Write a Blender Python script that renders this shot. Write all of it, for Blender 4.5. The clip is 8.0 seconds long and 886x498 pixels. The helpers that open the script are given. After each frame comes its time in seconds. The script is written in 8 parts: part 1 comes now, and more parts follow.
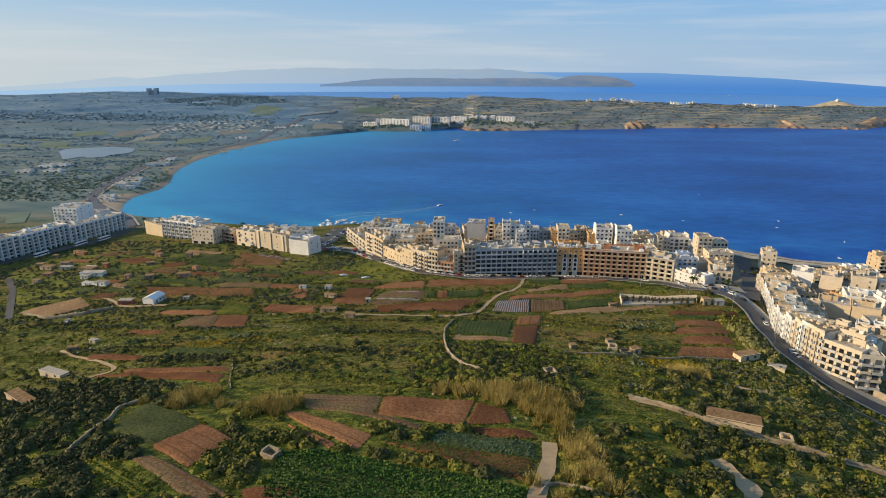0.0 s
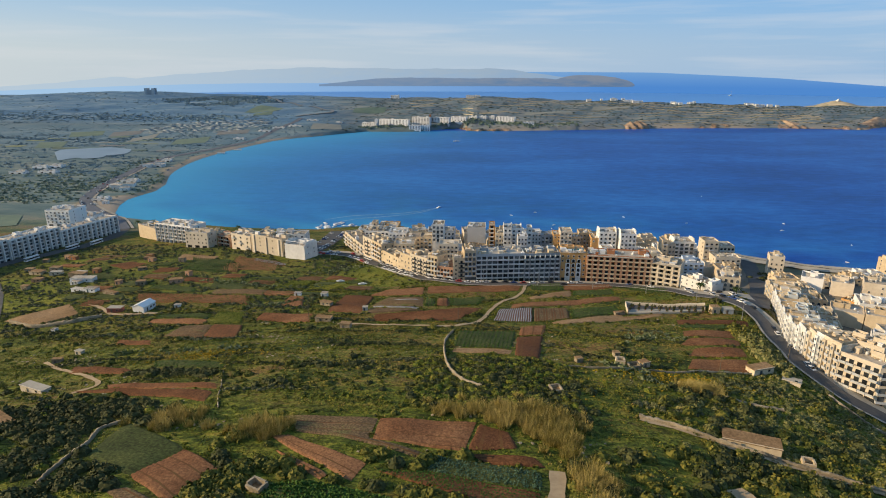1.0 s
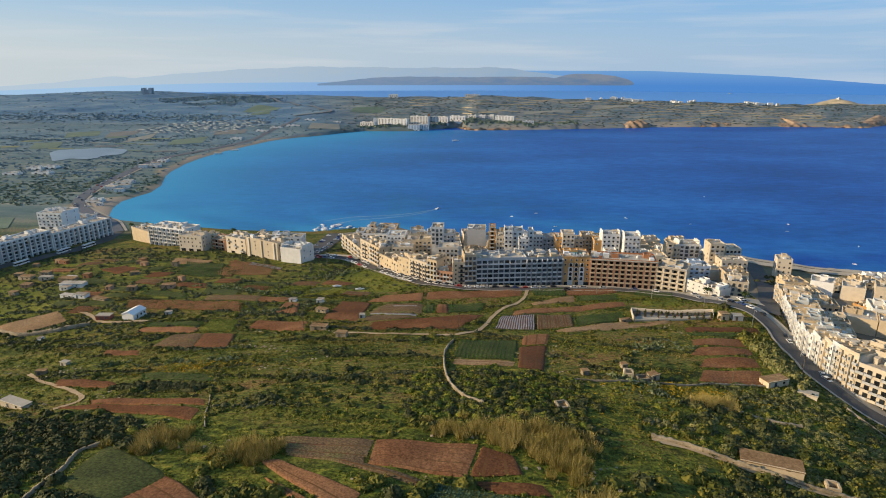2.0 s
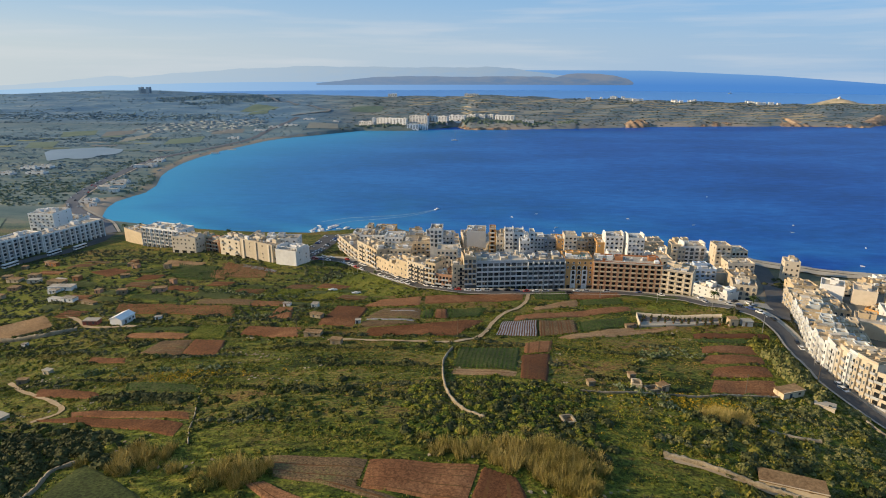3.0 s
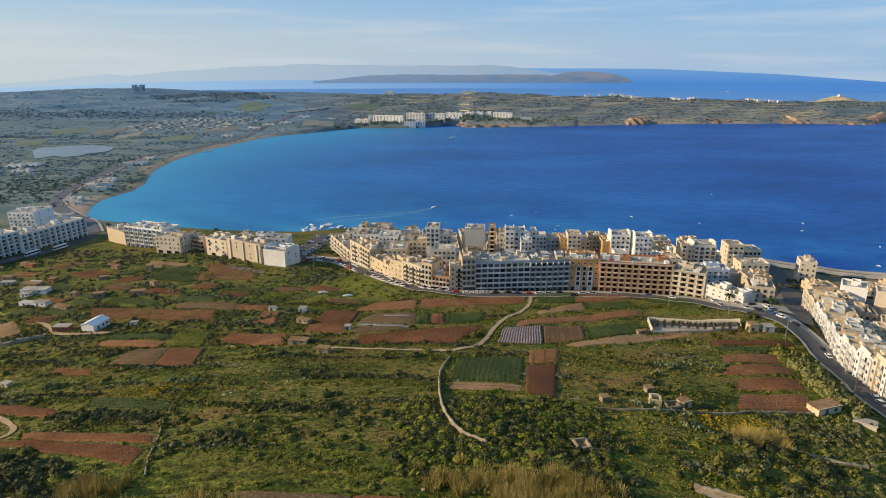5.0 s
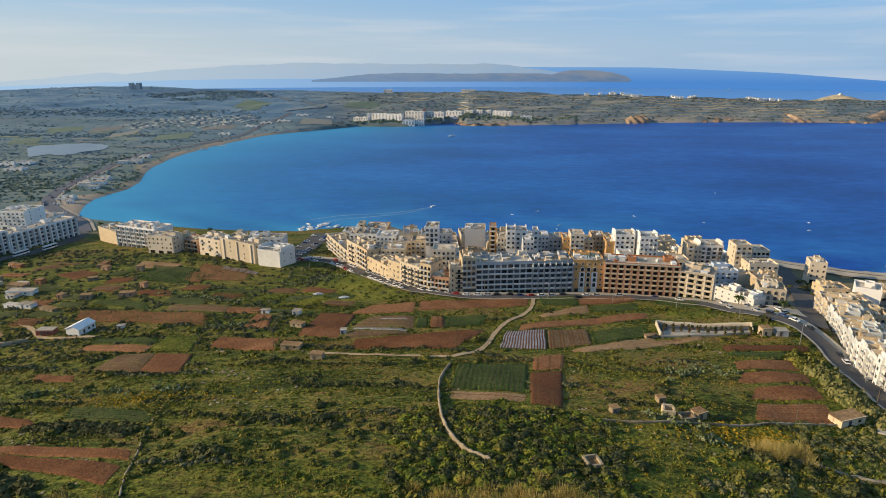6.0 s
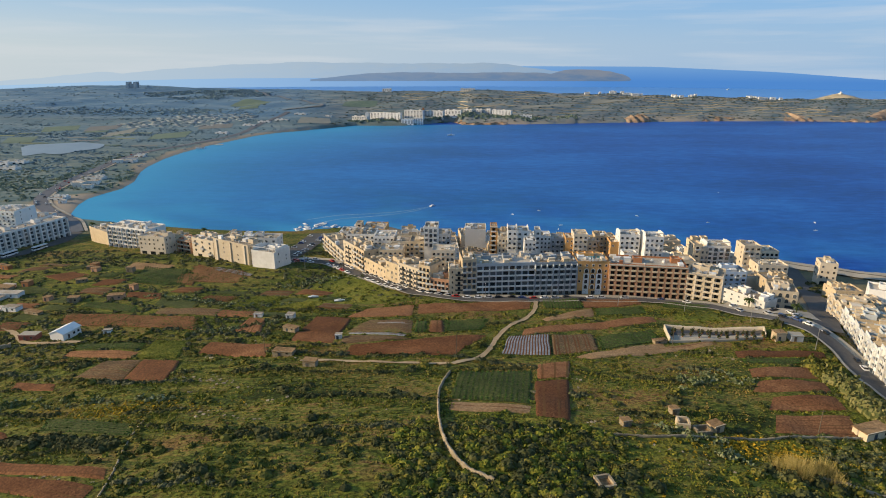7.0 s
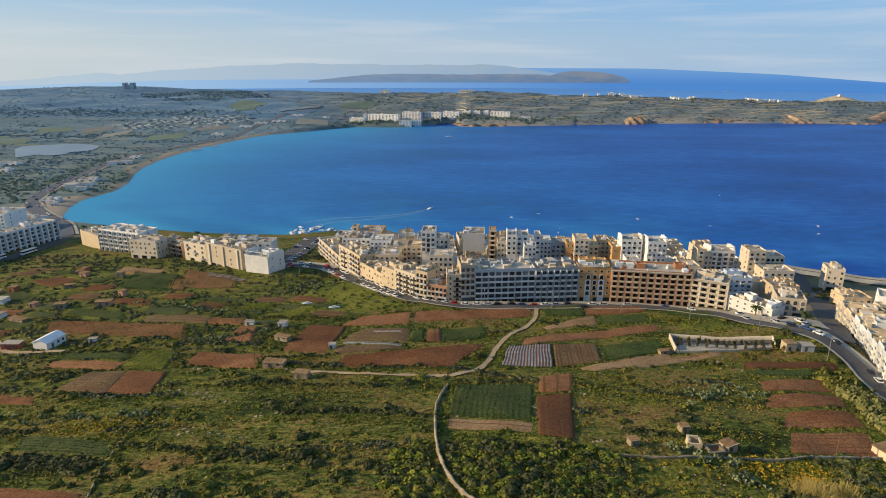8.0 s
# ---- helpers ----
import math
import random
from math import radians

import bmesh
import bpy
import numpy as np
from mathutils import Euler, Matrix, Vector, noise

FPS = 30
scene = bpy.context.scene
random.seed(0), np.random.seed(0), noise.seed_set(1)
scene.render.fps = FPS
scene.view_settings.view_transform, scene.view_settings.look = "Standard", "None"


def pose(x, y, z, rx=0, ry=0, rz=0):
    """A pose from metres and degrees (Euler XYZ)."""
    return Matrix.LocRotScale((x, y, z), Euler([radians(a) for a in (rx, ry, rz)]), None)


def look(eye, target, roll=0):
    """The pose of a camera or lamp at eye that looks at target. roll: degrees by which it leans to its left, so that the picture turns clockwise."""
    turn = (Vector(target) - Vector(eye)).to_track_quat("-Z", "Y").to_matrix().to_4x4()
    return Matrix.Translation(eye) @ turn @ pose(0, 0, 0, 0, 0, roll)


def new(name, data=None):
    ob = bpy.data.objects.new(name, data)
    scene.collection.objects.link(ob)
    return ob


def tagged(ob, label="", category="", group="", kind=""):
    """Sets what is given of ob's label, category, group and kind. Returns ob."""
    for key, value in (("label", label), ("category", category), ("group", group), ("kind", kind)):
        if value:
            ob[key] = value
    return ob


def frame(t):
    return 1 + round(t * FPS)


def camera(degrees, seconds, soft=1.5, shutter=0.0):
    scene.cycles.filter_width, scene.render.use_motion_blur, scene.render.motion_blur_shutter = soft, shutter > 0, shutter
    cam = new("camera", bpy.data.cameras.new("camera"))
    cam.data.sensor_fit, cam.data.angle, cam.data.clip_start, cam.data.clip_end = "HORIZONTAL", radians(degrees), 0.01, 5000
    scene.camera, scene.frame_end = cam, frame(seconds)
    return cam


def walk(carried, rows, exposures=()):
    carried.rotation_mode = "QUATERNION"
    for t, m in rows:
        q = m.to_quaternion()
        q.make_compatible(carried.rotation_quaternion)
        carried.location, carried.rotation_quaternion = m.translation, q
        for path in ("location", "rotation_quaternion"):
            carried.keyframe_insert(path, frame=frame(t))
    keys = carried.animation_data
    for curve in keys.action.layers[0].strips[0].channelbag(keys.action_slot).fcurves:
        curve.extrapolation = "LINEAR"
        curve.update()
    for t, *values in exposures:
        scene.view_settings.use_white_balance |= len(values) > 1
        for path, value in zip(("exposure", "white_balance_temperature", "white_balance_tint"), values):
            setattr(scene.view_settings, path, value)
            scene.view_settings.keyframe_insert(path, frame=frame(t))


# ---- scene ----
from mathutils.bvhtree import BVHTree

cam = camera(74.0, 8.0, soft=1.0)
PATH = [
    (0, (2.94, -3.84, 149.952), (2.8, -1.931, 149.372), 0.1),
    (0.5, (2.486, 1.468, 150.047), (2.347, 3.377, 149.467), 0.1),
    (1, (2.031, 7.127, 150.294), (1.893, 9.036, 149.713), 0.1),
    (1.5, (1.544, 12.42, 150.47), (1.407, 14.328, 149.887), 0.0),
    (3, (0.658, 27.988, 148.782), (0.525, 29.896, 148.197), 0.0),
    (3.5, (0.497, 32.962, 147.486), (0.365, 34.87, 146.9), 0.0),
    (4, (0.259, 38.362, 145.859), (0.129, 40.269, 145.273), 0.1),
    (4.5, (0.056, 43.201, 144.411), (-0.072, 45.109, 143.824), 0.0),
    (6, (-1.196, 58.902, 140.441), (-1.318, 60.809, 139.85), 0.0),
    (6.5, (-1.625, 63.776, 139.367), (-1.746, 65.682, 138.775), 0.0),
    (7, (-1.998, 69.234, 137.994), (-2.117, 71.14, 137.402), 0.0),
    (7.5, (-2.298, 74.125, 137.255), (-2.416, 76.032, 136.666), 0.1),
    (8, (-2.325, 78.138, 137.281), (-2.438, 80.046, 136.694), 0.1),
]
walk(cam, [(t, look(e, g, r)) for t, e, g, r in PATH])

# ---- world, sun, exposure ----
SUN_AZ, SUN_EL = radians(-97), radians(21)  # from the west, low in the afternoon
world = bpy.data.worlds.new("sky")
scene.world = world
world.use_nodes = True
wn, wl = world.node_tree.nodes, world.node_tree.links
wn.clear()
sky = wn.new("ShaderNodeTexSky")
sky.sky_type, sky.sun_disc = "NISHITA", False
sky.sun_elevation, sky.sun_rotation = SUN_EL, SUN_AZ
sky.air_density, sky.dust_density, sky.ozone_density = 1.0, 0.4, 3.0
back = wn.new("ShaderNodeBackground")
back.inputs["Strength"].default_value = 0.074
out = wn.new("ShaderNodeOutputWorld")
# thin streaks of high cloud
tc = wn.new("ShaderNodeTexCoord")
mp = wn.new("ShaderNodeMapping")
mp.inputs["Scale"].default_value = (2.2, 2.2, 34.0)
nz = wn.new("ShaderNodeTexNoise")
nz.inputs["Scale"].default_value, nz.inputs["Detail"].default_value, nz.inputs["Roughness"].default_value = 1.4, 5.0, 0.55
rp = wn.new("ShaderNodeMapRange")
rp.inputs["From Min"].default_value, rp.inputs["From Max"].default_value = 0.48, 0.72
rp.inputs["To Min"].default_value, rp.inputs["To Max"].default_value = 0.0, 0.36
mx = wn.new("ShaderNodeMix")
mx.data_type = "RGBA"
mx.inputs["B"].default_value = (8.6, 8.8, 9.1, 1)
wl.new(tc.outputs["Generated"], mp.inputs["Vector"])
wl.new(mp.outputs["Vector"], nz.inputs["Vector"])
wl.new(nz.outputs["Fac"], rp.inputs["Value"])
wl.new(rp.outputs["Result"], mx.inputs["Factor"])
# pale blue sea haze low in the sky
sp = wn.new("ShaderNodeSeparateXYZ")
hz = wn.new("ShaderNodeMapRange")
hz.interpolation_type = "SMOOTHSTEP"
hz.inputs["From Min"].default_value, hz.inputs["From Max"].default_value = -0.02, 0.3
hz.inputs["To Min"].default_value, hz.inputs["To Max"].default_value = 0.88, 0.45
side_hz = wn.new("ShaderNodeMapRange")
side_hz.inputs["From Min"].default_value, side_hz.inputs["From Max"].default_value = -0.65, 0.65
haze = wn.new("ShaderNodeMix")
haze.data_type = "RGBA"
haze.inputs["A"].default_value, haze.inputs["B"].default_value = (7.2, 8.2, 8.8, 1), (3.7, 6.1, 9.3, 1)
high = wn.new("ShaderNodeMix")
high.data_type = "RGBA"
high.inputs["A"].default_value, high.inputs["B"].default_value = (4.6, 7.2, 10.1, 1), (2.5, 5.9, 10.8, 1)
up = wn.new("ShaderNodeMapRange")
up.interpolation_type = "SMOOTHSTEP"
up.inputs["From Min"].default_value, up.inputs["From Max"].default_value = 0.02, 0.125
both = wn.new("ShaderNodeMix")
both.data_type = "RGBA"
hm = wn.new("ShaderNodeMix")
hm.data_type = "RGBA"
wl.new(tc.outputs["Generated"], sp.inputs[0])
wl.new(sp.outputs["Z"], hz.inputs["Value"])
wl.new(sp.outputs["X"], side_hz.inputs["Value"])
wl.new(side_hz.outputs["Result"], haze.inputs["Factor"])
wl.new(hz.outputs["Result"], hm.inputs["Factor"])
wl.new(sky.outputs["Color"], hm.inputs["A"])
wl.new(side_hz.outputs["Result"], high.inputs["Factor"])
wl.new(sp.outputs["Z"], up.inputs["Value"])
wl.new(up.outputs["Result"], both.inputs["Factor"])
wl.new(haze.outputs["Result"], both.inputs["A"])
wl.new(high.outputs["Result"], both.inputs["B"])
wl.new(both.outputs["Result"], hm.inputs["B"])
wl.new(hm.outputs["Result"], mx.inputs["A"])
wl.new(mx.outputs["Result"], back.inputs["Color"])
wl.new(back.outputs["Background"], out.inputs["Surface"])

sun = new("sun", bpy.data.lights.new("sun", "SUN"))
sun.data.energy, sun.data.angle, sun.data.color = 5.0, radians(0.6), (1.0, 0.765, 0.47)
sun_from = Vector((math.sin(SUN_AZ) * math.cos(SUN_EL), math.cos(SUN_AZ) * math.cos(SUN_EL), math.sin(SUN_EL)))
sun.matrix_world = look(sun_from * 400, (0, 0, 0))
scene.view_settings.exposure = 0.16


# ---- materials ----
def material(name, colours, rough=0.85, grain=0.35, broad=0.03, bump=0.3, per="", metal=0.0, spec=0.3, spread=(0.35, 0.65), seed=0.0, stretch=(1, 1, 1)):
    """A material that wanders between its colours: broad patches and fine grain by place in the world (scales per metre), and by piece with per ("object", "island")."""
    m = bpy.data.materials.new(name)
    m.use_nodes = True
    n, l = m.node_tree.nodes, m.node_tree.links
    bsdf = n["Principled BSDF"]
    geo = n.new("ShaderNodeNewGeometry")
    shift = n.new("ShaderNodeVectorMath")
    shift.operation, shift.inputs[2].default_value = "MULTIPLY_ADD", (seed, seed * 1.7, 0)
    shift.inputs[1].default_value = stretch
    l.new(geo.outputs["Position"], shift.inputs[0])
    fine, wide = n.new("ShaderNodeTexNoise"), n.new("ShaderNodeTexNoise")
    fine.inputs["Scale"].default_value, fine.inputs["Detail"].default_value = grain, 6
    fine.inputs["Roughness"].default_value = 0.65
    wide.inputs["Scale"].default_value, wide.inputs["Detail"].default_value = broad, 4
    l.new(shift.outputs[0], fine.inputs["Vector"])
    l.new(shift.outputs[0], wide.inputs["Vector"])
    mix = n.new("ShaderNodeMath")
    mix.operation = "MULTIPLY_ADD"
    mix.inputs[1].default_value = 0.5
    half = n.new("ShaderNodeMath")
    half.operation = "MULTIPLY"
    half.inputs[1].default_value = 0.5
    l.new(fine.outputs["Fac"], half.inputs[0])
    l.new(wide.outputs["Fac"], mix.inputs[0])
    l.new(half.outputs[0], mix.inputs[2])
    value = mix.outputs[0]
    if per:
        src = n.new("ShaderNodeObjectInfo").outputs["Random"] if per == "object" else geo.outputs["Random Per Island"]
        lift = n.new("ShaderNodeMath")
        lift.operation = "MULTIPLY_ADD"
        lift.inputs[1].default_value, lift.inputs[2].default_value = 0.34, -0.17
        add = n.new("ShaderNodeMath")
        l.new(src, lift.inputs[0])
        l.new(lift.outputs[0], add.inputs[0])
        l.new(value, add.inputs[1])
        value = add.outputs[0]
    ramp = n.new("ShaderNodeValToRGB")
    while len(ramp.color_ramp.elements) < len(colours):
        ramp.color_ramp.elements.new(0.5)
    for k, (e, c) in enumerate(zip(ramp.color_ramp.elements, colours)):
        e.position = spread[0] + (spread[1] - spread[0]) * k / max(len(colours) - 1, 1)
    for e, c in zip(ramp.color_ramp.elements, colours):
        e.color = (*c, 1)
    l.new(value, ramp.inputs["Fac"])
    l.new(ramp.outputs["Color"], bsdf.inputs["Base Color"])
    bsdf.inputs["Roughness"].default_value, bsdf.inputs["Metallic"].default_value = rough, metal
    bsdf.inputs["Specular IOR Level"].default_value = spec
    if bump:
        b = n.new("ShaderNodeBump")
        b.inputs["Strength"].default_value, b.inputs["Distance"].default_value = bump, 0.25 / max(grain, 0.05) * 0.3
        l.new(fine.outputs["Fac"], b.inputs["Height"])
        l.new(b.outputs["Normal"], bsdf.inputs["Normal"])
    return m


def socket(m, name):
    return m.node_tree.nodes["Principled BSDF"].inputs[name]


def blend_by(m, attribute, colour, k=1.0):
    """Lays a second colour over a material by a named vertex value (sand, depth of water, scrub, haze over the far
    sea).
    """
    n, l = m.node_tree.nodes, m.node_tree.links
    at = n.new("ShaderNodeAttribute")
    at.attribute_name = attribute
    old = socket(m, "Base Color").links[0].from_socket
    mix = n.new("ShaderNodeMix")
    mix.data_type = "RGBA"
    if len(colour) == 3:
        mix.inputs["B"].default_value = (*colour, 1)
    gain = n.new("ShaderNodeMath")
    gain.operation, gain.use_clamp = "MULTIPLY", True
    gain.inputs[1].default_value = k
    l.new(at.outputs["Fac"], gain.inputs[0])
    l.new(gain.outputs[0], mix.inputs["Factor"])
    l.new(old, mix.inputs["A"])
    l.new(mix.outputs["Result"], socket(m, "Base Color"))


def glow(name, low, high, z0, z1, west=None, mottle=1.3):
    """The far distance: a plain glowing backdrop, haze painted in, that shades from one colour to the next with height.
    """
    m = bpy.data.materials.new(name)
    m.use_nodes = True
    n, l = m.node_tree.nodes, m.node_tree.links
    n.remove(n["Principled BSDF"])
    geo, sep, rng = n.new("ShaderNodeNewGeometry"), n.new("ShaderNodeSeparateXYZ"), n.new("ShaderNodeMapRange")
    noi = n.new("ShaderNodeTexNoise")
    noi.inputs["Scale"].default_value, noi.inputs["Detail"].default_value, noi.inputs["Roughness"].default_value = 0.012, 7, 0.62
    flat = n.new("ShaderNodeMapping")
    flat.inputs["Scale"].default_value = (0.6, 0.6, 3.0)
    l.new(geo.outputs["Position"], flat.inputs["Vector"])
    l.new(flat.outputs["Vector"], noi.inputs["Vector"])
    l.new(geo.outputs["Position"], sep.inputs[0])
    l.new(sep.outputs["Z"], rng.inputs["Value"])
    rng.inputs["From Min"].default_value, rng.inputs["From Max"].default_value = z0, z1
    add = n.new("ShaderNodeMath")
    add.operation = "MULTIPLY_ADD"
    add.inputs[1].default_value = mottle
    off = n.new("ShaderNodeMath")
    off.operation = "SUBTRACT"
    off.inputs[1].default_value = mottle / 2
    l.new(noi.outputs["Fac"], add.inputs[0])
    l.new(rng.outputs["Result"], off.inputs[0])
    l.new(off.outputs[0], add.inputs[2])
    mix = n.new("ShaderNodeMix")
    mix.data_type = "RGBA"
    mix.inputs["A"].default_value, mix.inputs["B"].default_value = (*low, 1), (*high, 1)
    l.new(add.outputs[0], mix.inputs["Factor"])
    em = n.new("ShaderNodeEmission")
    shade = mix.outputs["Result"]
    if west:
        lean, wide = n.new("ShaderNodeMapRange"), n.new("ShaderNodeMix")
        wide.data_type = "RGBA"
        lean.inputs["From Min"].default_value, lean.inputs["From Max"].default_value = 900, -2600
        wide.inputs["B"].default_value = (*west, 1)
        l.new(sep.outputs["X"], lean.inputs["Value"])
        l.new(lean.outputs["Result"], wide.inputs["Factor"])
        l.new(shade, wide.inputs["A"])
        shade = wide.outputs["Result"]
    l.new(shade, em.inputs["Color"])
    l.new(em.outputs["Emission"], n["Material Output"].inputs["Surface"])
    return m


def speckle(m, scale, low, high):
    """Fine light and dark grain over a material: tufts, stones, clods."""
    n, l = m.node_tree.nodes, m.node_tree.links
    geo, noi, rng_ = n.new("ShaderNodeNewGeometry"), n.new("ShaderNodeTexNoise"), n.new("ShaderNodeMapRange")
    noi.inputs["Scale"].default_value, noi.inputs["Detail"].default_value, noi.inputs["Roughness"].default_value = scale, 3, 0.7
    rng_.inputs["From Min"].default_value, rng_.inputs["From Max"].default_value = 0.36, 0.64
    rng_.inputs["To Min"].default_value, rng_.inputs["To Max"].default_value = low, high
    old = socket(m, "Base Color").links[0].from_socket
    mul = n.new("ShaderNodeMix")
    mul.data_type, mul.blend_type = "RGBA", "MULTIPLY"
    mul.inputs["Factor"].default_value = 1.0
    l.new(geo.outputs["Position"], noi.inputs["Vector"])
    l.new(noi.outputs["Fac"], rng_.inputs["Value"])
    l.new(old, mul.inputs["A"])
    l.new(rng_.outputs["Result"], mul.inputs["B"])
    l.new(mul.outputs["Result"], socket(m, "Base Color"))


def blend_noise(m, attribute, colours, scale, flat):
    """Lays mottled colours over a material by a named vertex value: scrub, rock, old terraces and painted haze far off.
    """
    n, l = m.node_tree.nodes, m.node_tree.links
    at, geo, mp_, noi, ramp, mix = (n.new("ShaderNode" + k) for k in ("Attribute", "NewGeometry", "Mapping", "TexNoise", "ValToRGB", "Mix"))
    at.attribute_name, mix.data_type = attribute, "RGBA"
    mp_.inputs["Scale"].default_value = flat
    noi.inputs["Scale"].default_value, noi.inputs["Detail"].default_value, noi.inputs["Roughness"].default_value = scale, 7, 0.66
    while len(ramp.color_ramp.elements) < len(colours):
        ramp.color_ramp.elements.new(0.5)
    for k, e in enumerate(ramp.color_ramp.elements):
        e.position = 0.34 + 0.32 * k / (len(colours) - 1)
    for e, c in zip(ramp.color_ramp.elements, colours):
        e.color = (*c, 1)
    old = socket(m, "Base Color").links[0].from_socket
    l.new(geo.outputs["Position"], mp_.inputs["Vector"])
    l.new(mp_.outputs["Vector"], noi.inputs["Vector"])
    l.new(noi.outputs["Fac"], ramp.inputs["Fac"])
    l.new(at.outputs["Fac"], mix.inputs["Factor"])
    l.new(old, mix.inputs["A"])
    l.new(ramp.outputs["Color"], mix.inputs["B"])
    l.new(mix.outputs["Result"], socket(m, "Base Color"))


M = {}
M["land"] = material("land", [(0.02, 0.031, 0.006), (0.052, 0.072, 0.011), (0.105, 0.114, 0.021), (0.175, 0.138, 0.037), (0.155, 0.09, 0.034)], grain=0.8, broad=0.06, bump=1.0, spread=(0.41, 0.59), stretch=(0.4, 1.0, 1.0))
blend_noise(M["land"], "lush", [(0.018, 0.03, 0.005), (0.055, 0.074, 0.010), (0.13, 0.14, 0.019), (0.23, 0.19, 0.034)], 0.28, (0.5, 1.0, 1.0))
speckle(M["land"], 1.1, 0.38, 1.62)
blend_by(M["land"], "town", (0.20, 0.175, 0.14))
# the blue-grey of distance haze is painted into these three far grounds
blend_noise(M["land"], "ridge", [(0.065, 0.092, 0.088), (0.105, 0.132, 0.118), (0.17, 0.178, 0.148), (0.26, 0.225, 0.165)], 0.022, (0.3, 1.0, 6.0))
blend_noise(M["land"], "vale_haze", [(0.075, 0.13, 0.145), (0.112, 0.17, 0.178), (0.165, 0.21, 0.20), (0.26, 0.275, 0.24)], 0.03, (0.35, 1.0, 1.0))
blend_noise(M["land"], "heath_haze", [(0.072, 0.155, 0.25), (0.10, 0.19, 0.285), (0.14, 0.23, 0.31), (0.21, 0.285, 0.335)], 0.016, (0.3, 1.0, 6.0))
blend_by(M["land"], "sand", (0.34, 0.285, 0.225))
M["water"] = material("water", [(0.004, 0.043, 0.235), (0.007, 0.071, 0.35), (0.017, 0.122, 0.45)], rough=0.35, grain=0.1, broad=0.008, bump=0.25, spec=0.035, spread=(0.39, 0.61), stretch=(0.45, 1.0, 1.0))
blend_by(M["water"], "shallow", (0.045, 0.30, 0.54))
# sea beyond the ridge, paled to paint in distance haze
blend_by(M["water"], "strait_haze", (0.10, 0.29, 0.67))
# haze is painted into these glowing colours, paler towards the west
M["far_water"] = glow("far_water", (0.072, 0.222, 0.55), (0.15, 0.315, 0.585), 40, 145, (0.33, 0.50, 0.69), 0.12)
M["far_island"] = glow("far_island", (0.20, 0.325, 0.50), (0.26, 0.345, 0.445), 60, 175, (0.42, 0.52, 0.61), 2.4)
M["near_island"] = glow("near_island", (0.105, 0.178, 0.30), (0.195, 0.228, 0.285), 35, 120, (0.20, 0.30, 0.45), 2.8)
M["asphalt"] = material("asphalt", [(0.062, 0.061, 0.063), (0.105, 0.10, 0.096)], grain=0.8, broad=0.08, bump=0.1)
M["paving"] = material("paving", [(0.30, 0.27, 0.22), (0.42, 0.38, 0.31)], grain=0.9, broad=0.1, bump=0.15)


M["soil"] = material("soil", [(0.115, 0.05, 0.022), (0.18, 0.082, 0.037), (0.245, 0.122, 0.058)], grain=1.1, broad=0.09, bump=0.6, per="object")
M["furrow"] = material("furrow", [(0.085, 0.036, 0.015), (0.13, 0.06, 0.024), (0.12, 0.085, 0.03)], grain=1.1, broad=0.09, bump=0.6)
M["dry"] = material("dry", [(0.18, 0.105, 0.05), (0.27, 0.17, 0.085), (0.33, 0.22, 0.12)], grain=0.9, broad=0.08, bump=0.4)
M["stubble"] = material("stubble", [(0.08, 0.062, 0.03), (0.15, 0.095, 0.052), (0.12, 0.115, 0.04)], grain=1.3, broad=0.1, bump=0.6)
M["track"] = material("track", [(0.30, 0.215, 0.125), (0.45, 0.345, 0.22)], grain=0.7, broad=0.09, bump=0.3)
M["turf"] = material("turf", [(0.034, 0.044, 0.014), (0.06, 0.074, 0.021), (0.10, 0.108, 0.034)], grain=1.1, broad=0.07, bump=0.6)
M["lawn"] = material("lawn", [(0.075, 0.095, 0.016), (0.145, 0.155, 0.024), (0.23, 0.205, 0.038)], grain=0.8, broad=0.05, bump=0.6)
socket(M["lawn"], "Specular IOR Level").default_value = 0.1
M["plastic"] = material("plastic", [(0.14, 0.15, 0.16), (0.24, 0.26, 0.28), (0.42, 0.44, 0.46)], rough=0.45, grain=0.9, broad=0.3, bump=0.3, spec=0.5)
# dark evergreen leaf; on the left slope it also stands in for shade
M["carob"] = material("carob", [(0.032, 0.039, 0.015), (0.057, 0.064, 0.023), (0.093, 0.096, 0.034)], per="island", grain=0.5, broad=0.04, bump=0)
M["sage"] = material("sage", [(0.06, 0.076, 0.024), (0.13, 0.136, 0.046), (0.23, 0.21, 0.08)], per="island", grain=0.5, broad=0.04, bump=0)
M["bush"] = material("bush", [(0.037, 0.048, 0.011), (0.089, 0.098, 0.018), (0.182, 0.158, 0.031)], per="island", grain=0.5, broad=0.04, bump=0)
M["bright_leaf"] = material("bright_leaf", [(0.058, 0.085, 0.012), (0.13, 0.15, 0.02), (0.23, 0.214, 0.032)], per="island", grain=0.5, broad=0.05, bump=0)
M["crop"] = material("crop", [(0.02, 0.056, 0.012), (0.048, 0.11, 0.02), (0.095, 0.165, 0.03)], per="island", grain=0.6, broad=0.05, bump=0)
M["cabbage"] = material("cabbage", [(0.03, 0.07, 0.045), (0.06, 0.11, 0.07), (0.10, 0.16, 0.10)], per="island", grain=0.6, broad=0.05, bump=0)
M["grass"] = material("grass", [(0.06, 0.075, 0.014), (0.14, 0.135, 0.027), (0.235, 0.188, 0.045), (0.32, 0.22, 0.07)], per="island", grain=0.25, broad=0.035, bump=0)
M["reed"] = material("reed", [(0.19, 0.165, 0.04), (0.36, 0.285, 0.085), (0.49, 0.385, 0.145)], per="island", grain=0.5, broad=0.07, bump=0)
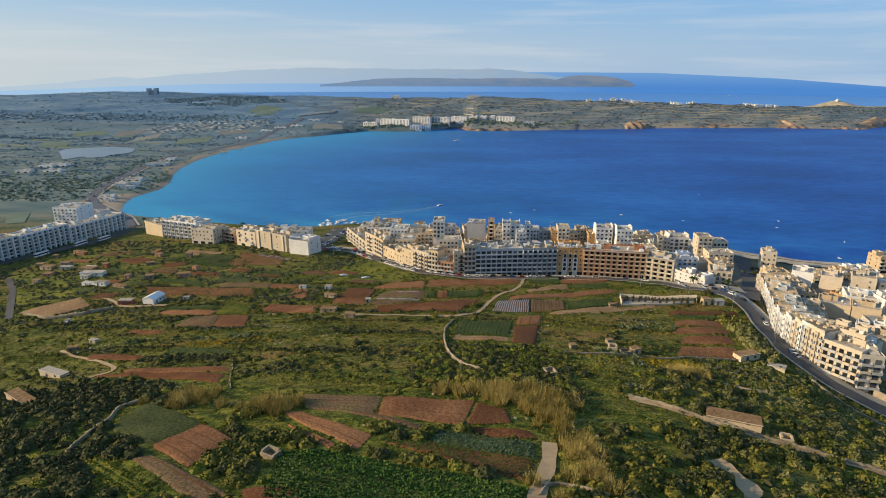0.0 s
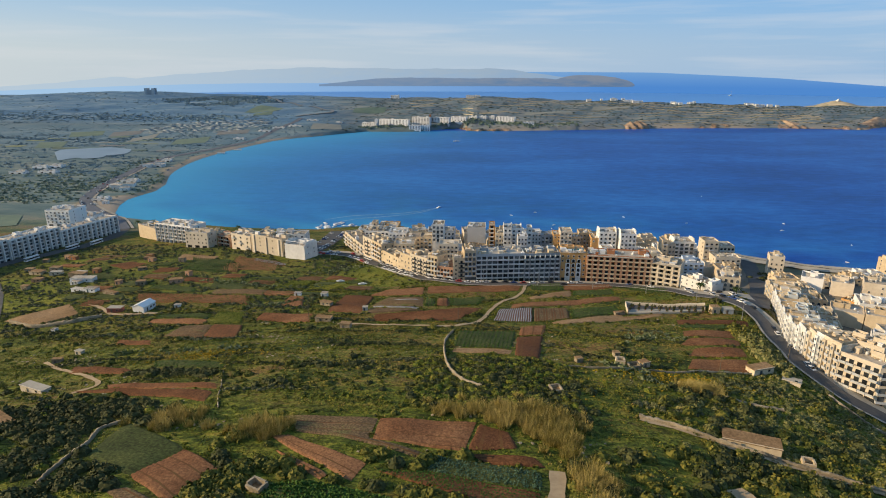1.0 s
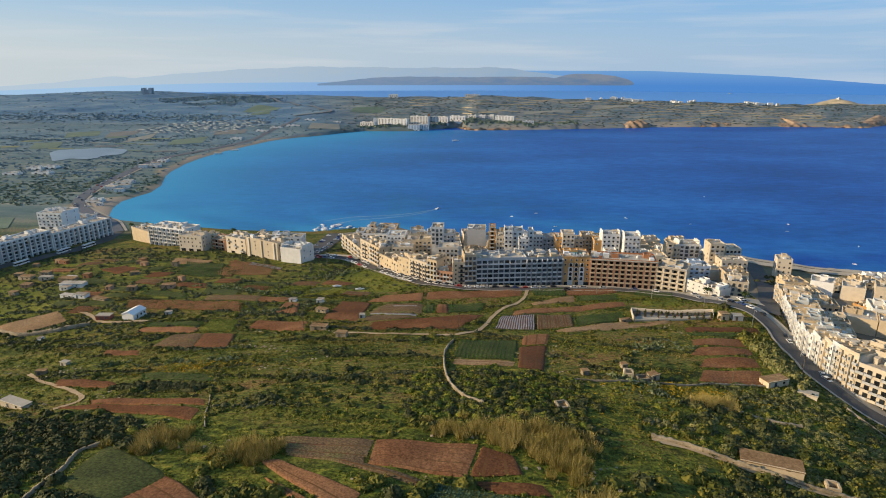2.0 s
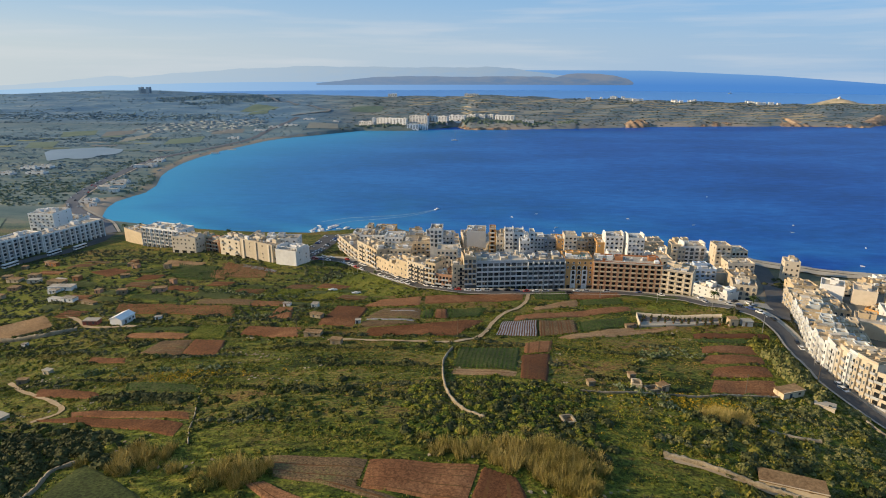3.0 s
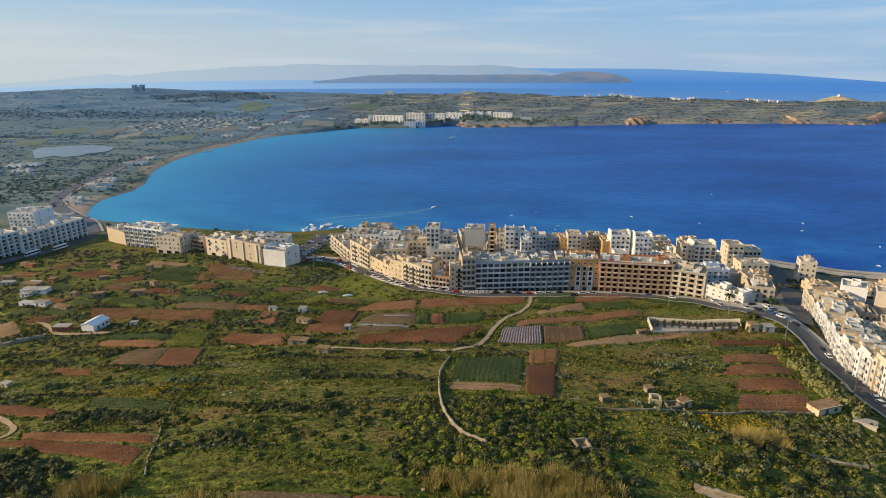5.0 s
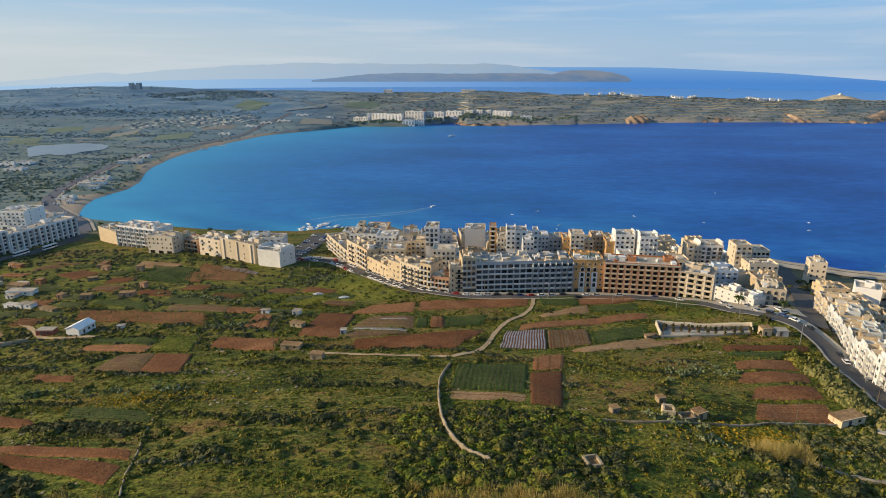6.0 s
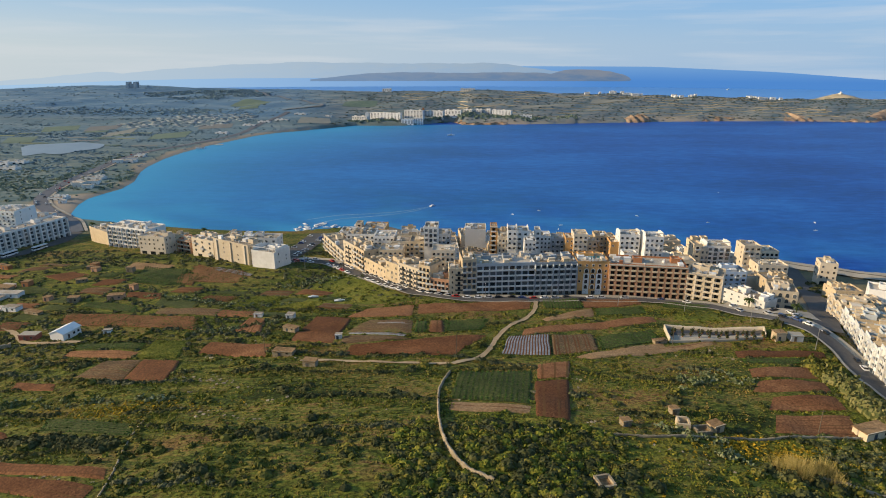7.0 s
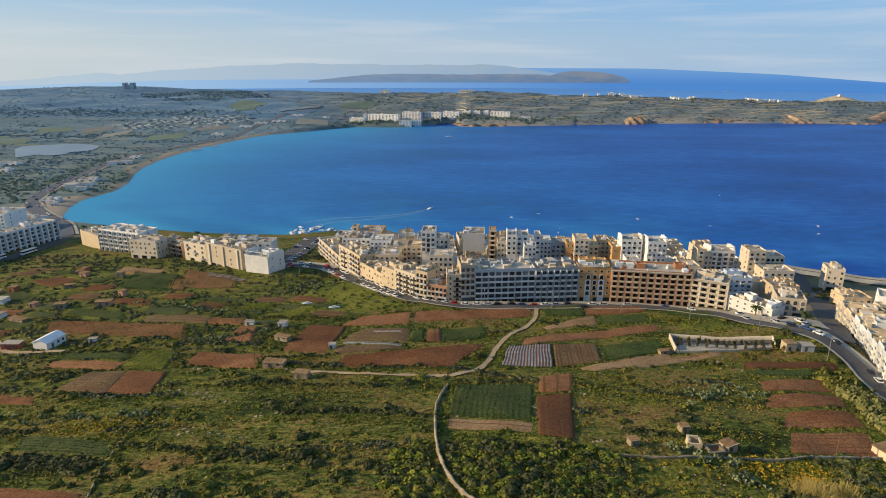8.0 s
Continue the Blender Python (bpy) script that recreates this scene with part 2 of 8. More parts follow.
M["cactus"] = material("cactus", [(0.07, 0.10, 0.035), (0.15, 0.18, 0.08), (0.27, 0.29, 0.17)], per="island", grain=0.5, broad=0.07, bump=0)
M["flower"] = material("flower", [(0.17, 0.15, 0.02), (0.36, 0.25, 0.02), (0.5, 0.32, 0.03)], per="island", grain=0.5, broad=0.07, bump=0)
M["teal"] = material("teal", [(0.05, 0.22, 0.26), (0.09, 0.32, 0.36)], rough=0.5, grain=0.6, broad=0.2, bump=0)
M["stone"] = material("stone", [(0.13, 0.105, 0.07), (0.28, 0.23, 0.155), (0.44, 0.37, 0.27)], grain=1.5, broad=0.15, bump=0.8)
M["limestone"] = material("limestone", [(0.46, 0.365, 0.24), (0.65, 0.535, 0.375)], grain=0.5, broad=0.06, bump=0.1, per="object")
M["cream"] = material("cream", [(0.50, 0.43, 0.325), (0.68, 0.595, 0.475)], grain=0.5, broad=0.06, bump=0.1, per="object")
M["white"] = material("white", [(0.60, 0.59, 0.565), (0.79, 0.785, 0.765)], grain=0.4, broad=0.07, bump=0.08, per="object")
M["pale"] = material("pale", [(0.47, 0.51, 0.52), (0.62, 0.65, 0.65)], grain=0.4, broad=0.07, bump=0.08, per="object")
# white wall with the blue of shade put into its colour
M["shaded_white"] = material("shaded_white", [(0.40, 0.49, 0.62), (0.55, 0.64, 0.76)], grain=0.4, broad=0.07, bump=0.08, per="object")
M["iron"] = material("iron", [(0.03, 0.032, 0.035), (0.07, 0.07, 0.07)], rough=0.5, grain=1, broad=0.3, bump=0)
M["ochre"] = material("ochre", [(0.48, 0.255, 0.09), (0.62, 0.37, 0.15)], grain=0.5, broad=0.06, bump=0.1, per="object")
M["terracotta"] = material("terracotta", [(0.29, 0.11, 0.045), (0.40, 0.18, 0.085)], grain=0.5, broad=0.08, bump=0.1, per="object")
M["grey"] = material("grey", [(0.32, 0.345, 0.37), (0.44, 0.465, 0.49)], grain=0.5, broad=0.06, bump=0.1, per="object")
M["pink"] = material("pink", [(0.42, 0.235, 0.145), (0.53, 0.325, 0.215)], grain=0.5, broad=0.06, bump=0.1, per="object")
M["roof"] = material("roof", [(0.22, 0.18, 0.135), (0.36, 0.31, 0.24), (0.48, 0.43, 0.36)], grain=0.6, broad=0.13, bump=0.1, per="object")
M["glass"] = material("glass", [(0.012, 0.014, 0.017), (0.03, 0.035, 0.04)], rough=0.12, grain=0.4, broad=0.2, bump=0, spec=0.6, per="object")
# paler, bluer glass for some of the panes
M["pale_glass"] = material("pale_glass", [(0.035, 0.045, 0.055), (0.14, 0.155, 0.17)], rough=0.15, grain=0.5, broad=0.3, bump=0, spec=0.6, per="object")
M["shutter"] = material("shutter", [(0.05, 0.07, 0.09), (0.20, 0.13, 0.07), (0.10, 0.16, 0.20)], rough=0.6, grain=0.3, broad=0.2, bump=0, per="object")
M["rail"] = material("rail", [(0.50, 0.52, 0.54), (0.66, 0.68, 0.70)], rough=0.4, grain=0.6, broad=0.2, bump=0, metal=0.3)
M["tank"] = material("tank", [(0.55, 0.54, 0.50), (0.78, 0.77, 0.74)], rough=0.5, grain=0.6, broad=0.3, bump=0.05, per="object")
M["solar"] = material("solar", [(0.02, 0.03, 0.06), (0.04, 0.05, 0.09)], rough=0.15, grain=0.6, broad=0.3, bump=0, spec=0.6)
M["metal"] = material("metal", [(0.30, 0.30, 0.30), (0.42, 0.42, 0.41)], rough=0.45, grain=1.0, broad=0.3, bump=0, metal=0.6)
M["rust"] = material("rust", [(0.22, 0.07, 0.05), (0.34, 0.12, 0.09)], rough=0.7, grain=1.0, broad=0.3, bump=0.1)
M["bark"] = material("bark", [(0.10, 0.075, 0.05), (0.17, 0.13, 0.09)], grain=3.0, broad=0.5, bump=0.5)
M["palm"] = material("palm", [(0.03, 0.05, 0.014), (0.06, 0.085, 0.025)], per="island", grain=0.6, broad=0.1, bump=0)
M["tyre"] = material("tyre", [(0.02, 0.02, 0.02), (0.035, 0.035, 0.035)], rough=0.8, grain=2, broad=0.5, bump=0)
for paint, c in (("white", (0.75, 0.75, 0.74)), ("silver", (0.42, 0.43, 0.44)), ("black", (0.02, 0.02, 0.023)), ("red", (0.42, 0.03, 0.025)), ("blue", (0.03, 0.07, 0.22)), ("yellow", (0.62, 0.45, 0.03))):
    M["paint_" + paint] = material("paint_" + paint, [tuple(v * 0.92 for v in c), c], rough=0.28, grain=0.5, broad=0.3, bump=0, spec=0.5)
for name in ("bush", "bright_leaf", "crop", "cabbage", "grass", "reed", "palm", "carob", "sage"):
    socket(M[name], "Roughness").default_value = 0.7
for name in ("bush", "bright_leaf", "crop", "cabbage", "grass", "reed", "palm", "carob", "sage", "land", "soil", "furrow", "dry", "stubble", "turf", "track", "cactus", "flower"):
    socket(M[name], "Specular IOR Level").default_value = 0.12


# haze put into the far greens: paler and bluer than the plants
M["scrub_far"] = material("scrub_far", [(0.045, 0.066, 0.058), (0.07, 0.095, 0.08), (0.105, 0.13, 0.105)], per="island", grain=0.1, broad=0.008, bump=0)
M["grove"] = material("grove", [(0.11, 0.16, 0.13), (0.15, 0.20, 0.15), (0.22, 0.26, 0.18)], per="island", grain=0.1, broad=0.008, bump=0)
M["cliff_rock"] = material("cliff_rock", [(0.14, 0.095, 0.065), (0.29, 0.205, 0.14), (0.42, 0.315, 0.22)], grain=0.12, broad=0.03, bump=0.6, stretch=(1, 1, 0.5))
# olive-green leaf, greyed for the haze over the lower gardens
M["hazed_olive"] = material("hazed_olive", [(0.036, 0.045, 0.024), (0.07, 0.08, 0.038), (0.13, 0.132, 0.06)], per="island", grain=0.4, broad=0.04, bump=0)
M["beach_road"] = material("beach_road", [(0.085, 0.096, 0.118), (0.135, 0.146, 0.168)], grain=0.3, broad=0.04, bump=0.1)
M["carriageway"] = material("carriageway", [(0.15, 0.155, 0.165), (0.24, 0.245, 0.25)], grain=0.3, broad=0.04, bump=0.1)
# valley plots: field colours greyed to paint in distance haze
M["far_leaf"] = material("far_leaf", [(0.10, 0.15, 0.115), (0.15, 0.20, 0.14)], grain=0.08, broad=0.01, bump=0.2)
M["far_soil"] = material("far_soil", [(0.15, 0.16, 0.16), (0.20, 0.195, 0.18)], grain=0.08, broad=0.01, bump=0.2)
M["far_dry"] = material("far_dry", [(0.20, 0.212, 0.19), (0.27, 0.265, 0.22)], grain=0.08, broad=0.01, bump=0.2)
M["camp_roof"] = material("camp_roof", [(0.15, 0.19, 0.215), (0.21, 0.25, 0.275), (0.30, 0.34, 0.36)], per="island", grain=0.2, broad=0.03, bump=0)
# scrub of the far hill with blue haze painted into its leaf colour
M["hazed_maquis"] = material("hazed_maquis", [(0.125, 0.20, 0.245), (0.16, 0.24, 0.275), (0.20, 0.275, 0.295)], per="island", grain=0.1, broad=0.008, bump=0)
M["foam"] = material("foam", [(0.03, 0.12, 0.30), (0.26, 0.42, 0.60)], rough=0.5, grain=0.25, broad=0.05, bump=0)
# yellow-green valley plots, softened by painted haze as well
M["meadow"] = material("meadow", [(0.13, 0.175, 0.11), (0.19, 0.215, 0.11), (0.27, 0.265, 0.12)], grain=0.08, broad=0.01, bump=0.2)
M["pond"] = material("pond", [(0.15, 0.19, 0.22), (0.24, 0.28, 0.31)], rough=0.3, grain=0.02, broad=0.008, bump=0.05, spec=0.4)
M["pale_rock"] = material("pale_rock", [(0.26, 0.22, 0.15), (0.46, 0.38, 0.26), (0.14, 0.15, 0.09)], grain=0.03, broad=0.006, bump=0.3)
speckle(M["soil"], 1.6, 0.6, 1.35)
speckle(M["stubble"], 1.6, 0.5, 1.5)
speckle(M["turf"], 1.4, 0.5, 1.4)
speckle(M["lawn"], 1.2, 0.55, 1.4)
speckle(M["dry"], 1.3, 0.7, 1.25)



# ---- lie of the land ----
def smooth(a, b, v):
    """0 below a, 1 above b, eased between."""
    k = np.clip((np.asarray(v, float) - a) / (b - a), 0, 1)
    return k * k * (3 - 2 * k)


SHORE_NEAR = ([-470, -383, -323, -252, -200, -160, -120, -87, -60, 0, 62, 150, 178, 205, 232, 255, 290, 330, 520, 900],
              [610, 590, 574, 560, 556, 558, 575, 583, 560, 545, 552, 530, 505, 476, 460, 445, 427, 408, 350, 300])
SHORE_BAY = ([590, 618, 645, 675, 702, 728, 775, 845, 890, 964, 1024, 1116, 1216, 1288, 1347, 1386, 1449, 1515],
             [-390, -407, -420, -429, -428, -424, -435, -467, -481, -496, -501, -499, -482, -471, -445, -410, -365, -311])
SHORE_FAR = ([-2600, -445, -410, -311, -226, -164, -140, -68, -36, 53, 159, 362, 432, 601, 862, 1002, 1078, 1179, 1500, 2600],
             [1340, 1347, 1386, 1522, 1520, 1535, 1575, 1640, 1560, 1574, 1590, 1645, 1670, 1696, 1716, 1692, 1754, 1836, 1960, 2300])
RIDGE = ([-2600, -1766, -1547, -1198, -1019, -772, -508, -308, -12, 279, 659, 902, 1030, 1336, 1600, 2400],
         [48, 57, 66, 75, 64, 61, 56, 55, 62, 54, 46, 38, 39, 35, 25, 4])
SLOPE = ([-300, 0, 60, 100, 125, 150, 180, 200, 220, 240, 265, 300, 340, 370, 410, 450, 500, 545, 600],
         [112, 84, 74, 66, 60.5, 56, 52.6, 48.6, 44.2, 40.2, 35.7, 31, 25, 20, 16, 12, 7, 2.5, 1.5])


def land(x, y):
    """Height of the ground, without its small bumps."""
    x, y = np.asarray(x, float), np.asarray(y, float)
    # the near hillside, highest along its middle and falling away to both sides
    mid = np.interp(y, *SLOPE)
    fall = np.where(x < 0, 30 * (1 - np.exp(-((x / 205) ** 2))) * (0.45 + 0.55 * smooth(130, 200, y)), 24 * (1 - np.exp(-((x / 165) ** 2))) * (1 - 0.85 * smooth(190, 250, y)))
    near = mid - fall * np.clip(mid - 15, 0, None) / 30
    near = near * (1 - 0.72 * (1 - smooth(-440, -150, x)))
    near = near - 9 * smooth(105, 175, x) * (1 - smooth(290, 345, y)) * smooth(60, 150, y)
    near = near + 6.8 * np.exp(-(((x - 140) / 26) ** 2) - ((y - 308) / 27) ** 2) - 3.6 * np.exp(-(((x - 215) / 45) ** 2) - ((y - 425) / 32) ** 2)
    # the flat valley behind the beach and the far ridge
    coast = np.interp(x, *SHORE_FAR)
    deep = (y - coast) / np.maximum(2090 - coast, 150)
    top = np.interp(x, *RIDGE)
    far = 2.5 + (top - 2.5) * smooth(-0.12, 1.0, deep) ** 0.8 - top * 1.1 * smooth(1.05, 2.0, deep)
    far = far + 9 * np.exp(-(((x + 40) / 120) ** 2)) * smooth(1592, 1632, y) * (1 - smooth(1700, 1800, y))
    flat = 2.2 + 1.2 * np.clip((np.interp(y, *SHORE_BAY) - x) / 120, 0, 1)
    w = smooth(560, 700, y)
    h = near * (1 - w) + flat * w
    h = np.where(y > 1250, flat + np.clip(far - 2.5, -70, None) * smooth(1250, 1450, y), h)
    # under the sea
    out_near = y - np.interp(x, *SHORE_NEAR)
    out_bay = x - np.interp(y, *SHORE_BAY)
    out_far = coast - y
    wet = np.minimum(np.minimum(out_near, out_far), np.where((y > 585) & (y < 1515), out_bay, out_near))
    wet = np.where(y > 2450, y - 2450, wet)
    return np.where(wet > -6, np.minimum(h, 1.6 - (wet + 6) * 0.27), h).clip(-9, None)


def ground(x, y):
    """Height of the ground with its humps and hollows."""
    x, y = np.asarray(x, float), np.asarray(y, float)
    hump = np.sin(x / 9.1 + 1.3 * np.sin(y / 17.0)) * np.sin(y / 11.3 + np.sin(x / 14.0)) * 0.5 + np.sin(x / 3.7 + y / 5.1) * np.sin(y / 4.3 - x / 8.0) * 0.22
    wide = (np.sin(x / 61.0 + 2 * np.sin(y / 97.0)) + np.sin(x / 23.0 - y / 31.0)) * 2.2 * smooth(1450, 1700, y)
    h = land(x, y)
    return h + (hump + wide) * smooth(2.2, 6.0, h)


def mesh_of(name, verts, faces, mat, smoothed=False):
    """A mesh object from rows of vertices and rows of triangles or quads."""
    me = bpy.data.meshes.new(name)
    verts, faces = np.asarray(verts, np.float32), np.asarray(faces, np.int32)
    me.vertices.add(len(verts))
    me.vertices.foreach_set("co", verts.ravel())
    k = faces.shape[1]
    me.loops.add(faces.size)
    me.loops.foreach_set("vertex_index", faces.ravel())
    me.polygons.add(len(faces))
    me.polygons.foreach_set("loop_start", np.arange(0, faces.size, k, dtype=np.int32))
    if smoothed:
        me.polygons.foreach_set("use_smooth", np.ones(len(faces), bool))
    me.materials.append(mat)
    me.update(calc_edges=True)
    return new(name, me)


def grid_faces(rows, cols):
    i = np.arange(rows * cols).reshape(rows, cols)
    return np.stack([i[:-1, :-1], i[:-1, 1:], i[1:, 1:], i[1:, :-1]], -1).reshape(-1, 4)


def value(ob, name, values):
    at = ob.data.attributes.new(name, "FLOAT", "POINT")
    at.data.foreach_set("value", np.asarray(values, np.float32))


# the ground: one sheet, finer near by
u = np.linspace(-1, 1, 290)
side = 0.6 * u + 0.45 * u**3
step = [-320.0]
while step[-1] < 2720:
    step.append(step[-1] + max(2.0, 0.0082 * (step[-1] + 60)))
step = np.array(step)
GX, GY = side[None] * (step[:, None] + 430), step[:, None] + 0 * side[None]
GZ = ground(GX, GY)
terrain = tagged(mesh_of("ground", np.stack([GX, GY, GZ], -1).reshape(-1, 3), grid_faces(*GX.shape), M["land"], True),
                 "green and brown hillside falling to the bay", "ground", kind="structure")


def lush(x, y):
    """Where green weeds cover the slope more than dry grass does."""
    front = 1 - smooth(160, 185, y)
    right = smooth(-12, 0, x + 0.2 * (y - 190)) * (1 - smooth(205, 218, y)) + 0.7 * smooth(86, 100, x) * (1 - smooth(270, 290, y))
    left = 0.6 * (1 - smooth(-95, -70, x)) * smooth(180, 200, y)
    patch = 0.5 + 0.5 * np.sin(x / 13.0 + 1.7 * np.sin(y / 9.0)) * np.sin(y / 7.0 + np.sin(x / 17.0))
    return np.clip(np.maximum(np.maximum(front, right), left) * (0.4 + 0.75 * patch) + 0.08 * patch, 0, 1) * (1 - smooth(430, 470, y))


value(terrain, "lush", lush(GX, GY).ravel())
bay = np.interp(GY, *SHORE_BAY) - GX
sand = (GZ < 3.4) * (GY > 600) * (GY < 1420) * (1 - smooth(8, 20, bay - 34 * smooth(585, 605, GY) * (1 - smooth(665, 700, GY)) + 5 * np.sin(GY / 21) + 9 * smooth(680, 720, GY) * (1 - smooth(800, 860, GY))))
cliff = (GY > 1500) * (GX > -120) * (1 - smooth(3, 17, GZ)) * np.clip(0.42 + 0.55 * np.sin(GX / 47) * np.sin(GX / 113 + 1), 0, 1)
step_bank = (GY > 1560) * 0.5 * smooth(0.35, 0.95, np.sin(GZ * 1.35 + 2 * np.sin(GX / 170))) * smooth(-900, 200, GX + 120 * np.sin(GY / 90))
value(terrain, "sand", np.maximum(np.maximum(sand, cliff), step_bank).ravel())
# weights of the haze-tinted ground: ridge, valley floor, western hill
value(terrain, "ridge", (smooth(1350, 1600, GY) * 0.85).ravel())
value(terrain, "vale_haze", (0.9 * smooth(480, 620, GY) * (GX < -330) * (1 - smooth(1380, 1520, GY)) * (1 - sand)).ravel())
value(terrain, "heath_haze", ((1 - smooth(-520, -180, GX + 0.25 * (GY - 1500))) * np.maximum(smooth(1350, 1560, GY) * 0.95, 0.5 * smooth(850, 1350, GY)) + 0.42 * smooth(-420, -120, GX + 0.25 * (GY - 1500)) * smooth(1480, 1560, GY)).ravel())
front_y = np.interp(GX, [-112, -88, -52, -15, 30, 60, 94, 120, 140, 152, 160, 400], [470, 430, 385, 362, 364, 369, 368, 358, 344, 330, 200, 150])
value(terrain, "town", ((GX > -112) * smooth(0, 6, GY - front_y) * (GY < 620) * 0.95 * (1 - 0.45 * smooth(188, 196, GX) * smooth(395, 402, GY))).ravel())

# the sea, paler over sand near the beach, with haze painted in far off
sy = np.concatenate([np.linspace(380, 1800, 140), np.linspace(1840, 4720, 40)])
sx = np.linspace(-1, 1, 120)
SX, SY = sx[None] * (sy[:, None] * 0.95 + 150), sy[:, None] + 0 * sx[None]
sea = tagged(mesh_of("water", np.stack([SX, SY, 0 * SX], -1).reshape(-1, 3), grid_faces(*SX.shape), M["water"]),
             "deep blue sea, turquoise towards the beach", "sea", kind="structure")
off = np.minimum(SX - np.interp(SY, *SHORE_BAY), 1000) + 60 * np.sin(SY / 170) * np.sin(SX / 140)
inner = (SY < 1560) * (SY > 520)
near_town = SY - np.interp(SX, *SHORE_NEAR)
reef = 0.42 * np.exp(-np.clip(near_town - 5, 0, None) / 70) * (near_town > -40) * np.clip(0.5 + np.sin(SX / 23 + 2 * np.sin(SY / 31)) * np.sin(SY / 17 + SX / 61), 0, 1)
value(sea, "shallow", (reef + inner * np.clip(np.exp(-np.clip(off - 10, 0, None) / 270), 0, 1) * 0.9).ravel())
value(sea, "strait_haze", smooth(2250, 2450, SY).ravel())


def arc(name, label, xs, low, high, radius, mat, thick=0.0, rough=0.0):
    """A strip of far distance that stands on an arc round the bay, from one height to another."""
    a = np.array([math.atan2(x, 4800) for x in xs])
    fine = np.linspace(a[0], a[-1], 320)
    lo, hi = np.interp(fine, a, low), np.interp(fine, a, high)
    for _ in range(4):
        hi[1:-1] = (hi[:-2] + 2 * hi[1:-1] + hi[2:]) / 4
    hi = hi + rough * (np.sin(fine * 61) + 0.6 * np.sin(fine * 143 + 1) + 0.4 * np.sin(fine * 311 + 2)) * np.clip((hi - lo) / 40, 0, 1)
    rows = []
    for k in np.linspace(0, 1, 7):
        r = radius + thick * k
        h = lo + (hi - lo) * k**0.8
        rows.append(np.stack([np.sin(fine) * r, np.cos(fine) * r, h], -1))
    return tagged(mesh_of(name, np.concatenate(rows), grid_faces(7, 320), mat, True), label, "horizon", kind="structure")


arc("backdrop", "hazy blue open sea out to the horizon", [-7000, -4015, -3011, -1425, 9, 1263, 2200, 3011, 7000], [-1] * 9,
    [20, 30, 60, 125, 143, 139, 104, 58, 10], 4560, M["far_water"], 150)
# ---- kit: parts, boxes, ribbons, leaves ----
def part(name, data, parent, m=None, label=""):
    """A mesh as one object under a thing or a part, at the local pose m."""
    ob = new(name, data)
    ob.parent = parent
    if m is not None:
        ob.matrix_basis = m
    if label:
        ob["label"] = label
    return ob


def thing(name, label, category, m=None, group="", kind=""):
    ob = new(name)
    ob.empty_display_size = 0.5
    if m is not None:
        ob.matrix_basis = m
    return tagged(ob, label, category, group, kind)


def at(x, y, z, turn=0.0):
    return Matrix.Translation((x, y, z)) @ Matrix.Rotation(turn, 4, "Z")


def box_geo(boxes):
    """Vertices and quads of boxes (x0, x1, y0, y1, z0, z1)."""
    v, f = [], []
    for x0, x1, y0, y1, z0, z1 in boxes:
        k = len(v)
        v += [(x0, y0, z0), (x1, y0, z0), (x1, y1, z0), (x0, y1, z0), (x0, y0, z1), (x1, y0, z1), (x1, y1, z1), (x0, y1, z1)]
        f += [(k, k + 3, k + 2, k + 1), (k + 4, k + 5, k + 6, k + 7), (k, k + 1, k + 5, k + 4), (k + 1, k + 2, k + 6, k + 5), (k + 2, k + 3, k + 7, k + 6), (k + 3, k, k + 4, k + 7)]
    return v, f


MESHES = {}


def boxes_mesh(key, groups):
    """A shared mesh of boxes: groups of (material, boxes)."""
    if key in MESHES:
        return MESHES[key]
    me = bpy.data.meshes.new(str(key[0]))
    vs, fs, ms = [], [], []
    for n, (mat, boxes) in enumerate(groups):
        v, f = box_geo(boxes)
        fs += [tuple(i + len(vs) for i in q) for q in f]
        ms += [n] * len(f)
        vs += v
        me.materials.append(mat)
    me.from_pydata(vs, [], fs)
    me.polygons.foreach_set("material_index", ms)
    me.update()
    MESHES[key] = me
    return me


def lathe_mesh(key, profile, mat, n=12):
    """A shared mesh turned round z from (radius, height) rows."""
    if key in MESHES:
        return MESHES[key]
    a = np.linspace(0, 2 * np.pi, n, endpoint=False)
    vs = [(r * math.cos(t), r * math.sin(t), h) for r, h in profile for t in a]
    fs = [(j * n + i, j * n + (i + 1) % n, (j + 1) * n + (i + 1) % n, (j + 1) * n + i) for j in range(len(profile) - 1) for i in range(n)]
    fs += [tuple(range(n - 1, -1, -1)), tuple(range((len(profile) - 1) * n, len(profile) * n))]
    me = bpy.data.meshes.new(str(key[0]))
    me.from_pydata(vs, [], fs)
    me.materials.append(mat)
    me.update()
    MESHES[key] = me
    return me


def resample(points, gap):
    """A polyline through the points, eased, at even steps."""
    p = np.array(points, float)
    d = np.r_[0, np.cumsum(np.hypot(*np.diff(p, axis=0).T))]
    s = np.linspace(0, d[-1], max(3, int(d[-1] / gap) + 1))
    q = np.stack([np.interp(s, d, p[:, 0]), np.interp(s, d, p[:, 1])], -1)
    for _ in range(3):
        q[1:-1] = (q[:-2] + 2 * q[1:-1] + q[2:]) / 4
    return q


WALL_LINES = []
TAKEN = []  # polygons on the plan that are not scrub


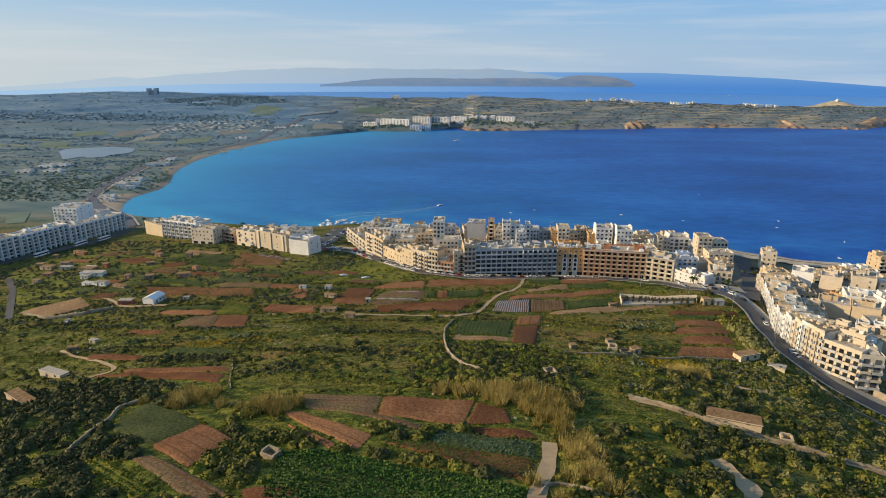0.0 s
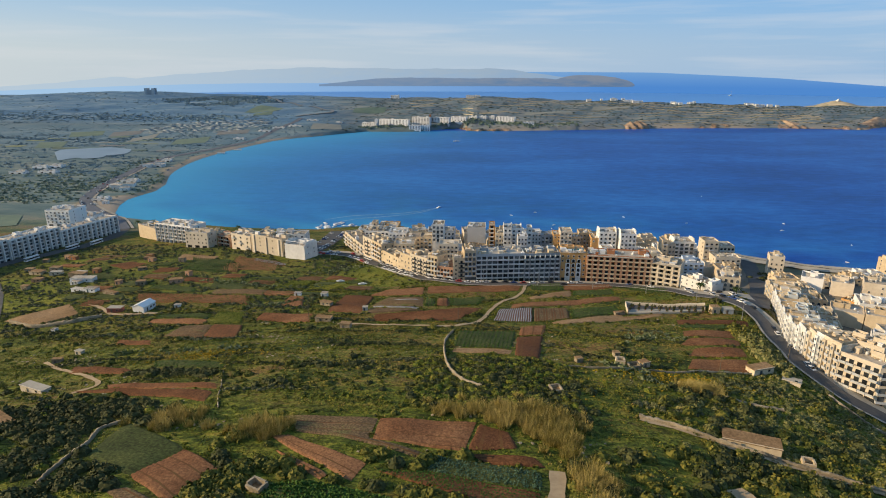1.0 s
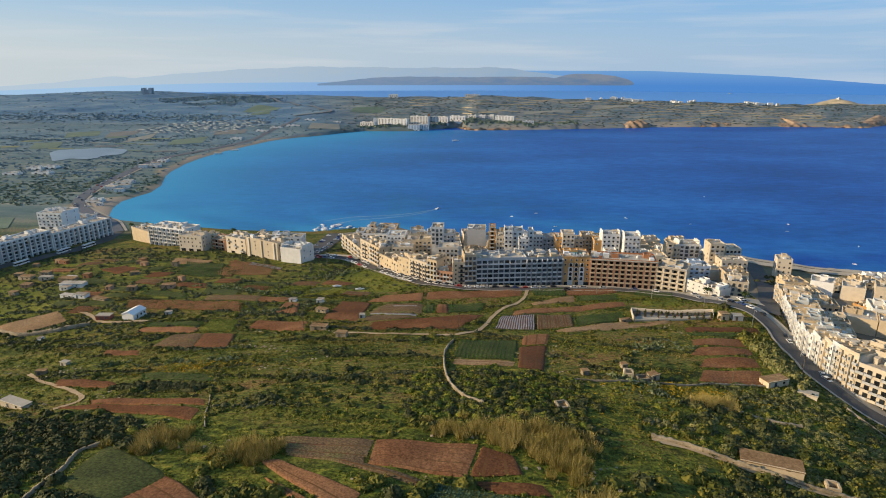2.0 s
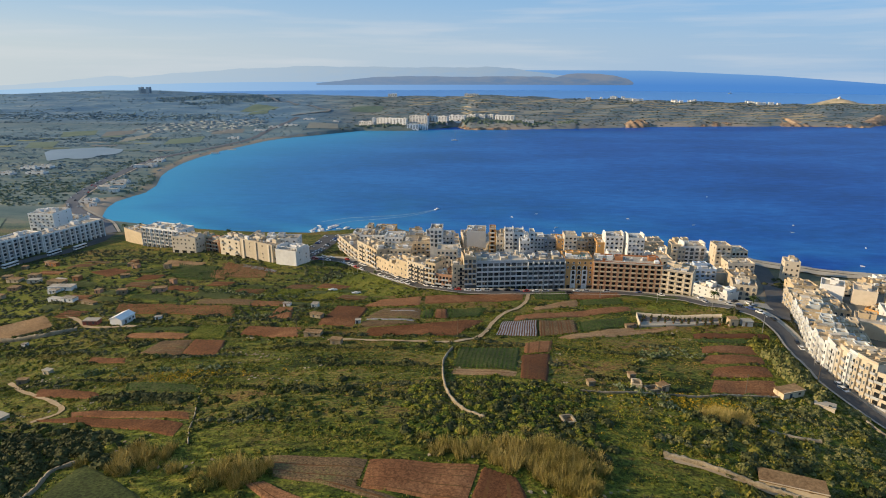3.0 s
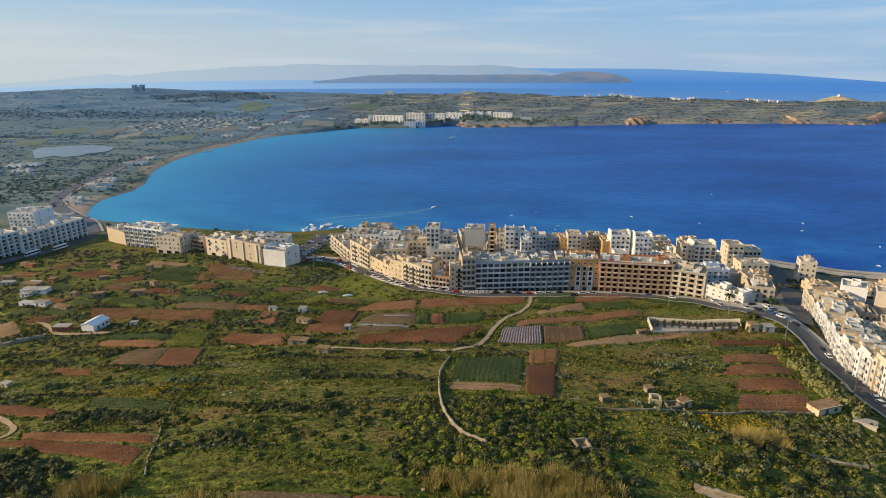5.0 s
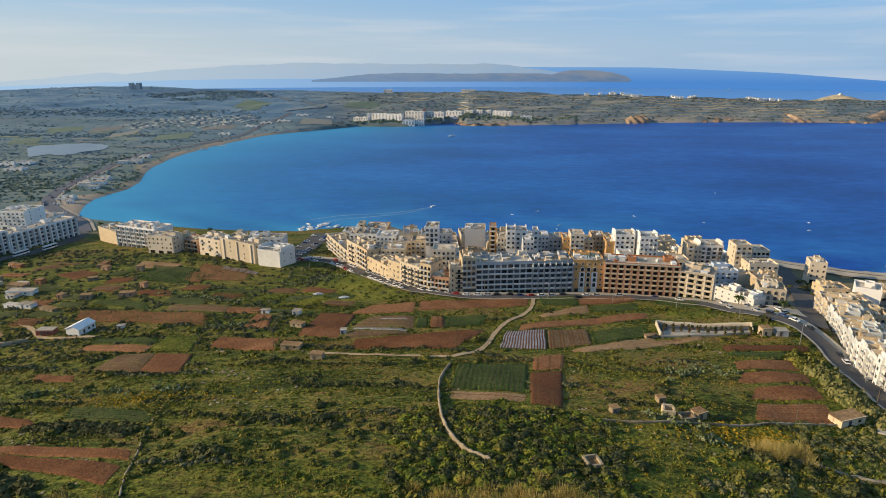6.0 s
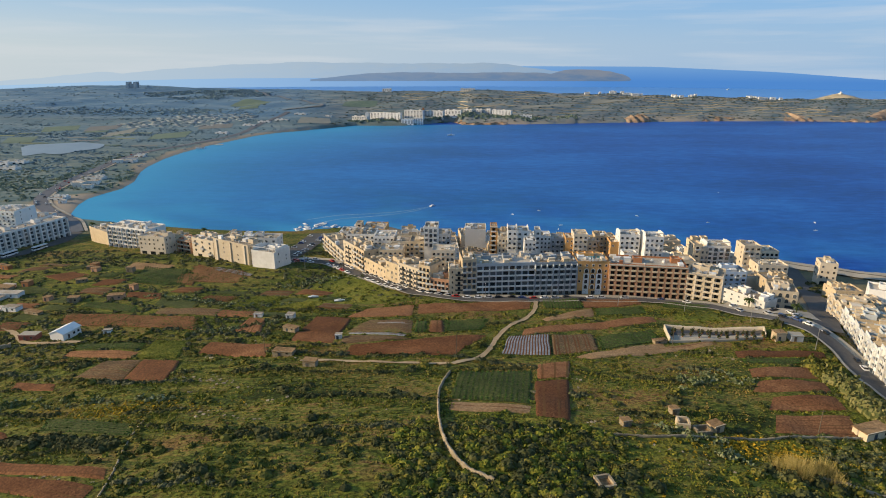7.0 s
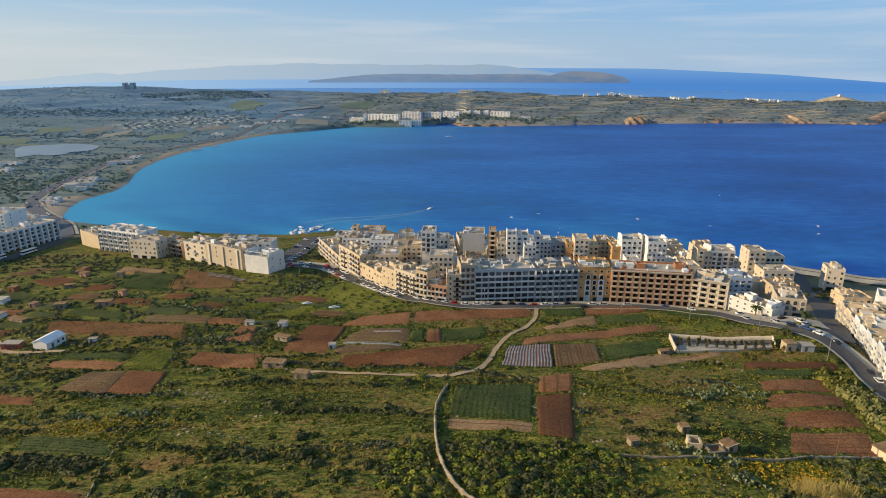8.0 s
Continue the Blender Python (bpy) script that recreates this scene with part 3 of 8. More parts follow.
def ribbon(name, label, category, points, width, mat, lift=0.3, gap=3.0, shift=0.0, ragged=0.0, kind="structure"):
    """A road or path laid on the ground along a line on the plan."""
    q = resample(points, gap)
    t = np.gradient(q, axis=0)
    n = np.stack([-t[:, 1], t[:, 0]], -1) / np.hypot(*t.T)[:, None]
    w = np.linspace(-0.5, 0.5, 5)[None, :, None] * (width * (1 + ragged * np.sin(np.arange(len(q)) * 1.7)))[:, None, None]
    xy = q[:, None] + n[:, None] * (w + shift)
    z = ground(xy[..., 0], xy[..., 1])
    z = np.maximum(z, z.mean(1, keepdims=True)) + lift
    ob = mesh_of(name, np.concatenate([xy, z[..., None]], -1).reshape(-1, 3), grid_faces(len(q), 5)[:, ::-1], mat)
    TAKEN.append(np.concatenate([xy[:, 0], xy[::-1, -1]]))
    return tagged(ob, label, category, kind=kind)


def stone_wall(label, points, high, wide, mat, name="stone_wall", rough=0.13):
    """A dry-stone field wall of rough stones, standing on the ground."""
    q = resample(points, 0.8)
    rng = np.random.default_rng(len(points) * 7 + int(abs(points[0][0])))
    t = np.gradient(q, axis=0)
    n = np.stack([-t[:, 1], t[:, 0]], -1) / np.hypot(*t.T)[:, None]
    g = ground(q[:, 0], q[:, 1])
    prof = [(-0.5, -0.4), (-0.46, 0.45), (-0.34, 1.0), (0.34, 1.0), (0.46, 0.45), (0.5, -0.4)]
    rows = []
    for s, h in prof:
        xy = q + n * (wide * s + rng.normal(0, rough * 0.45, len(q)))[:, None]
        rows.append(np.c_[xy, g + high * h * (1 + rng.normal(0, rough, len(q)))])
    ob = mesh_of(name, np.stack(rows, 1).reshape(-1, 3), grid_faces(len(q), 6), mat)
    TAKEN.append(np.concatenate([q + n * wide, (q - n * wide)[::-1]]))
    if name == "stone_wall":
        WALL_LINES.append(q)
    return tagged(ob, label, "wall", group="field walls")


def leaves(n, radius, height, leaf, rng, hollow=0.45, stretch=1.0, lean=1.0):
    """Quads scattered through a dome: the leaf sprays of one bush, at the origin."""
    a, u = rng.uniform(0, 2 * np.pi, n), rng.uniform(hollow, 1, n) ** 0.7
    e = np.arcsin(rng.uniform(0.02, 1, n))
    lump = 0.75 + 0.25 * np.sin(3 * a + rng.uniform(0, 6)) * np.cos(2 * e) + rng.normal(0, 0.06, n)
    c = np.stack([np.cos(a) * np.cos(e) * radius * u * lump, np.sin(a) * np.cos(e) * radius * u * lump, np.sin(e) * height * u * lump], -1)
    nrm = c / np.array([radius, radius, height]) + rng.normal(0, 0.55 * lean, (n, 3))
    nrm /= np.linalg.norm(nrm, axis=1)[:, None]
    s = np.cross(nrm, rng.normal(0, 1, (n, 3)))
    s /= np.linalg.norm(s, axis=1)[:, None]
    t = np.cross(nrm, s)
    k = (leaf * rng.uniform(0.6, 1.3, n))[:, None]
    return np.stack([c - s * k - t * k * stretch * 0.3, c + s * k * 0.3 - t * k * stretch, c + s * k + t * k * 0.3 * stretch, c - s * k * 0.3 + t * k * stretch], 1)


def core(radius, height, rng, n=10, m=5):
    """The dense lumpy inside of a bush, under its leaves."""
    a, e = np.linspace(0, 2 * np.pi, n + 1), np.linspace(0, np.pi / 2, m + 1)
    r = 0.74 + 0.11 * rng.normal(0, 1, (m + 1, n + 1)).clip(-1, 1)
    r[:, -1] = r[:, 0]
    x = np.stack([np.cos(a)[None] * np.cos(e)[:, None] * r * radius, np.sin(a)[None] * np.cos(e)[:, None] * r * radius, np.sin(e)[:, None] * r * height - 0.08], -1)
    return np.stack([x[:-1, :-1], x[:-1, 1:], x[1:, 1:], x[1:, :-1]], 2).reshape(-1, 4, 3)


def blades(n, radius, height, wide, rng, lean=0.3):
    """Upright blades: reeds or grass."""
    a, u = rng.uniform(0, 2 * np.pi, n), np.sqrt(rng.uniform(0, 1, n)) * radius
    b = np.stack([np.cos(a) * u, np.sin(a) * u, 0 * u], -1)
    h = height * rng.uniform(0.55, 1.05, n)[:, None] * (1 - 0.35 * (u / max(radius, 0.01))[:, None] ** 2)
    d = np.stack([np.cos(a) * lean + rng.normal(0, lean * 0.6, n), np.sin(a) * lean + rng.normal(0, lean * 0.6, n), 0 * a + 1], -1)
    w = rng.uniform(0, np.pi, n)
    s = np.stack([np.cos(w), np.sin(w), 0 * w], -1) * wide
    return np.stack([b - s, b + s, b + d * h + s * 0.25, b + d * h - s * 0.25], 1)


def scatter(name, label, category, sprays, xy, size, mat, rng, parent=None, tall=None, lift=0.0, kind="stuff"):
    """One mesh of many plants: each a turned and scaled copy of one of the sprays."""
    xy = np.asarray(xy, float)
    z = ground(xy[:, 0], xy[:, 1]) + lift
    a = rng.uniform(0, 2 * np.pi, len(xy))
    pick = rng.integers(0, len(sprays), len(xy))
    tall = np.ones(len(xy)) if tall is None else tall
    out = []
    for n, s in enumerate(sprays):
        i = np.nonzero(pick == n)[0]
        if not len(i):
            continue
        v = s.reshape(1, -1, 3) * size[i, None, None]
        c, d = np.cos(a[i])[:, None], np.sin(a[i])[:, None]
        w = np.stack([v[..., 0] * c - v[..., 1] * d + xy[i, 0, None], v[..., 0] * d + v[..., 1] * c + xy[i, 1, None], v[..., 2] * tall[i, None] + z[i, None]], -1)
        out.append(w.reshape(-1, 3))
    v = np.concatenate(out)
    ob = mesh_of(name, v, np.arange(len(v)).reshape(-1, 4), mat)
    if parent is not None:
        ob.parent = parent
        ob["kind"] = kind
        return ob
    return tagged(ob, label, category, kind=kind)


def inside(poly, x, y):
    p = np.asarray(poly)
    r = np.zeros(len(x), bool)
    box = (x > p[:, 0].min()) & (x < p[:, 0].max()) & (y > p[:, 1].min()) & (y < p[:, 1].max())
    i = np.nonzero(box)[0]
    if not len(i):
        return r
    xx, yy, hit = x[i], y[i], np.zeros(len(i), bool)
    for (ax, ay), (bx, by) in zip(p, np.roll(p, -1, 0)):
        if ay != by:
            hit ^= ((ay > yy) != (by > yy)) & (xx < (bx - ax) * (yy - ay) / (by - ay) + ax)
    r[i] = hit
    return r


def free(x, y):
    """Which places on the plan lie on no field, road or building."""
    bad = np.zeros(len(x), bool)
    for poly in TAKEN:
        bad |= inside(poly, x, y)
    return ~bad


# ---- roads, paths, walls, fields ----
STREET = [(-138.8, 426.9), (-121.6, 437.8), (-102.7, 435.3), (-82.7, 414.1), (-61.7, 389.9), (-39.0, 367.2), (-15.5, 352.5), (6.3, 351.4), (28.0, 354.6), (57.3, 359.1), (93.2, 358.9), (117.5, 345.7), (129.7, 315.4), (138.4, 301.6), (141.9, 288.7), (138.7, 263.6), (130.9, 230.2), (137.4, 215.6), (147.9, 206.7), (159.0, 199.8)]
ribbon("road", "grey asphalt coast road curving past the fields", "road", STREET, 7.2, M["asphalt"], 0.35)
ribbon("pavement", "pale paved footway in front of the buildings", "pavement", STREET, 4.6, M["paving"], 0.6, shift=5.9)
ribbon("kerb", "pale stone kerb between road and fields", "kerb", STREET, 1.1, M["paving"], 0.55, shift=-4.2)
ribbon("road", "grey asphalt side road down to the sea", "road", [(147.3, 306.8), (170.0, 353.6), (189.1, 403.4), (201.2, 441.7), (206.1, 462.6)], 11, M["asphalt"], 0.3)
ribbon("road", "pale seafront road along the water", "road", [(170, 476), (184, 468), (205, 457), (232, 441), (253, 426), (289, 408), (309, 397), (400, 366)], 9, M["paving"], 0.6)
ribbon("pavement", "pale seafront promenade by the water", "pavement", [(170, 476), (184, 468), (205, 457), (232, 441), (253, 426), (289, 408), (309, 397), (400, 366)], 7, M["paving"], 0.9, shift=8)
ribbon("road", "grey asphalt road along the long hotel", "road", [(-385.0, 391.2), (-371.2, 407.3), (-359.3, 428.0), (-341.9, 465.6), (-337.6, 503.4), (-348.5, 536.3)], 12, M["asphalt"], 0.35)
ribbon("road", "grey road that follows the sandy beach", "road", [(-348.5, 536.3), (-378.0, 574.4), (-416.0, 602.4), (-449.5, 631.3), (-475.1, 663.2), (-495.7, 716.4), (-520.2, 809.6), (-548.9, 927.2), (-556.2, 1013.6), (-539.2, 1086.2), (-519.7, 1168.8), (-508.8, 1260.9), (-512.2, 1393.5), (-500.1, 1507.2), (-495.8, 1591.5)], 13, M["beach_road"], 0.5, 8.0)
ribbon("pavement", "pale paved walk between road and beach", "pavement", [(-348.5, 536.3), (-378.0, 574.4), (-416.0, 602.4), (-449.5, 631.3), (-475.1, 663.2), (-495.7, 716.4), (-520.2, 809.6), (-548.9, 927.2), (-556.2, 1013.6)], 2.6, M["paving"], 0.6, 8.0, shift=-8.6)
ribbon("road", "light road climbing the far ridge", "road", [(-516.0, 1606.3), (-433.2, 1682.9), (-437.3, 1719.3), (-498.3, 1771.8), (-589.3, 1843.1), (-667.3, 1914.5), (-743.8, 2034.1)], 9, M["carriageway"], 1.6, 12.0)
ribbon("path", "pale dusty farm track between the fields", "path", [(29.3, 363.1), (26.0, 332.6), (20.9, 319.2), (12.4, 304.9), (6.6, 289.7), (3.1, 272.3), (-1.0, 263.1), (-10.3, 256.0)], 2.0, M["track"], 0.35, ragged=0.15)
ribbon("path", "narrow stony track below the red fields", "path", [(-11.5, 256.5), (-37.7, 257.2), (-52.6, 260.8), (-66.6, 260.0)], 1.5, M["track"], 0.3, ragged=0.35)
ribbon("path", "bare sandy track among scrub", "path", [(62.6, 129.2), (64.5, 124.2), (66.0, 119.8), (66.0, 115.1), (63.6, 109.0)], 4.6, M["track"], 0.35, ragged=0.3)
ribbon("road", "narrow grey lane above the gardens", "road", [(-332.7, 365.3), (-310.5, 341.9), (-287.7, 312.9), (-266.9, 286.4)], 4.0, M["asphalt"], 0.35)
stone_wall("long rubble wall below the tan field", [(-262.0, 292.0), (-242.0, 283.5), (-235.6, 284.0), (-220.6, 285.7), (-207.3, 292.6)], 2.0, 0.8, M["stone"])
ribbon("path", "pale farm track to the white farmhouse", "path", [(-232.0, 318.0), (-216.0, 307.0), (-206.0, 296.0), (-194.0, 293.0), (-176.0, 293.5)], 2.4, M["track"], 0.35, ragged=0.2)
ribbon("path", "pale concrete farm track in the scrub", "path", [(20.5, 126.1), (19.7, 116.6), (16.6, 105.1), (14.3, 96.5), (12.8, 88.3)], 3.6, M["track"], 0.4, ragged=0.12)
ribbon("path", "narrow dusty track beside red soil", "path", [(-192.5, 230.6), (-176.4, 218.4), (-160.2, 208.8), (-142.9, 197.9), (-140.6, 192.1), (-146.8, 186.8)], 1.7, M["track"], 0.35, ragged=0.2)
stone_wall("pale limestone rubble wall curving through scrub", [(-12.8, 220.2), (-12.0, 209.3), (-10.6, 198.5), (-8.4, 189.5), (-6.1, 183.8), (-3.9, 179.5), (-1.1, 177.1), (2.4, 174.9)], 1.2, 0.75, M["stone"])
stone_wall("pale rubble wall beside the green field", [(-12.9, 221.7), (-13.3, 229.9), (-12.3, 238.8), (-10.8, 246.2)], 1.0, 0.7, M["stone"])
ribbon("path", "stony strip of bare ground along the long wall", "path", [(49.3, 162.9), (61.7, 157.8), (77.2, 150.6), (86.9, 147.4), (97.0, 144.7), (112.9, 138.8), (127.2, 136.5)], 1.5, M["track"], 0.3, ragged=0.4)
stone_wall("long low rubble wall across the slope", [(49.3, 163.9), (55.4, 162.2), (61.7, 158.8), (68.6, 155.3), (77.2, 151.9), (86.9, 148.7), (97.0, 146.0), (104.4, 142.8), (112.9, 140.2), (127.2, 137.9)], 1.3, 0.7, M["stone"])
stone_wall("grey overgrown rubble wall below dark scrub", [(-99.0, 113.4), (-101.9, 120.2), (-102.8, 126.8), (-103.5, 136.1), (-107.4, 146.9), (-103.7, 151.2)], 0.9, 0.9, M["stone"])
stone_wall("low rubble wall below the red terraces", [(30.7, 202.0), (44.9, 203.1), (63.2, 206.7), (82.9, 211.7), (104.8, 216.2)], 0.7, 0.45, M["stone"])
stone_wall("grey broken rubble wall down the fields", [(-78.3, 160.5), (-82.5, 169.3), (-86.5, 180.2), (-92.6, 193.3), (-97.5, 207.3), (-100.1, 219.0)], 0.4, 0.4, M["stone"])
stone_wall("low rubble wall beside the coast road", [(131.3, 210.4), (136.4, 203.5), (139.7, 194.6), (145.7, 185.4)], 0.9, 0.7, M["stone"])
stone_wall("white rubble wall curving beside the concrete track", [(15.6, 99.0), (17.5, 104.1), (20.3, 105.3), (23.7, 103.9), (27.2, 103.1), (30.4, 101.3)], 0.8, 0.6, M["stone"])
stone_wall("tumbled white rubble wall in the grass", [(80.1, 192.0), (86.4, 191.7), (91.4, 188.2), (96.0, 186.6), (102.8, 186.5)], 0.8, 1.2, M["stone"])


LABELS = {"soil": "ploughed red-brown field with straight furrows", "grass": "small green meadow between rubble walls", "stubble": "dull brown field with stubble rows",
          "cabbage": "field of blue-green cabbages in rows", "rows": "field of young green rows on brown soil", "leaf": "field of dense dark green crops", "crop": "allotment beds with green vegetables",
          "lawn": "rough bright green grass beside the road", "beds": "bright green vegetable beds in wide strips", "dry": "bare pale dry earth plot", "plastic": "crop beds under pale plastic sheeting"}
BASE = {"grass": "turf", "beds": "lawn", "plastic": "soil", "cabbage": "turf", "rows": "soil", "leaf": "turf", "crop": "soil"}


def field(kind, corners, across=False):
    """A plot with furrows or beds along its longer side (or across it), and its plants."""
    a, b, c, d = (np.array(p) for p in corners)
    if np.hypot(*(b - a)) + np.hypot(*(c - d)) < np.hypot(*(d - a)) + np.hypot(*(c - b)) or across:
        a, b, c, d = b, c, d, a
    long, wide = (np.hypot(*(b - a)) + np.hypot(*(c - d))) / 2, (np.hypot(*(d - a)) + np.hypot(*(c - b))) / 2
    gap = {"cabbage": 0.9, "rows": 1.3, "leaf": 1.3, "crop": 2.2, "plastic": 0.55, "beds": 1.3}.get(kind, 1.4)
    if kind == "leaf" and a[1] > 160:
        gap = 1.7
    rows, along = max(4, int(wide / gap) * 2), max(6, int(long / 2.5))
    v, u = np.meshgrid(np.linspace(0, 1, rows + 1), np.linspace(0, 1, along + 1), indexing="ij")
    bend = 0.006 * np.sin(u * 5 + a[0]) * (1 - (2 * v - 1) ** 2) + 0.008 * np.sin(u * 9 + a[1]) * np.abs(2 * v - 1)
    p = (a + (b - a) * u[..., None]) * (1 - v - bend)[..., None] + (d + (c - d) * u[..., None]) * (v + bend)[..., None]
    ridge = {"soil": 0.26, "stubble": 0.13, "plastic": 0.22, "dry": 0.05, "grass": 0.04, "lawn": 0.0}.get(kind, 0.2)
    z = ground(p[..., 0], p[..., 1]) + (0.12 if kind == "lawn" else 0.34) + ridge * (np.arange(rows + 1) % 2)[:, None]
    z[0] -= 0.3
    z[-1] -= 0.3
    z[:, 0] -= 0.3
    z[:, -1] -= 0.3
    ob = mesh_of("field", np.concatenate([p, z[..., None]], -1).reshape(-1, 3), grid_faces(rows + 1, along + 1), M[BASE.get(kind, kind)])
    if kind in ("soil", "stubble", "dry"):
        ob.data.materials.append(M["furrow" if kind != "dry" else "soil"])
        lane = np.repeat(np.arange(rows) // 2, along)
        mark = (np.sin(lane * 2.1 + a[0]) > (0.1 if kind != "dry" else 0.8)) & (np.repeat(np.arange(rows) % 2, along) == 0)
        ob.data.polygons.foreach_set("material_index", mark.astype(np.int32))
    if kind == "plastic":
        ob.data.materials.append(M["plastic"])
        ob.data.polygons.foreach_set("material_index", (np.repeat(np.arange(rows) % 4, along) < 2).astype(np.int32))
    tagged(ob, LABELS[kind], "field", group="fields on the slope", kind="structure")
    if kind != "lawn":
        TAKEN.append(np.array([a, b, c, d]))
    if kind in ("leaf", "cabbage", "rows", "crop", "beds"):
        rng = np.random.default_rng(int(abs(a[0] * 13 + a[1])))
        step = {"leaf": 0.7, "cabbage": 0.7, "rows": 0.7, "crop": 0.8, "beds": 0.6}[kind]
        n = max(3, int(long / step))
        lines = (np.arange(rows // 2) * 2 + 1) / rows
        s, t = np.meshgrid((np.arange(n) + 0.5) / n, lines)
        s, t = (s + rng.normal(0, 0.2 / n, s.shape)).ravel(), (t + rng.normal(0, 0.06 / rows, t.shape)).ravel()
        keep = rng.uniform(0, 1, len(s)) < {"crop": 0.85}.get(kind, 0.95)
        s, t = s[keep, None], t[keep, None]
        xy = (a + (b - a) * s) * (1 - t) + (d + (c - d) * s) * t
        size = rng.uniform(0.75, 1.25, len(xy)) * {"leaf": 0.85 if a[1] < 160 else 0.62, "cabbage": 0.6, "rows": 0.55, "crop": 0.7, "beds": 0.75}[kind]
        shape = [leaves(12, 0.8, 0.7, 0.28, rng, hollow=0.5) for _ in range(3)]
        scatter("crop", "", "", shape, xy, size, M["cabbage" if kind == "cabbage" else "bright_leaf" if kind == "beds" else "crop"], rng, parent=ob, tall=np.full(len(xy), 0.9 if a[1] < 160 else 0.5), lift=0.4)
    return ob



field("grass", [(-98.4, 128.8), (-101.6, 151.4), (-73.8, 132.7), (-79.2, 117.4)])
field("soil", [(-73.5, 132.2), (-59.9, 122.6), (-63.8, 105.9), (-79.2, 117.4)])
field("soil", [(-53.5, 139.0), (-48.5, 139.8), (-24.6, 125.4), (-26.5, 116.2)])
field("stubble", [(-54.9, 152.4), (-26.8, 152.1), (-26.9, 137.5), (-47.7, 142.3)])
field("soil", [(-26.3, 152.1), (1.1, 150.5), (-1.7, 133.9), (-25.7, 137.7)])
field("soil", [(1.9, 149.4), (10.1, 144.9), (12.0, 135.8), (-0.9, 134.5)])
field("soil", [(-1.2, 132.9), (15.6, 132.2), (18.1, 127.5), (5.1, 128.0)])
field("cabbage", [(-8.2, 129.8), (16.5, 125.1), (16.0, 116.6), (-10.1, 122.2)])
field("rows", [(-21.3, 121.1), (-10.4, 122.1), (15.7, 116.1), (13.5, 104.4)])
field("leaf", [(-45.1, 114.5), (-35.7, 115.5), (13.3, 101.2), (9.1, 88.7)])
field("leaf", [(-44.9, 114.0), (4.9, 95.1), (3.8, 82.0), (-40.5, 92.1)])
field("stubble", [(-39.9, 141.3), (-37.1, 143.1), (-11.1, 131.7), (-12.2, 128.4)])
field("soil", [(-49.9, 131.9), (-45.6, 129.6), (-32.2, 119.2), (-33.9, 116.6)])
field("leaf", [(-127.5, 208.0), (-133.9, 219.4), (-100.1, 210.8), (-95.5, 202.0)])
field("rows", [(-204.5, 318.7), (-213.0, 334.4), (-134.9, 320.9), (-126.8, 301.8)])
field("leaf", [(-211.7, 343.4), (-211.6, 352.5), (-178.4, 342.0), (-172.5, 329.8)])
field("rows", [(-172.5, 384.4), (-185.4, 417.9), (-146.3, 408.4), (-140.2, 384.6)])
field("stubble", [(-161.7, 328.7), (-163.8, 337.7), (-126.7, 330.8), (-124.1, 321.7)])
field("leaf", [(-28.3, 293.0), (-29.1, 308.6), (-23.9, 310.2), (-22.8, 292.6)])
field("soil", [(-22.1, 292.6), (-22.7, 310.4), (-17.2, 312.0), (-15.5, 293.1)])
field("stubble", [(-56.5, 279.0), (-57.0, 290.0), (-31.0, 287.0), (-27.0, 285.5)])
field("lawn", [(-89.7, 330.8), (-102.6, 408.6), (-70.3, 402.7), (-30.7, 345.7)])
field("lawn", [(86.7, 322.7), (93.0, 338.4), (113.3, 332.3), (111.8, 316.6)])
field("leaf", [(89.6, 344.8), (96.2, 361.8), (117.2, 356.0), (109.7, 340.1)])
field("dry", [(55.4, 277.7), (92.7, 291.6), (91.9, 286.8), (55.7, 270.5)])
field("soil", [(-169.1, 246.6), (-172.2, 252.9), (-152.9, 248.0), (-149.2, 241.7)])
field("dry", [(-270.0, 296.7), (-242.4, 286.1), (-228.6, 302.8), (-246.7, 320.2)])
field("lawn", [(-314.4, 346.5), (-274.4, 299.8), (-249.4, 320.9), (-253.2, 334.1)])
field("lawn", [(-342.8, 380.2), (-318.2, 351.9), (-269.2, 343.9), (-302.3, 374.5)])
field("beds", [(-136.0, 269.8), (-138.8, 288.7), (-122.7, 287.7), (-117.6, 267.7)])
field("soil", [(-171.4, 276.5), (-172.0, 282.1), (-139.0, 277.6), (-138.0, 270.3)])
field("leaf", [(-171.5, 283.5), (-173.7, 291.0), (-140.5, 285.8), (-139.5, 279.5)])
field("stubble", [(-149.8, 253.2), (-148.4, 270.1), (-131.8, 267.4), (-128.2, 248.0)])
field("soil", [(-127.9, 248.1), (-131.5, 267.5), (-115.2, 265.1), (-109.0, 243.4)])
field("soil", [(-166.4, 210.9), (-169.5, 218.9), (-140.6, 210.8), (-132.0, 203.0)])
field("soil", [(-137.9, 194.0), (-90.1, 183.1), (-86.8, 177.5), (-133.8, 187.9)])
field("soil", [(-148.3, 188.8), (-134.6, 187.3), (-86.8, 174.6), (-85.1, 165.1)])
field("soil", [(-77.8, 297.3), (-76.5, 317.6), (-58.9, 313.7), (-59.9, 286.4)])
field("soil", [(-112.2, 273.2), (-112.1, 284.4), (-84.9, 280.7), (-81.5, 265.1)])
field("stubble", [(-57.5, 295.6), (-50.0, 311.5), (-30.4, 309.0), (-29.2, 292.0)])
field("plastic", [(-47.6, 307.6), (-47.2, 305.4), (-31.4, 303.4), (-31.6, 305.6)])
field("plastic", [(-55.9, 293.9), (-55.6, 292.1), (-31.0, 288.6), (-31.0, 290.4)])
field("soil", [(-51.4, 267.5), (-51.1, 277.0), (2.7, 292.4), (-10.2, 265.3)])
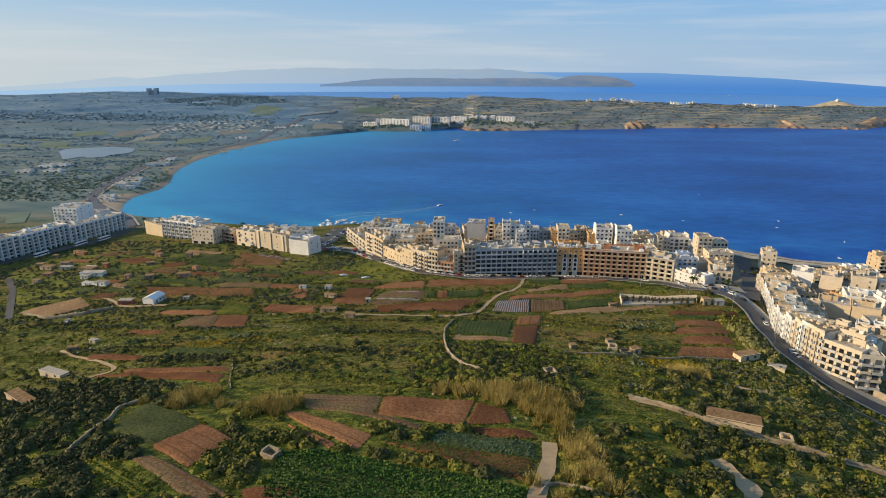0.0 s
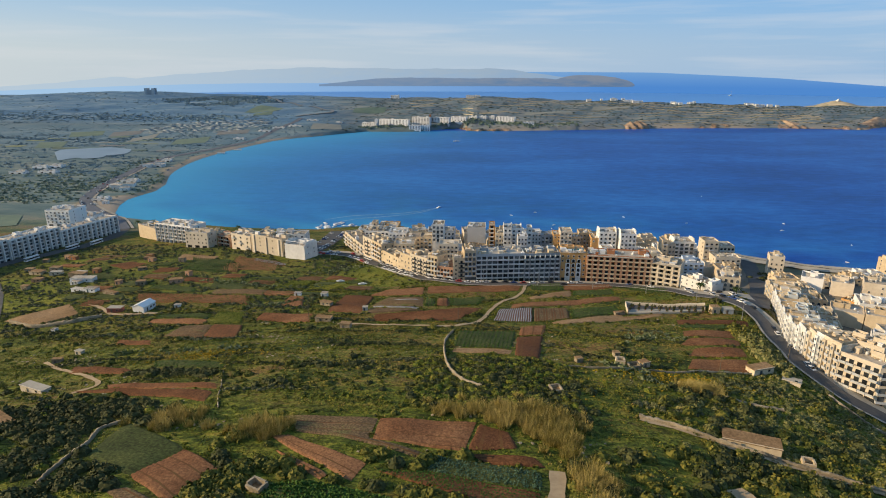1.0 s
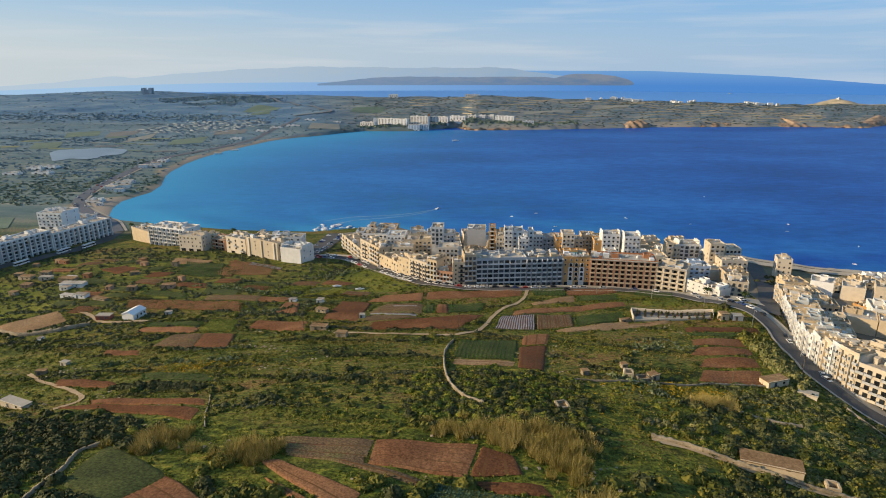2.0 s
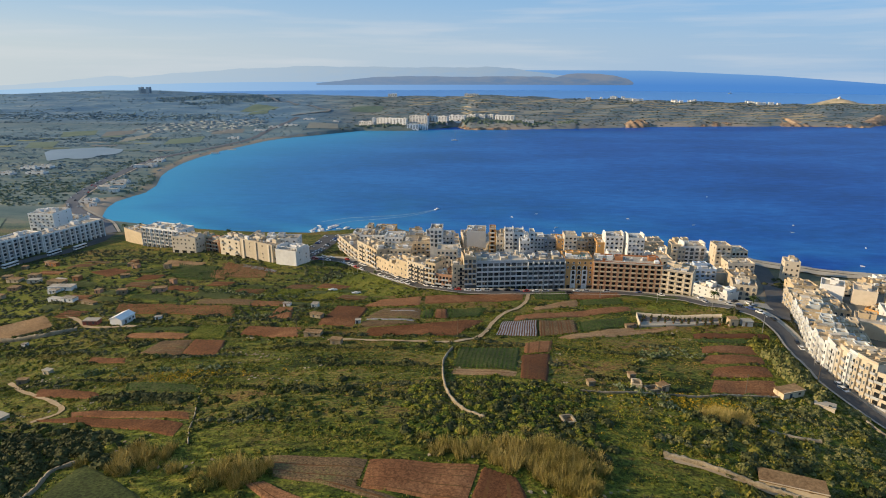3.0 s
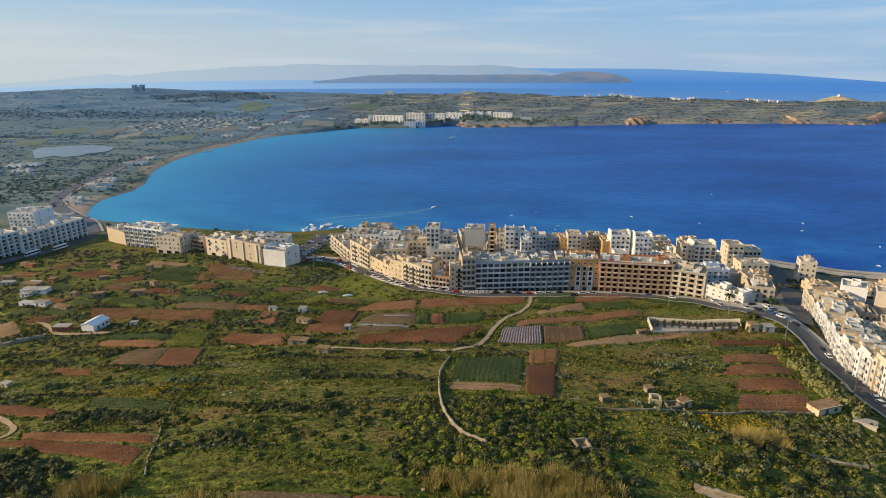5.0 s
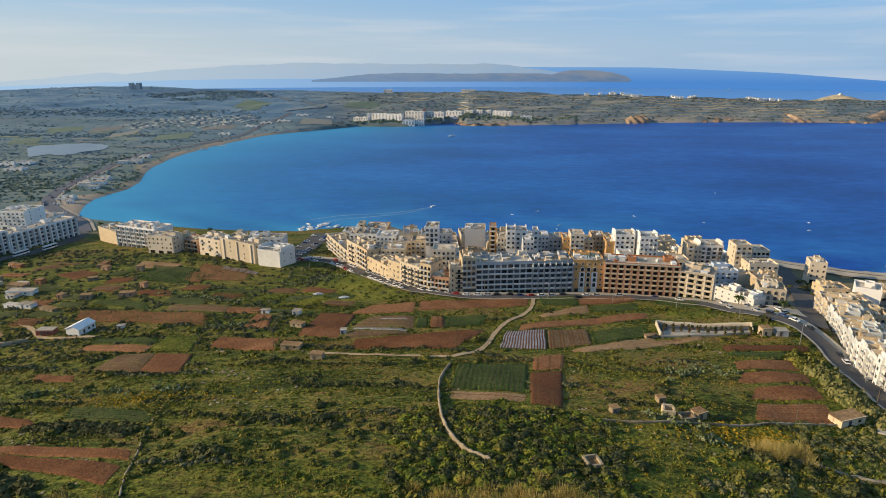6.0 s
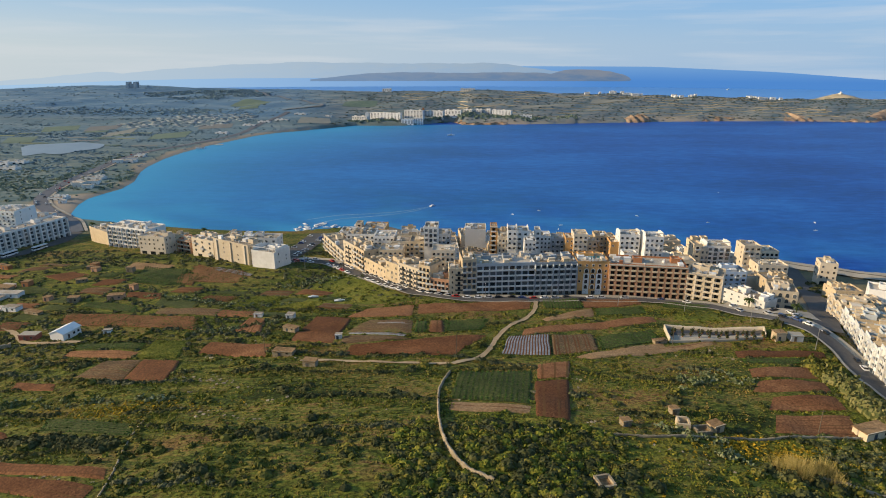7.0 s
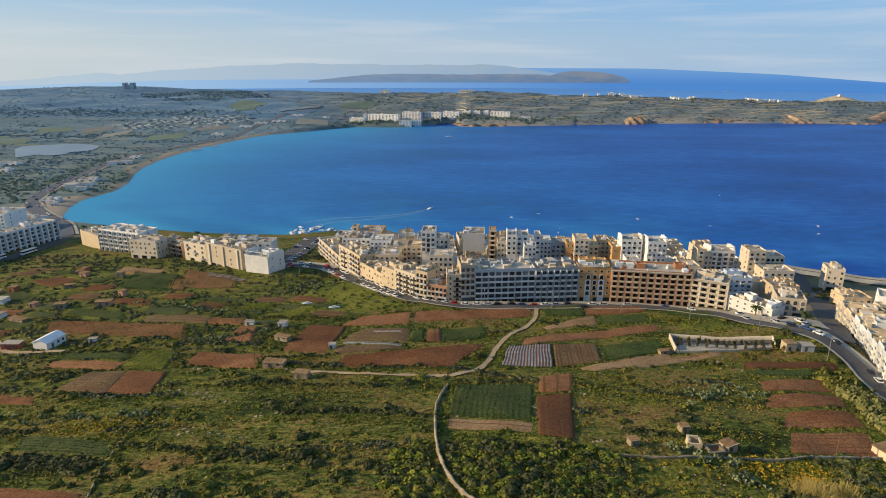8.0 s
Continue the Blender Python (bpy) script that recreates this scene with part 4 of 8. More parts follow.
field("soil", [(-77.8, 283.5), (-78.8, 295.0), (-61.0, 294.6), (-60.2, 281.2)])
field("soil", [(-61.8, 315.5), (-55.7, 331.0), (-32.9, 337.5), (-32.0, 316.7)])
field("soil", [(-29.4, 322.1), (-31.0, 337.5), (25.6, 352.8), (23.5, 335.3)])
field("leaf", [(-14.9, 294.9), (-16.4, 312.2), (3.7, 315.1), (0.0, 298.2)])
field("leaf", [(31.6, 359.4), (52.9, 366.8), (49.7, 338.9), (30.5, 334.8)])
field("soil", [(53.2, 366.7), (85.8, 371.4), (80.5, 349.4), (50.7, 340.8)])
field("dry", [(27.3, 316.8), (54.9, 341.7), (52.6, 324.7), (29.3, 314.1)])
field("leaf", [(55.7, 340.1), (79.7, 345.5), (78.6, 331.8), (53.6, 325.1)])
field("soil", [(18.4, 300.1), (79.3, 327.0), (78.7, 316.8), (16.5, 291.0)])
field("plastic", [(7.6, 269.2), (11.1, 290.2), (27.8, 292.3), (26.1, 269.4)])
field("stubble", [(28.6, 292.3), (46.4, 297.4), (44.9, 274.9), (26.9, 269.8)])
field("leaf", [(47.1, 293.7), (73.1, 305.0), (71.4, 289.8), (45.8, 275.3)])
field("dry", [(33.7, 267.5), (72.6, 289.0), (71.8, 278.7), (40.3, 265.2)])
field("leaf", [(-9.6, 223.4), (-7.9, 248.3), (17.4, 251.6), (14.2, 219.9)])
field("dry", [(-9.3, 221.4), (14.2, 218.9), (13.0, 212.9), (-9.3, 213.3)])
field("soil", [(18.3, 243.0), (19.6, 258.6), (32.1, 262.6), (29.2, 245.6)])
field("soil", [(17.1, 241.0), (28.7, 243.6), (24.0, 209.6), (14.8, 211.3)])
field("soil", [(86.2, 240.2), (92.4, 249.8), (115.5, 253.4), (112.6, 243.9)])
field("soil", [(91.4, 252.6), (94.2, 261.4), (119.0, 267.6), (116.0, 257.0)])
field("soil", [(85.2, 227.6), (91.2, 237.6), (111.6, 240.8), (109.5, 231.0)])
field("soil", [(80.3, 213.6), (86.0, 225.0), (108.5, 228.0), (105.0, 216.8)])
field("soil", [(97.5, 281.1), (132.7, 284.3), (131.1, 279.0), (95.8, 273.9)])
field("leaf", [(96.1, 272.0), (130.3, 277.6), (127.4, 272.0), (94.9, 266.3)])



field("soil", [(-108.7, 297.6), (-108.8, 318.4), (-99.3, 313.9), (-94.5, 294.7)])
field("grass", [(-169.7, 343.0), (-173.5, 359.2), (-147.9, 346.7), (-143.7, 331.5)])
field("leaf", [(-203.9, 383.0), (-218.8, 419.3), (-185.8, 411.4), (-174.5, 381.1)])
field("soil", [(-180.9, 405.2), (-182.5, 420.6), (-168.7, 411.3), (-163.9, 392.3)])
field("soil", [(-194.9, 358.7), (-198.4, 367.5), (-175.9, 363.7), (-171.6, 352.5)])
field("plastic", [(-168.8, 408.9), (-169.4, 415.5), (-140.5, 403.2), (-140.1, 398.3)])
field("dry", [(-228.0, 414.7), (-234.1, 431.9), (-199.2, 422.8), (-200.7, 410.8)])
field("soil", [(-277.0, 404.5), (-264.1, 413.3), (-245.2, 404.0), (-256.7, 393.5)])
field("leaf", [(-209.5, 386.3), (-214.2, 404.2), (-189.5, 403.0), (-182.9, 378.7)])
field("rows", [(-181.2, 384.2), (-185.1, 402.8), (-174.2, 402.6), (-166.2, 378.0)])

field("beds", [(-92.3, 108.0), (-89.9, 112.6), (-66.4, 96.1), (-67.6, 92.1)])
field("stubble", [(-81.1, 111.1), (-76.3, 112.5), (-47.8, 94.2), (-55.0, 91.6)])
field("soil", [(-47.0, 96.4), (-35.3, 97.6), (-28.4, 90.5), (-42.7, 89.2)])


# ---- garden plots on the lower terraces ----
plots = random.Random(17)
for row in range(9):
    for col in range(13):
        x, y = -345 + col * 22 + plots.uniform(-5, 5), 312 + row * 14 + plots.uniform(-3, 3) - (col - 6) * 1.5
        w, d, lean = plots.uniform(12, 22), plots.uniform(6, 11), plots.uniform(-0.25, 0.15)
        quad = [(x, y), (x + w, y + w * lean), (x + w + d * 0.2, y + d + w * lean), (x + d * 0.2, y + d)]
        p = np.array(quad + [(x + w / 2, y + d / 2)])
        edge = np.interp(x + w, [-400, -320, -180, -120, -60], [400, 455, 425, 400, 372])
        if plots.random() < 0.85 and y + d < edge - 8 and x > -0.8 * y and free(p[:, 0], p[:, 1]).all():
            field(plots.choice(("soil", "stubble", "leaf", "beds", "grass", "stubble", "rows", "grass", "crop", "lawn")), quad)


# ---- buildings ----
def body_mesh(key, w, d, h, mat, deck):
    """Walls with a parapet round a sunken roof deck; a little depth below the ground."""
    if key in MESHES:
        return MESHES[key]
    t, p = 0.25, 0.9
    ring = lambda x0, x1, y0, y1, z: [(x0, y0, z), (x1, y0, z), (x1, y1, z), (x0, y1, z)]
    v = ring(0, w, 0, d, -6) + ring(0, w, 0, d, h) + ring(t, w - t, t, d - t, h) + ring(t, w - t, t, d - t, h - p)
    f, m = [], []
    for k in range(3):
        for i in range(4):
            j = (i + 1) % 4
            f.append((4 * k + i, 4 * k + j, 4 * k + 4 + j, 4 * k + 4 + i))
            m.append(0)
    f.append((12, 13, 14, 15))
    m.append(1)
    me = bpy.data.meshes.new("walls")
    me.from_pydata(v, [], f)
    me.materials.append(mat)
    me.materials.append(deck)
    me.polygons.foreach_set("material_index", m)
    me.update()
    MESHES[key] = me
    return me


def window_mesh(w, h, frame_mat, glass):
    """A framed window that stands a little proud of the wall, with its pane set back in the frame."""
    key = ("window", round(w, 1), round(h, 1), frame_mat.name, glass.name)
    if key in MESHES:
        return MESHES[key]
    b = 0.1
    ring = lambda x, z0, z1, y: [(-x, y, z0), (x, y, z0), (x, y, z1), (-x, y, z1)]
    v = ring(w / 2, 0, h, 0) + ring(w / 2, 0, h, -0.09) + ring(w / 2 - b, b, h - b, -0.09) + ring(w / 2 - b, b, h - b, -0.02)
    f = [(4 * k + i, 4 * k + (i + 1) % 4, 4 * k + 4 + (i + 1) % 4, 4 * k + 4 + i) for k in range(3) for i in range(4)] + [(12, 13, 14, 15)]
    me = bpy.data.meshes.new("window")
    me.from_pydata(v, [], f)
    me.materials.append(frame_mat)
    me.materials.append(glass)
    me.polygons.foreach_set("material_index", [0] * 12 + [1])
    me.update()
    MESHES[key] = me
    return me


def balcony_mesh(w, d, solid, rail):
    k = ("balcony", round(w, 1), round(d, 1), solid.name, rail.name)
    return boxes_mesh(k, [(solid, [(-w / 2, w / 2, -d, 0, -0.18, 0)]),
                          (rail, [(-w / 2, w / 2, -d, -d + 0.08, 0, 0.95), (-w / 2, -w / 2 + 0.08, -d + 0.08, 0, 0, 0.95), (w / 2 - 0.08, w / 2, -d + 0.08, 0, 0, 0.95)])])


def railed_balcony(root, w, d, solid, rail, m, high=0.95):
    """A slab with its railing as a piece of its own."""
    slab = part("balcony", boxes_mesh(("slab_only", round(w, 1), round(d, 1), solid.name), [(solid, [(-w / 2, w / 2, -d, 0, -0.2, 0)])]), root, m)
    part("railing", boxes_mesh(("railing", round(w, 1), round(d, 1), rail.name, high), [(rail, [(-w / 2, w / 2, -d, -d + 0.06, 0.004, high), (-w / 2, -w / 2 + 0.06, -d + 0.06, 0, 0.004, high), (w / 2 - 0.06, w / 2, -d + 0.06, 0, 0.004, high)])]), slab)


def arch_mesh(w, h, mat, glass):
    """A window with a round head and a pale surround."""
    key = ("arched_window", round(w, 1), round(h, 1), mat.name)
    if key in MESHES:
        return MESHES[key]
    prof = lambda r, y: [(-r, y, 0), (r, y, 0)] + [(r * math.cos(a), y, h - w / 2 + r * math.sin(a)) for a in np.linspace(0, math.pi, 9)]
    v = prof(w / 2 + 0.3, -0.1) + prof(w / 2 + 0.3, 0.0) + prof(w / 2, -0.16)
    n = 11
    f = [tuple(range(n)), tuple(range(2 * n, 3 * n))] + [(i, n + i, n + (i + 1) % n, (i + 1) % n) for i in range(n)]
    me = bpy.data.meshes.new("arched_window")
    me.from_pydata(v, [], f)
    me.materials.append(mat)
    me.materials.append(glass)
    me.polygons.foreach_set("material_index", [0, 1] + [0] * n)
    me.update()
    MESHES[key] = me
    return me


TANK = lathe_mesh(("water_tank",), [(0.5, 0), (0.55, 0.1), (0.55, 1.0), (0.4, 1.25), (0.12, 1.3)], M["tank"], 10)
HEATER = boxes_mesh(("solar_heater",), [(M["metal"], [(-0.05, 0.05, 0, 1.6, 0, 0.08), (-0.9, 0.9, 1.4, 1.5, 0, 1.1)]), (M["tank"], [(-0.9, 0.9, 1.2, 1.7, 1.1, 1.6)])])
PANEL = boxes_mesh(("solar_panel",), [(M["solar"], [(-1.0, 1.0, -0.03, 0.03, 0, 1.7)]), (M["metal"], [(-1.05, 1.05, -0.06, -0.035, -0.05, 1.75)])])
DISH = lathe_mesh(("satellite_dish",), [(0.05, 0), (0.05, 0.9), (0.1, 0.95), (0.5, 1.15), (0.48, 1.18)], M["tank"], 10)
dice = random.Random(5)


def building(name, label, a, b, depth, top, storeys, bays, style, wall, sides=0):
    """A flat-roofed building whose front runs from a to b (left to right as seen from the front), with windows, balconies and roof clutter."""
    (ax, ay), (bx, by) = a, b
    w, turn = math.hypot(bx - ax, by - ay), math.atan2(by - ay, bx - ax)
    z0 = float(min(ground(ax, ay), ground(bx, by)))
    h = max(top - z0, 3.2)
    if "stepped roof" in label or "blank side" in label or "open top" in label or "open frame" in label:
        h -= 2.1
    storeys = max(1, round(h / 3.15))
    fl = (h - 0.9) / storeys
    root = thing(name, label, "hotel" if name == "hotel" else "house" if "house" in name else "building", at(ax, ay, z0, turn), group="buildings of the town")
    c, s = math.cos(turn), math.sin(turn)
    TAKEN.append(np.array([(ax, ay), (bx, by), (bx - s * depth, by + c * depth), (ax - s * depth, ay + c * depth)]))
    mat, deck = M[wall], M["roof"]
    trim = M["white"] if wall in ("grey", "white", "ochre") else M["cream"]
    part("wall", body_mesh(("walls", round(w, 1), round(depth, 1), round(h, 1), wall), w, depth, h, mat, deck), root)
    low = storeys - 4 if 392 < min(ay, by) < 530 and ax > -100 else 0  # floors hidden by the houses in front
    bw = w / bays
    glass = M["pale_glass"] if dice.random() < 0.4 and style != "loggia" else M["glass"]
    if style == "loggia":
        # piers and slabs in front of dark recesses
        deep = 1.2
        for k in range(storeys):
            part("slab", boxes_mesh(("slab", round(w, 1), wall), [(mat, [(0, w, -deep, 0, -0.25, 0.05)])]), root, at(0, 0, fl * (k + 1)))
            for i in range(bays):
                part("window", window_mesh(min(bw - 0.9, 1.9), fl - 0.8, M["shutter"], glass), root, at(bw * (i + 0.5), -0.01, fl * k + 0.15))
                if k:
                    part("balustrade", boxes_mesh(("balustrade", round(bw, 1), wall), [(M["limestone"] if wall == "terracotta" else trim, [(-bw / 2 + 0.25, bw / 2 - 0.55, -deep - 0.25, -deep - 0.1, 0.06, 1.0)])]), root, at(bw * (i + 0.5), 0, fl * k))
        for i in range(bays + 1):
            part("pier", boxes_mesh(("pier", round(fl * storeys, 1), wall), [(M["pink"] if wall == "terracotta" else mat, [(-0.42, 0.42, -deep - 0.12, -0.01, -3, fl * storeys)])]), root, at(min(max(bw * i, 0.26), w - 0.26), 0, 0))
        part("canopy", boxes_mesh(("canopy", round(w, 1), wall), [(M["roof"], [(-0.2, w + 0.2, -deep - 0.3, 0.3, 0.06, 0.5)])]), root, at(0, 0, fl * storeys))
    elif style == "bands":
        # long white balconies before a dark glazed front
        for k in range(storeys):
            for i in range(bays):
                part("glazing", window_mesh(bw * 0.8, fl * 0.72, M["grey"], M["pale_glass" if (i * 3 + k) % 4 else "glass"]), root, at(bw * (i + 0.5), -0.004, fl * k + 0.1))
            for n, (i, j) in enumerate(((0, 2), (2, 6), (6, bays))):
                span, x = bw * (j - i), bw * (i + j) / 2
                if 0 < k < storeys:
                    railed_balcony(root, span - 0.5, 1.6, M["white"], M["white"], at(x, 0, fl * k), 0.75)
    elif style == "frame":
        # balconies inside a projecting grid of fins and slabs
        for k in range(storeys):
            for i in range(bays):
                part("window", window_mesh(bw * 0.7, fl * 0.75, M["rail"], M["pale_glass"]), root, at(bw * (i + 0.5), -0.004, fl * k + 0.1))
                if k and not ("wing" in label and k % 2 == 0):
                    part("balcony", balcony_mesh(bw * 0.86, 1.5, trim, M["rail"] if (i + k) % 2 else trim), root, at(bw * (i + 0.5), 0, fl * k))
        fin = 0.5 if "wing" in label else 0.14
        for i in range(bays + 1):
            part("fin", boxes_mesh(("fin", round(fl * storeys, 1), wall, fin), [(mat, [(-fin, fin, -1.9, 0, 0, fl * storeys)])]), root, at(min(max(bw * i, 0.15), w - 0.15), 0, 0))
    elif style == "bay":
        # terraced fronts: tall projecting bays between recessed balconies under a stepped parapet
        bays = max(2, round(w / 3.4))
        bw = w / bays
        for i in range(bays):
            x = bw * (i + 0.5)
            if i % 2 == 0:
                part("bay", boxes_mesh(("bay", round(bw, 1), round(fl * storeys, 1), wall), [(M["white"] if wall == "pale" else mat, [(-bw * 0.36, bw * 0.36, -0.9, 0, 0, fl * storeys + 0.3)])]), root, at(x, 0, 0))
            for k in range(storeys):
                if i % 2 == 0:
                    part("window", window_mesh(min(bw * 0.42, 1.4), fl * 0.5, M["rail"], M["pale_glass"]), root, at(x, -0.904, fl * k + 0.8))
                else:
                    part("window", window_mesh(min(bw * 0.5, 1.5), fl * 0.68, trim, M["pale_glass"] if (i + k) % 4 else glass), root, at(x, -0.004, fl * k + 0.1))
                    if k:
                        part("balcony", balcony_mesh(bw * 0.9, 0.8, trim, M["rail"]), root, at(x, 0, fl * k))
            if i % 4 == 0:
                part("parapet", boxes_mesh(("parapet", round(bw, 1), wall), [(M["white"] if wall == "pale" else mat, [(-bw, bw, 0.02, 0.28, 0, 0.9)])]), root, at(min(max(x, bw + 0.1), w - bw - 0.1), 0, h))
    elif style != "blank":
        for k in range(max(low, 0), storeys):
            if k == 0 and bays > 2:
                for i in range(0, bays, 2):
                    part("shopfront", window_mesh(min(bw * 1.5, 4.0), fl * 0.72, M["shutter"], glass), root, at(bw * (i + 0.5) if i + 1 >= bays else bw * (i + 1), -0.004, 0.1))
                continue
            for i in range(bays):
                x = bw * (i + 0.5)
                if style == "arch" and 0 < i < bays - 1 and k < storeys - 1:
                    part("arched_window", arch_mesh(min(bw * 0.5, 1.7), fl * 0.72, M["white"], glass), root, at(x, -0.004, fl * k + 0.4))
                elif style == "strip" and i % 2 == 0:
                    if k == 1:
                        part("pilaster", boxes_mesh(("pilaster", round(h, 1)), [(M["cream"], [(-0.8, 0.8, -0.7, 0, -fl, h - fl - 0.6)])]), root, at(x, 0, fl))
                elif style == "arch_row":
                    part("arched_window", arch_mesh(min(bw * 0.55, 1.6), fl * 0.7, M["cream"], glass), root, at(x, -0.004, fl * k + 0.5))
                elif style == "mixed":
                    tall = i % 2 == 1
                    part("window", window_mesh(1.5 if tall else 1.0, fl * (0.7 if tall else 0.5), M["shutter"] if tall else trim, glass), root, at(x, -0.004, fl * k + (0.1 if tall else 0.95)))
                    if tall:
                        railed_balcony(root, bw * 1.1, 1.2, trim, M["iron"], at(x, 0, fl * k))
                elif style == "balcony":
                    part("window", window_mesh(min(bw * 0.62, 2.2), fl * 0.72, M["shutter"], glass), root, at(x, -0.004, fl * k + 0.1))
                    if not (wall == "white" and i % 2):
                        rail = M["white"] if wall in ("grey", "white") else M["rail"] if (i + k) % 3 else mat
                        part("balcony", balcony_mesh(bw * 0.94, 1.25, trim, rail), root, at(x, 0, fl * k))
                elif ay > 1500:
                    part("window", window_mesh(min(bw * 0.6, 4.2), fl * 0.5, trim, M["pale_glass"]), root, at(x, -0.004, fl * k + 0.7))
                elif sides == 2 and ay < 600 and wall != "ochre":
                    door = (i + k) % 3 == 0 and bw > 2
                    part("window", window_mesh(min(bw * 0.55, 1.9), fl * (0.7 if door else 0.5), trim, M["pale_glass"] if (i + k) % 2 else glass), root, at(x, -0.004, fl * k + (0.1 if door else 0.8)))
                    if door:
                        part("balcony", balcony_mesh(min(bw * 0.9, 3.0), 1.1, trim, M["rail"]), root, at(x, 0, fl * k))
                elif dice.random() < (0.72 if ay > 392 else 0.85):
                    part("window", window_mesh(min(bw * 0.44, 1.2), fl * 0.45, trim, M["pale_glass"] if (i + k) % 3 == 0 else glass), root, at(x, -0.004, fl * k + 0.85))
    if style == "arch":
        for i in (1, bays - 2):
            part("panel", boxes_mesh(("panel", round(bw, 1), round(fl * (storeys - 2), 1)), [(M["white"], [(-bw * 0.48, bw * 0.48, -0.05, 0, 0.2, fl * (storeys - 2))])]), root, at(bw * (i + 0.5), -0.002, 0), "white rendered panel round the arches")
        for i in range(4):
            part("sign_bar", boxes_mesh(("sign_bar",), [(M["white"], [(-0.55, 0.55, -0.25, 0, 0, 1.5)])]), root, at(w * (0.38 + 0.1 * i), -0.1, h + 0.05), "white sign bar on the roof edge")
        for i in range(3):
            part("screen", boxes_mesh(("screen",), [(M["teal"], [(-1.9, 1.9, -0.1, 0.1, 0, 1.6)])]), root, at(w * (0.2 + 0.3 * i), depth * 0.4, h - 0.9), "teal roof screen")
    if name == "terraced_house" or "terrace" in label:
        for i in range(3):
            part("roof_wall", boxes_mesh(("roof_wall", round(depth, 1), wall), [(M["limestone"], [(-0.12, 0.12, 0.4, depth - 0.4, 0, 1.7)])]), root, at(w * (0.25 + 0.25 * i), 0, h - 0.9), "tan stone wall between roof yards")
            part("roof_wall", boxes_mesh(("roof_shed", wall), [(M["limestone"], [(-0.9, 0.9, -1.2, 1.2, 0, 2.2)])]), root, at(w * (0.2 + 0.27 * i), depth * (0.3 + 0.22 * i), h - 0.9), "small stone shed on the roof")
    if name != "town_house" and ay < 600 and depth > 7 and w > 4 and "wing" not in label:
        for _ in range(int(min(7, 1 + w * depth / 60))):
            sw, sd, sh = dice.choice((1.6, 2.4, 3.4)), dice.choice((1.6, 2.6, 4.0)), dice.choice((0.9, 1.2) if sides == 2 else (1.1, 1.7, 2.3))
            if sw < w - 1.4 and sd < depth - 1.4:
                tone = dice.choice(("limestone", "roof", "limestone", "cream") if style == "bay" else ("white", "limestone", wall, "cream"))
                part("roof_shed", boxes_mesh(("roof_shed", sw, sd, sh, tone), [(M[tone], [(0, sw, 0, sd, 0, sh), (-0.12, sw + 0.12, -0.12, sd + 0.12, sh + 0.002, sh + 0.14)])]), root, at(dice.uniform(0.5, w - sw - 0.5), dice.uniform(0.5, depth - sd - 0.5), h - 0.9))
    if "stepped roof" in label or "blank side" in label or "open top" in label or "open frame" in label:
        # side walls that rise past the roof and carry an open frame
        for x0 in (0.0, w - 0.35):
            part("roof_frame", boxes_mesh(("roof_frame", round(depth, 1), wall), [(mat, [(0, 0.35, 0.0, depth * 0.8, 0, 1.4), (0, 0.35, 0.0, depth * 0.55, 1.4, 2.1)])]), root, at(x0, depth * 0.1, h))
        part("roof_beam", boxes_mesh(("roof_beam", round(w, 1), wall), [(mat, [(0.36, w - 0.36, 0, 0.3, 0, 0.35)])]), root, at(0, depth * 0.1, h + 1.6))
    # the side that the bay's middle sees
    mid = (ax + bx) / 2
    n = sides or 2
    if (style != "blank" or sides) and not (name == "town_house" and mid < 160):
        for k in range(max(low, 1 if storeys > 1 else 0), storeys):
            for i in range(n):
                if dice.random() < 0.2:
                    continue
                y = depth * (i + 0.6) / (n + 0.2)
                if mid < 0:
                    part("window", window_mesh(1.1, fl * 0.5, trim, glass), root, at(w + 0.004, y, fl * k + 0.85, radians(90)))
                else:
                    part("window", window_mesh(1.1, fl * 0.5, trim, glass), root, at(-0.004, y, fl * k + 0.85, radians(-90)))
    # roof rooms, tanks, panels
    tower = sides == 2 and 392 < ay < 530 and -120 < ax < 200
    if w > 5 and depth > 6:
        hw, hd = min(4.5, w * 0.35), min(4.5, depth * 0.4)
        x = dice.uniform(0.4, w - hw - 0.4)
        y = depth * dice.uniform(0.35, 0.55)
        if not tower:
            part("roof_room", body_mesh(("roof_room", round(hw, 1), round(hd, 1), wall), hw, hd, 2.7, mat, deck), root, at(x, y, h - 0.9))
        if w > 12 and not tower:
            part("roof_room", body_mesh(("roof_room", round(hw, 1), round(hd, 1), wall), hw, hd, 2.7, mat, deck), root, at((x + w * 0.5) % (w - hw), depth * 0.5, h - 0.9))
        for _ in range(2 if name == "town_house" else 1 if ay > 600 else int(1 + w / 5) if ay > 392 and depth < 15 else int(3 + w / (2.0 if style in ("bands", "frame", "arch", "loggia") else 3.2))):
            kind = dice.choice(("water_tank", "water_tank", "solar_heater", "solar_panel", "satellite_dish"))
            data = {"water_tank": TANK, "solar_heater": HEATER, "solar_panel": PANEL, "satellite_dish": DISH}[kind]
            m = at(dice.uniform(1.2, w - 1.2), dice.uniform(1.2, depth - 2.2), h - 0.88, dice.uniform(-0.3, 0.3))
            if kind == "solar_panel":
                m = m @ Matrix.Rotation(radians(-55), 4, "X")
            part(kind, data, root, m)
    return root


building("apartment_building", "cream five-storey corner block with balconies", (-114.1, 473.9), (-89.9, 432.4), 13, 22.1, 5, 6, "balcony", "cream", 0)
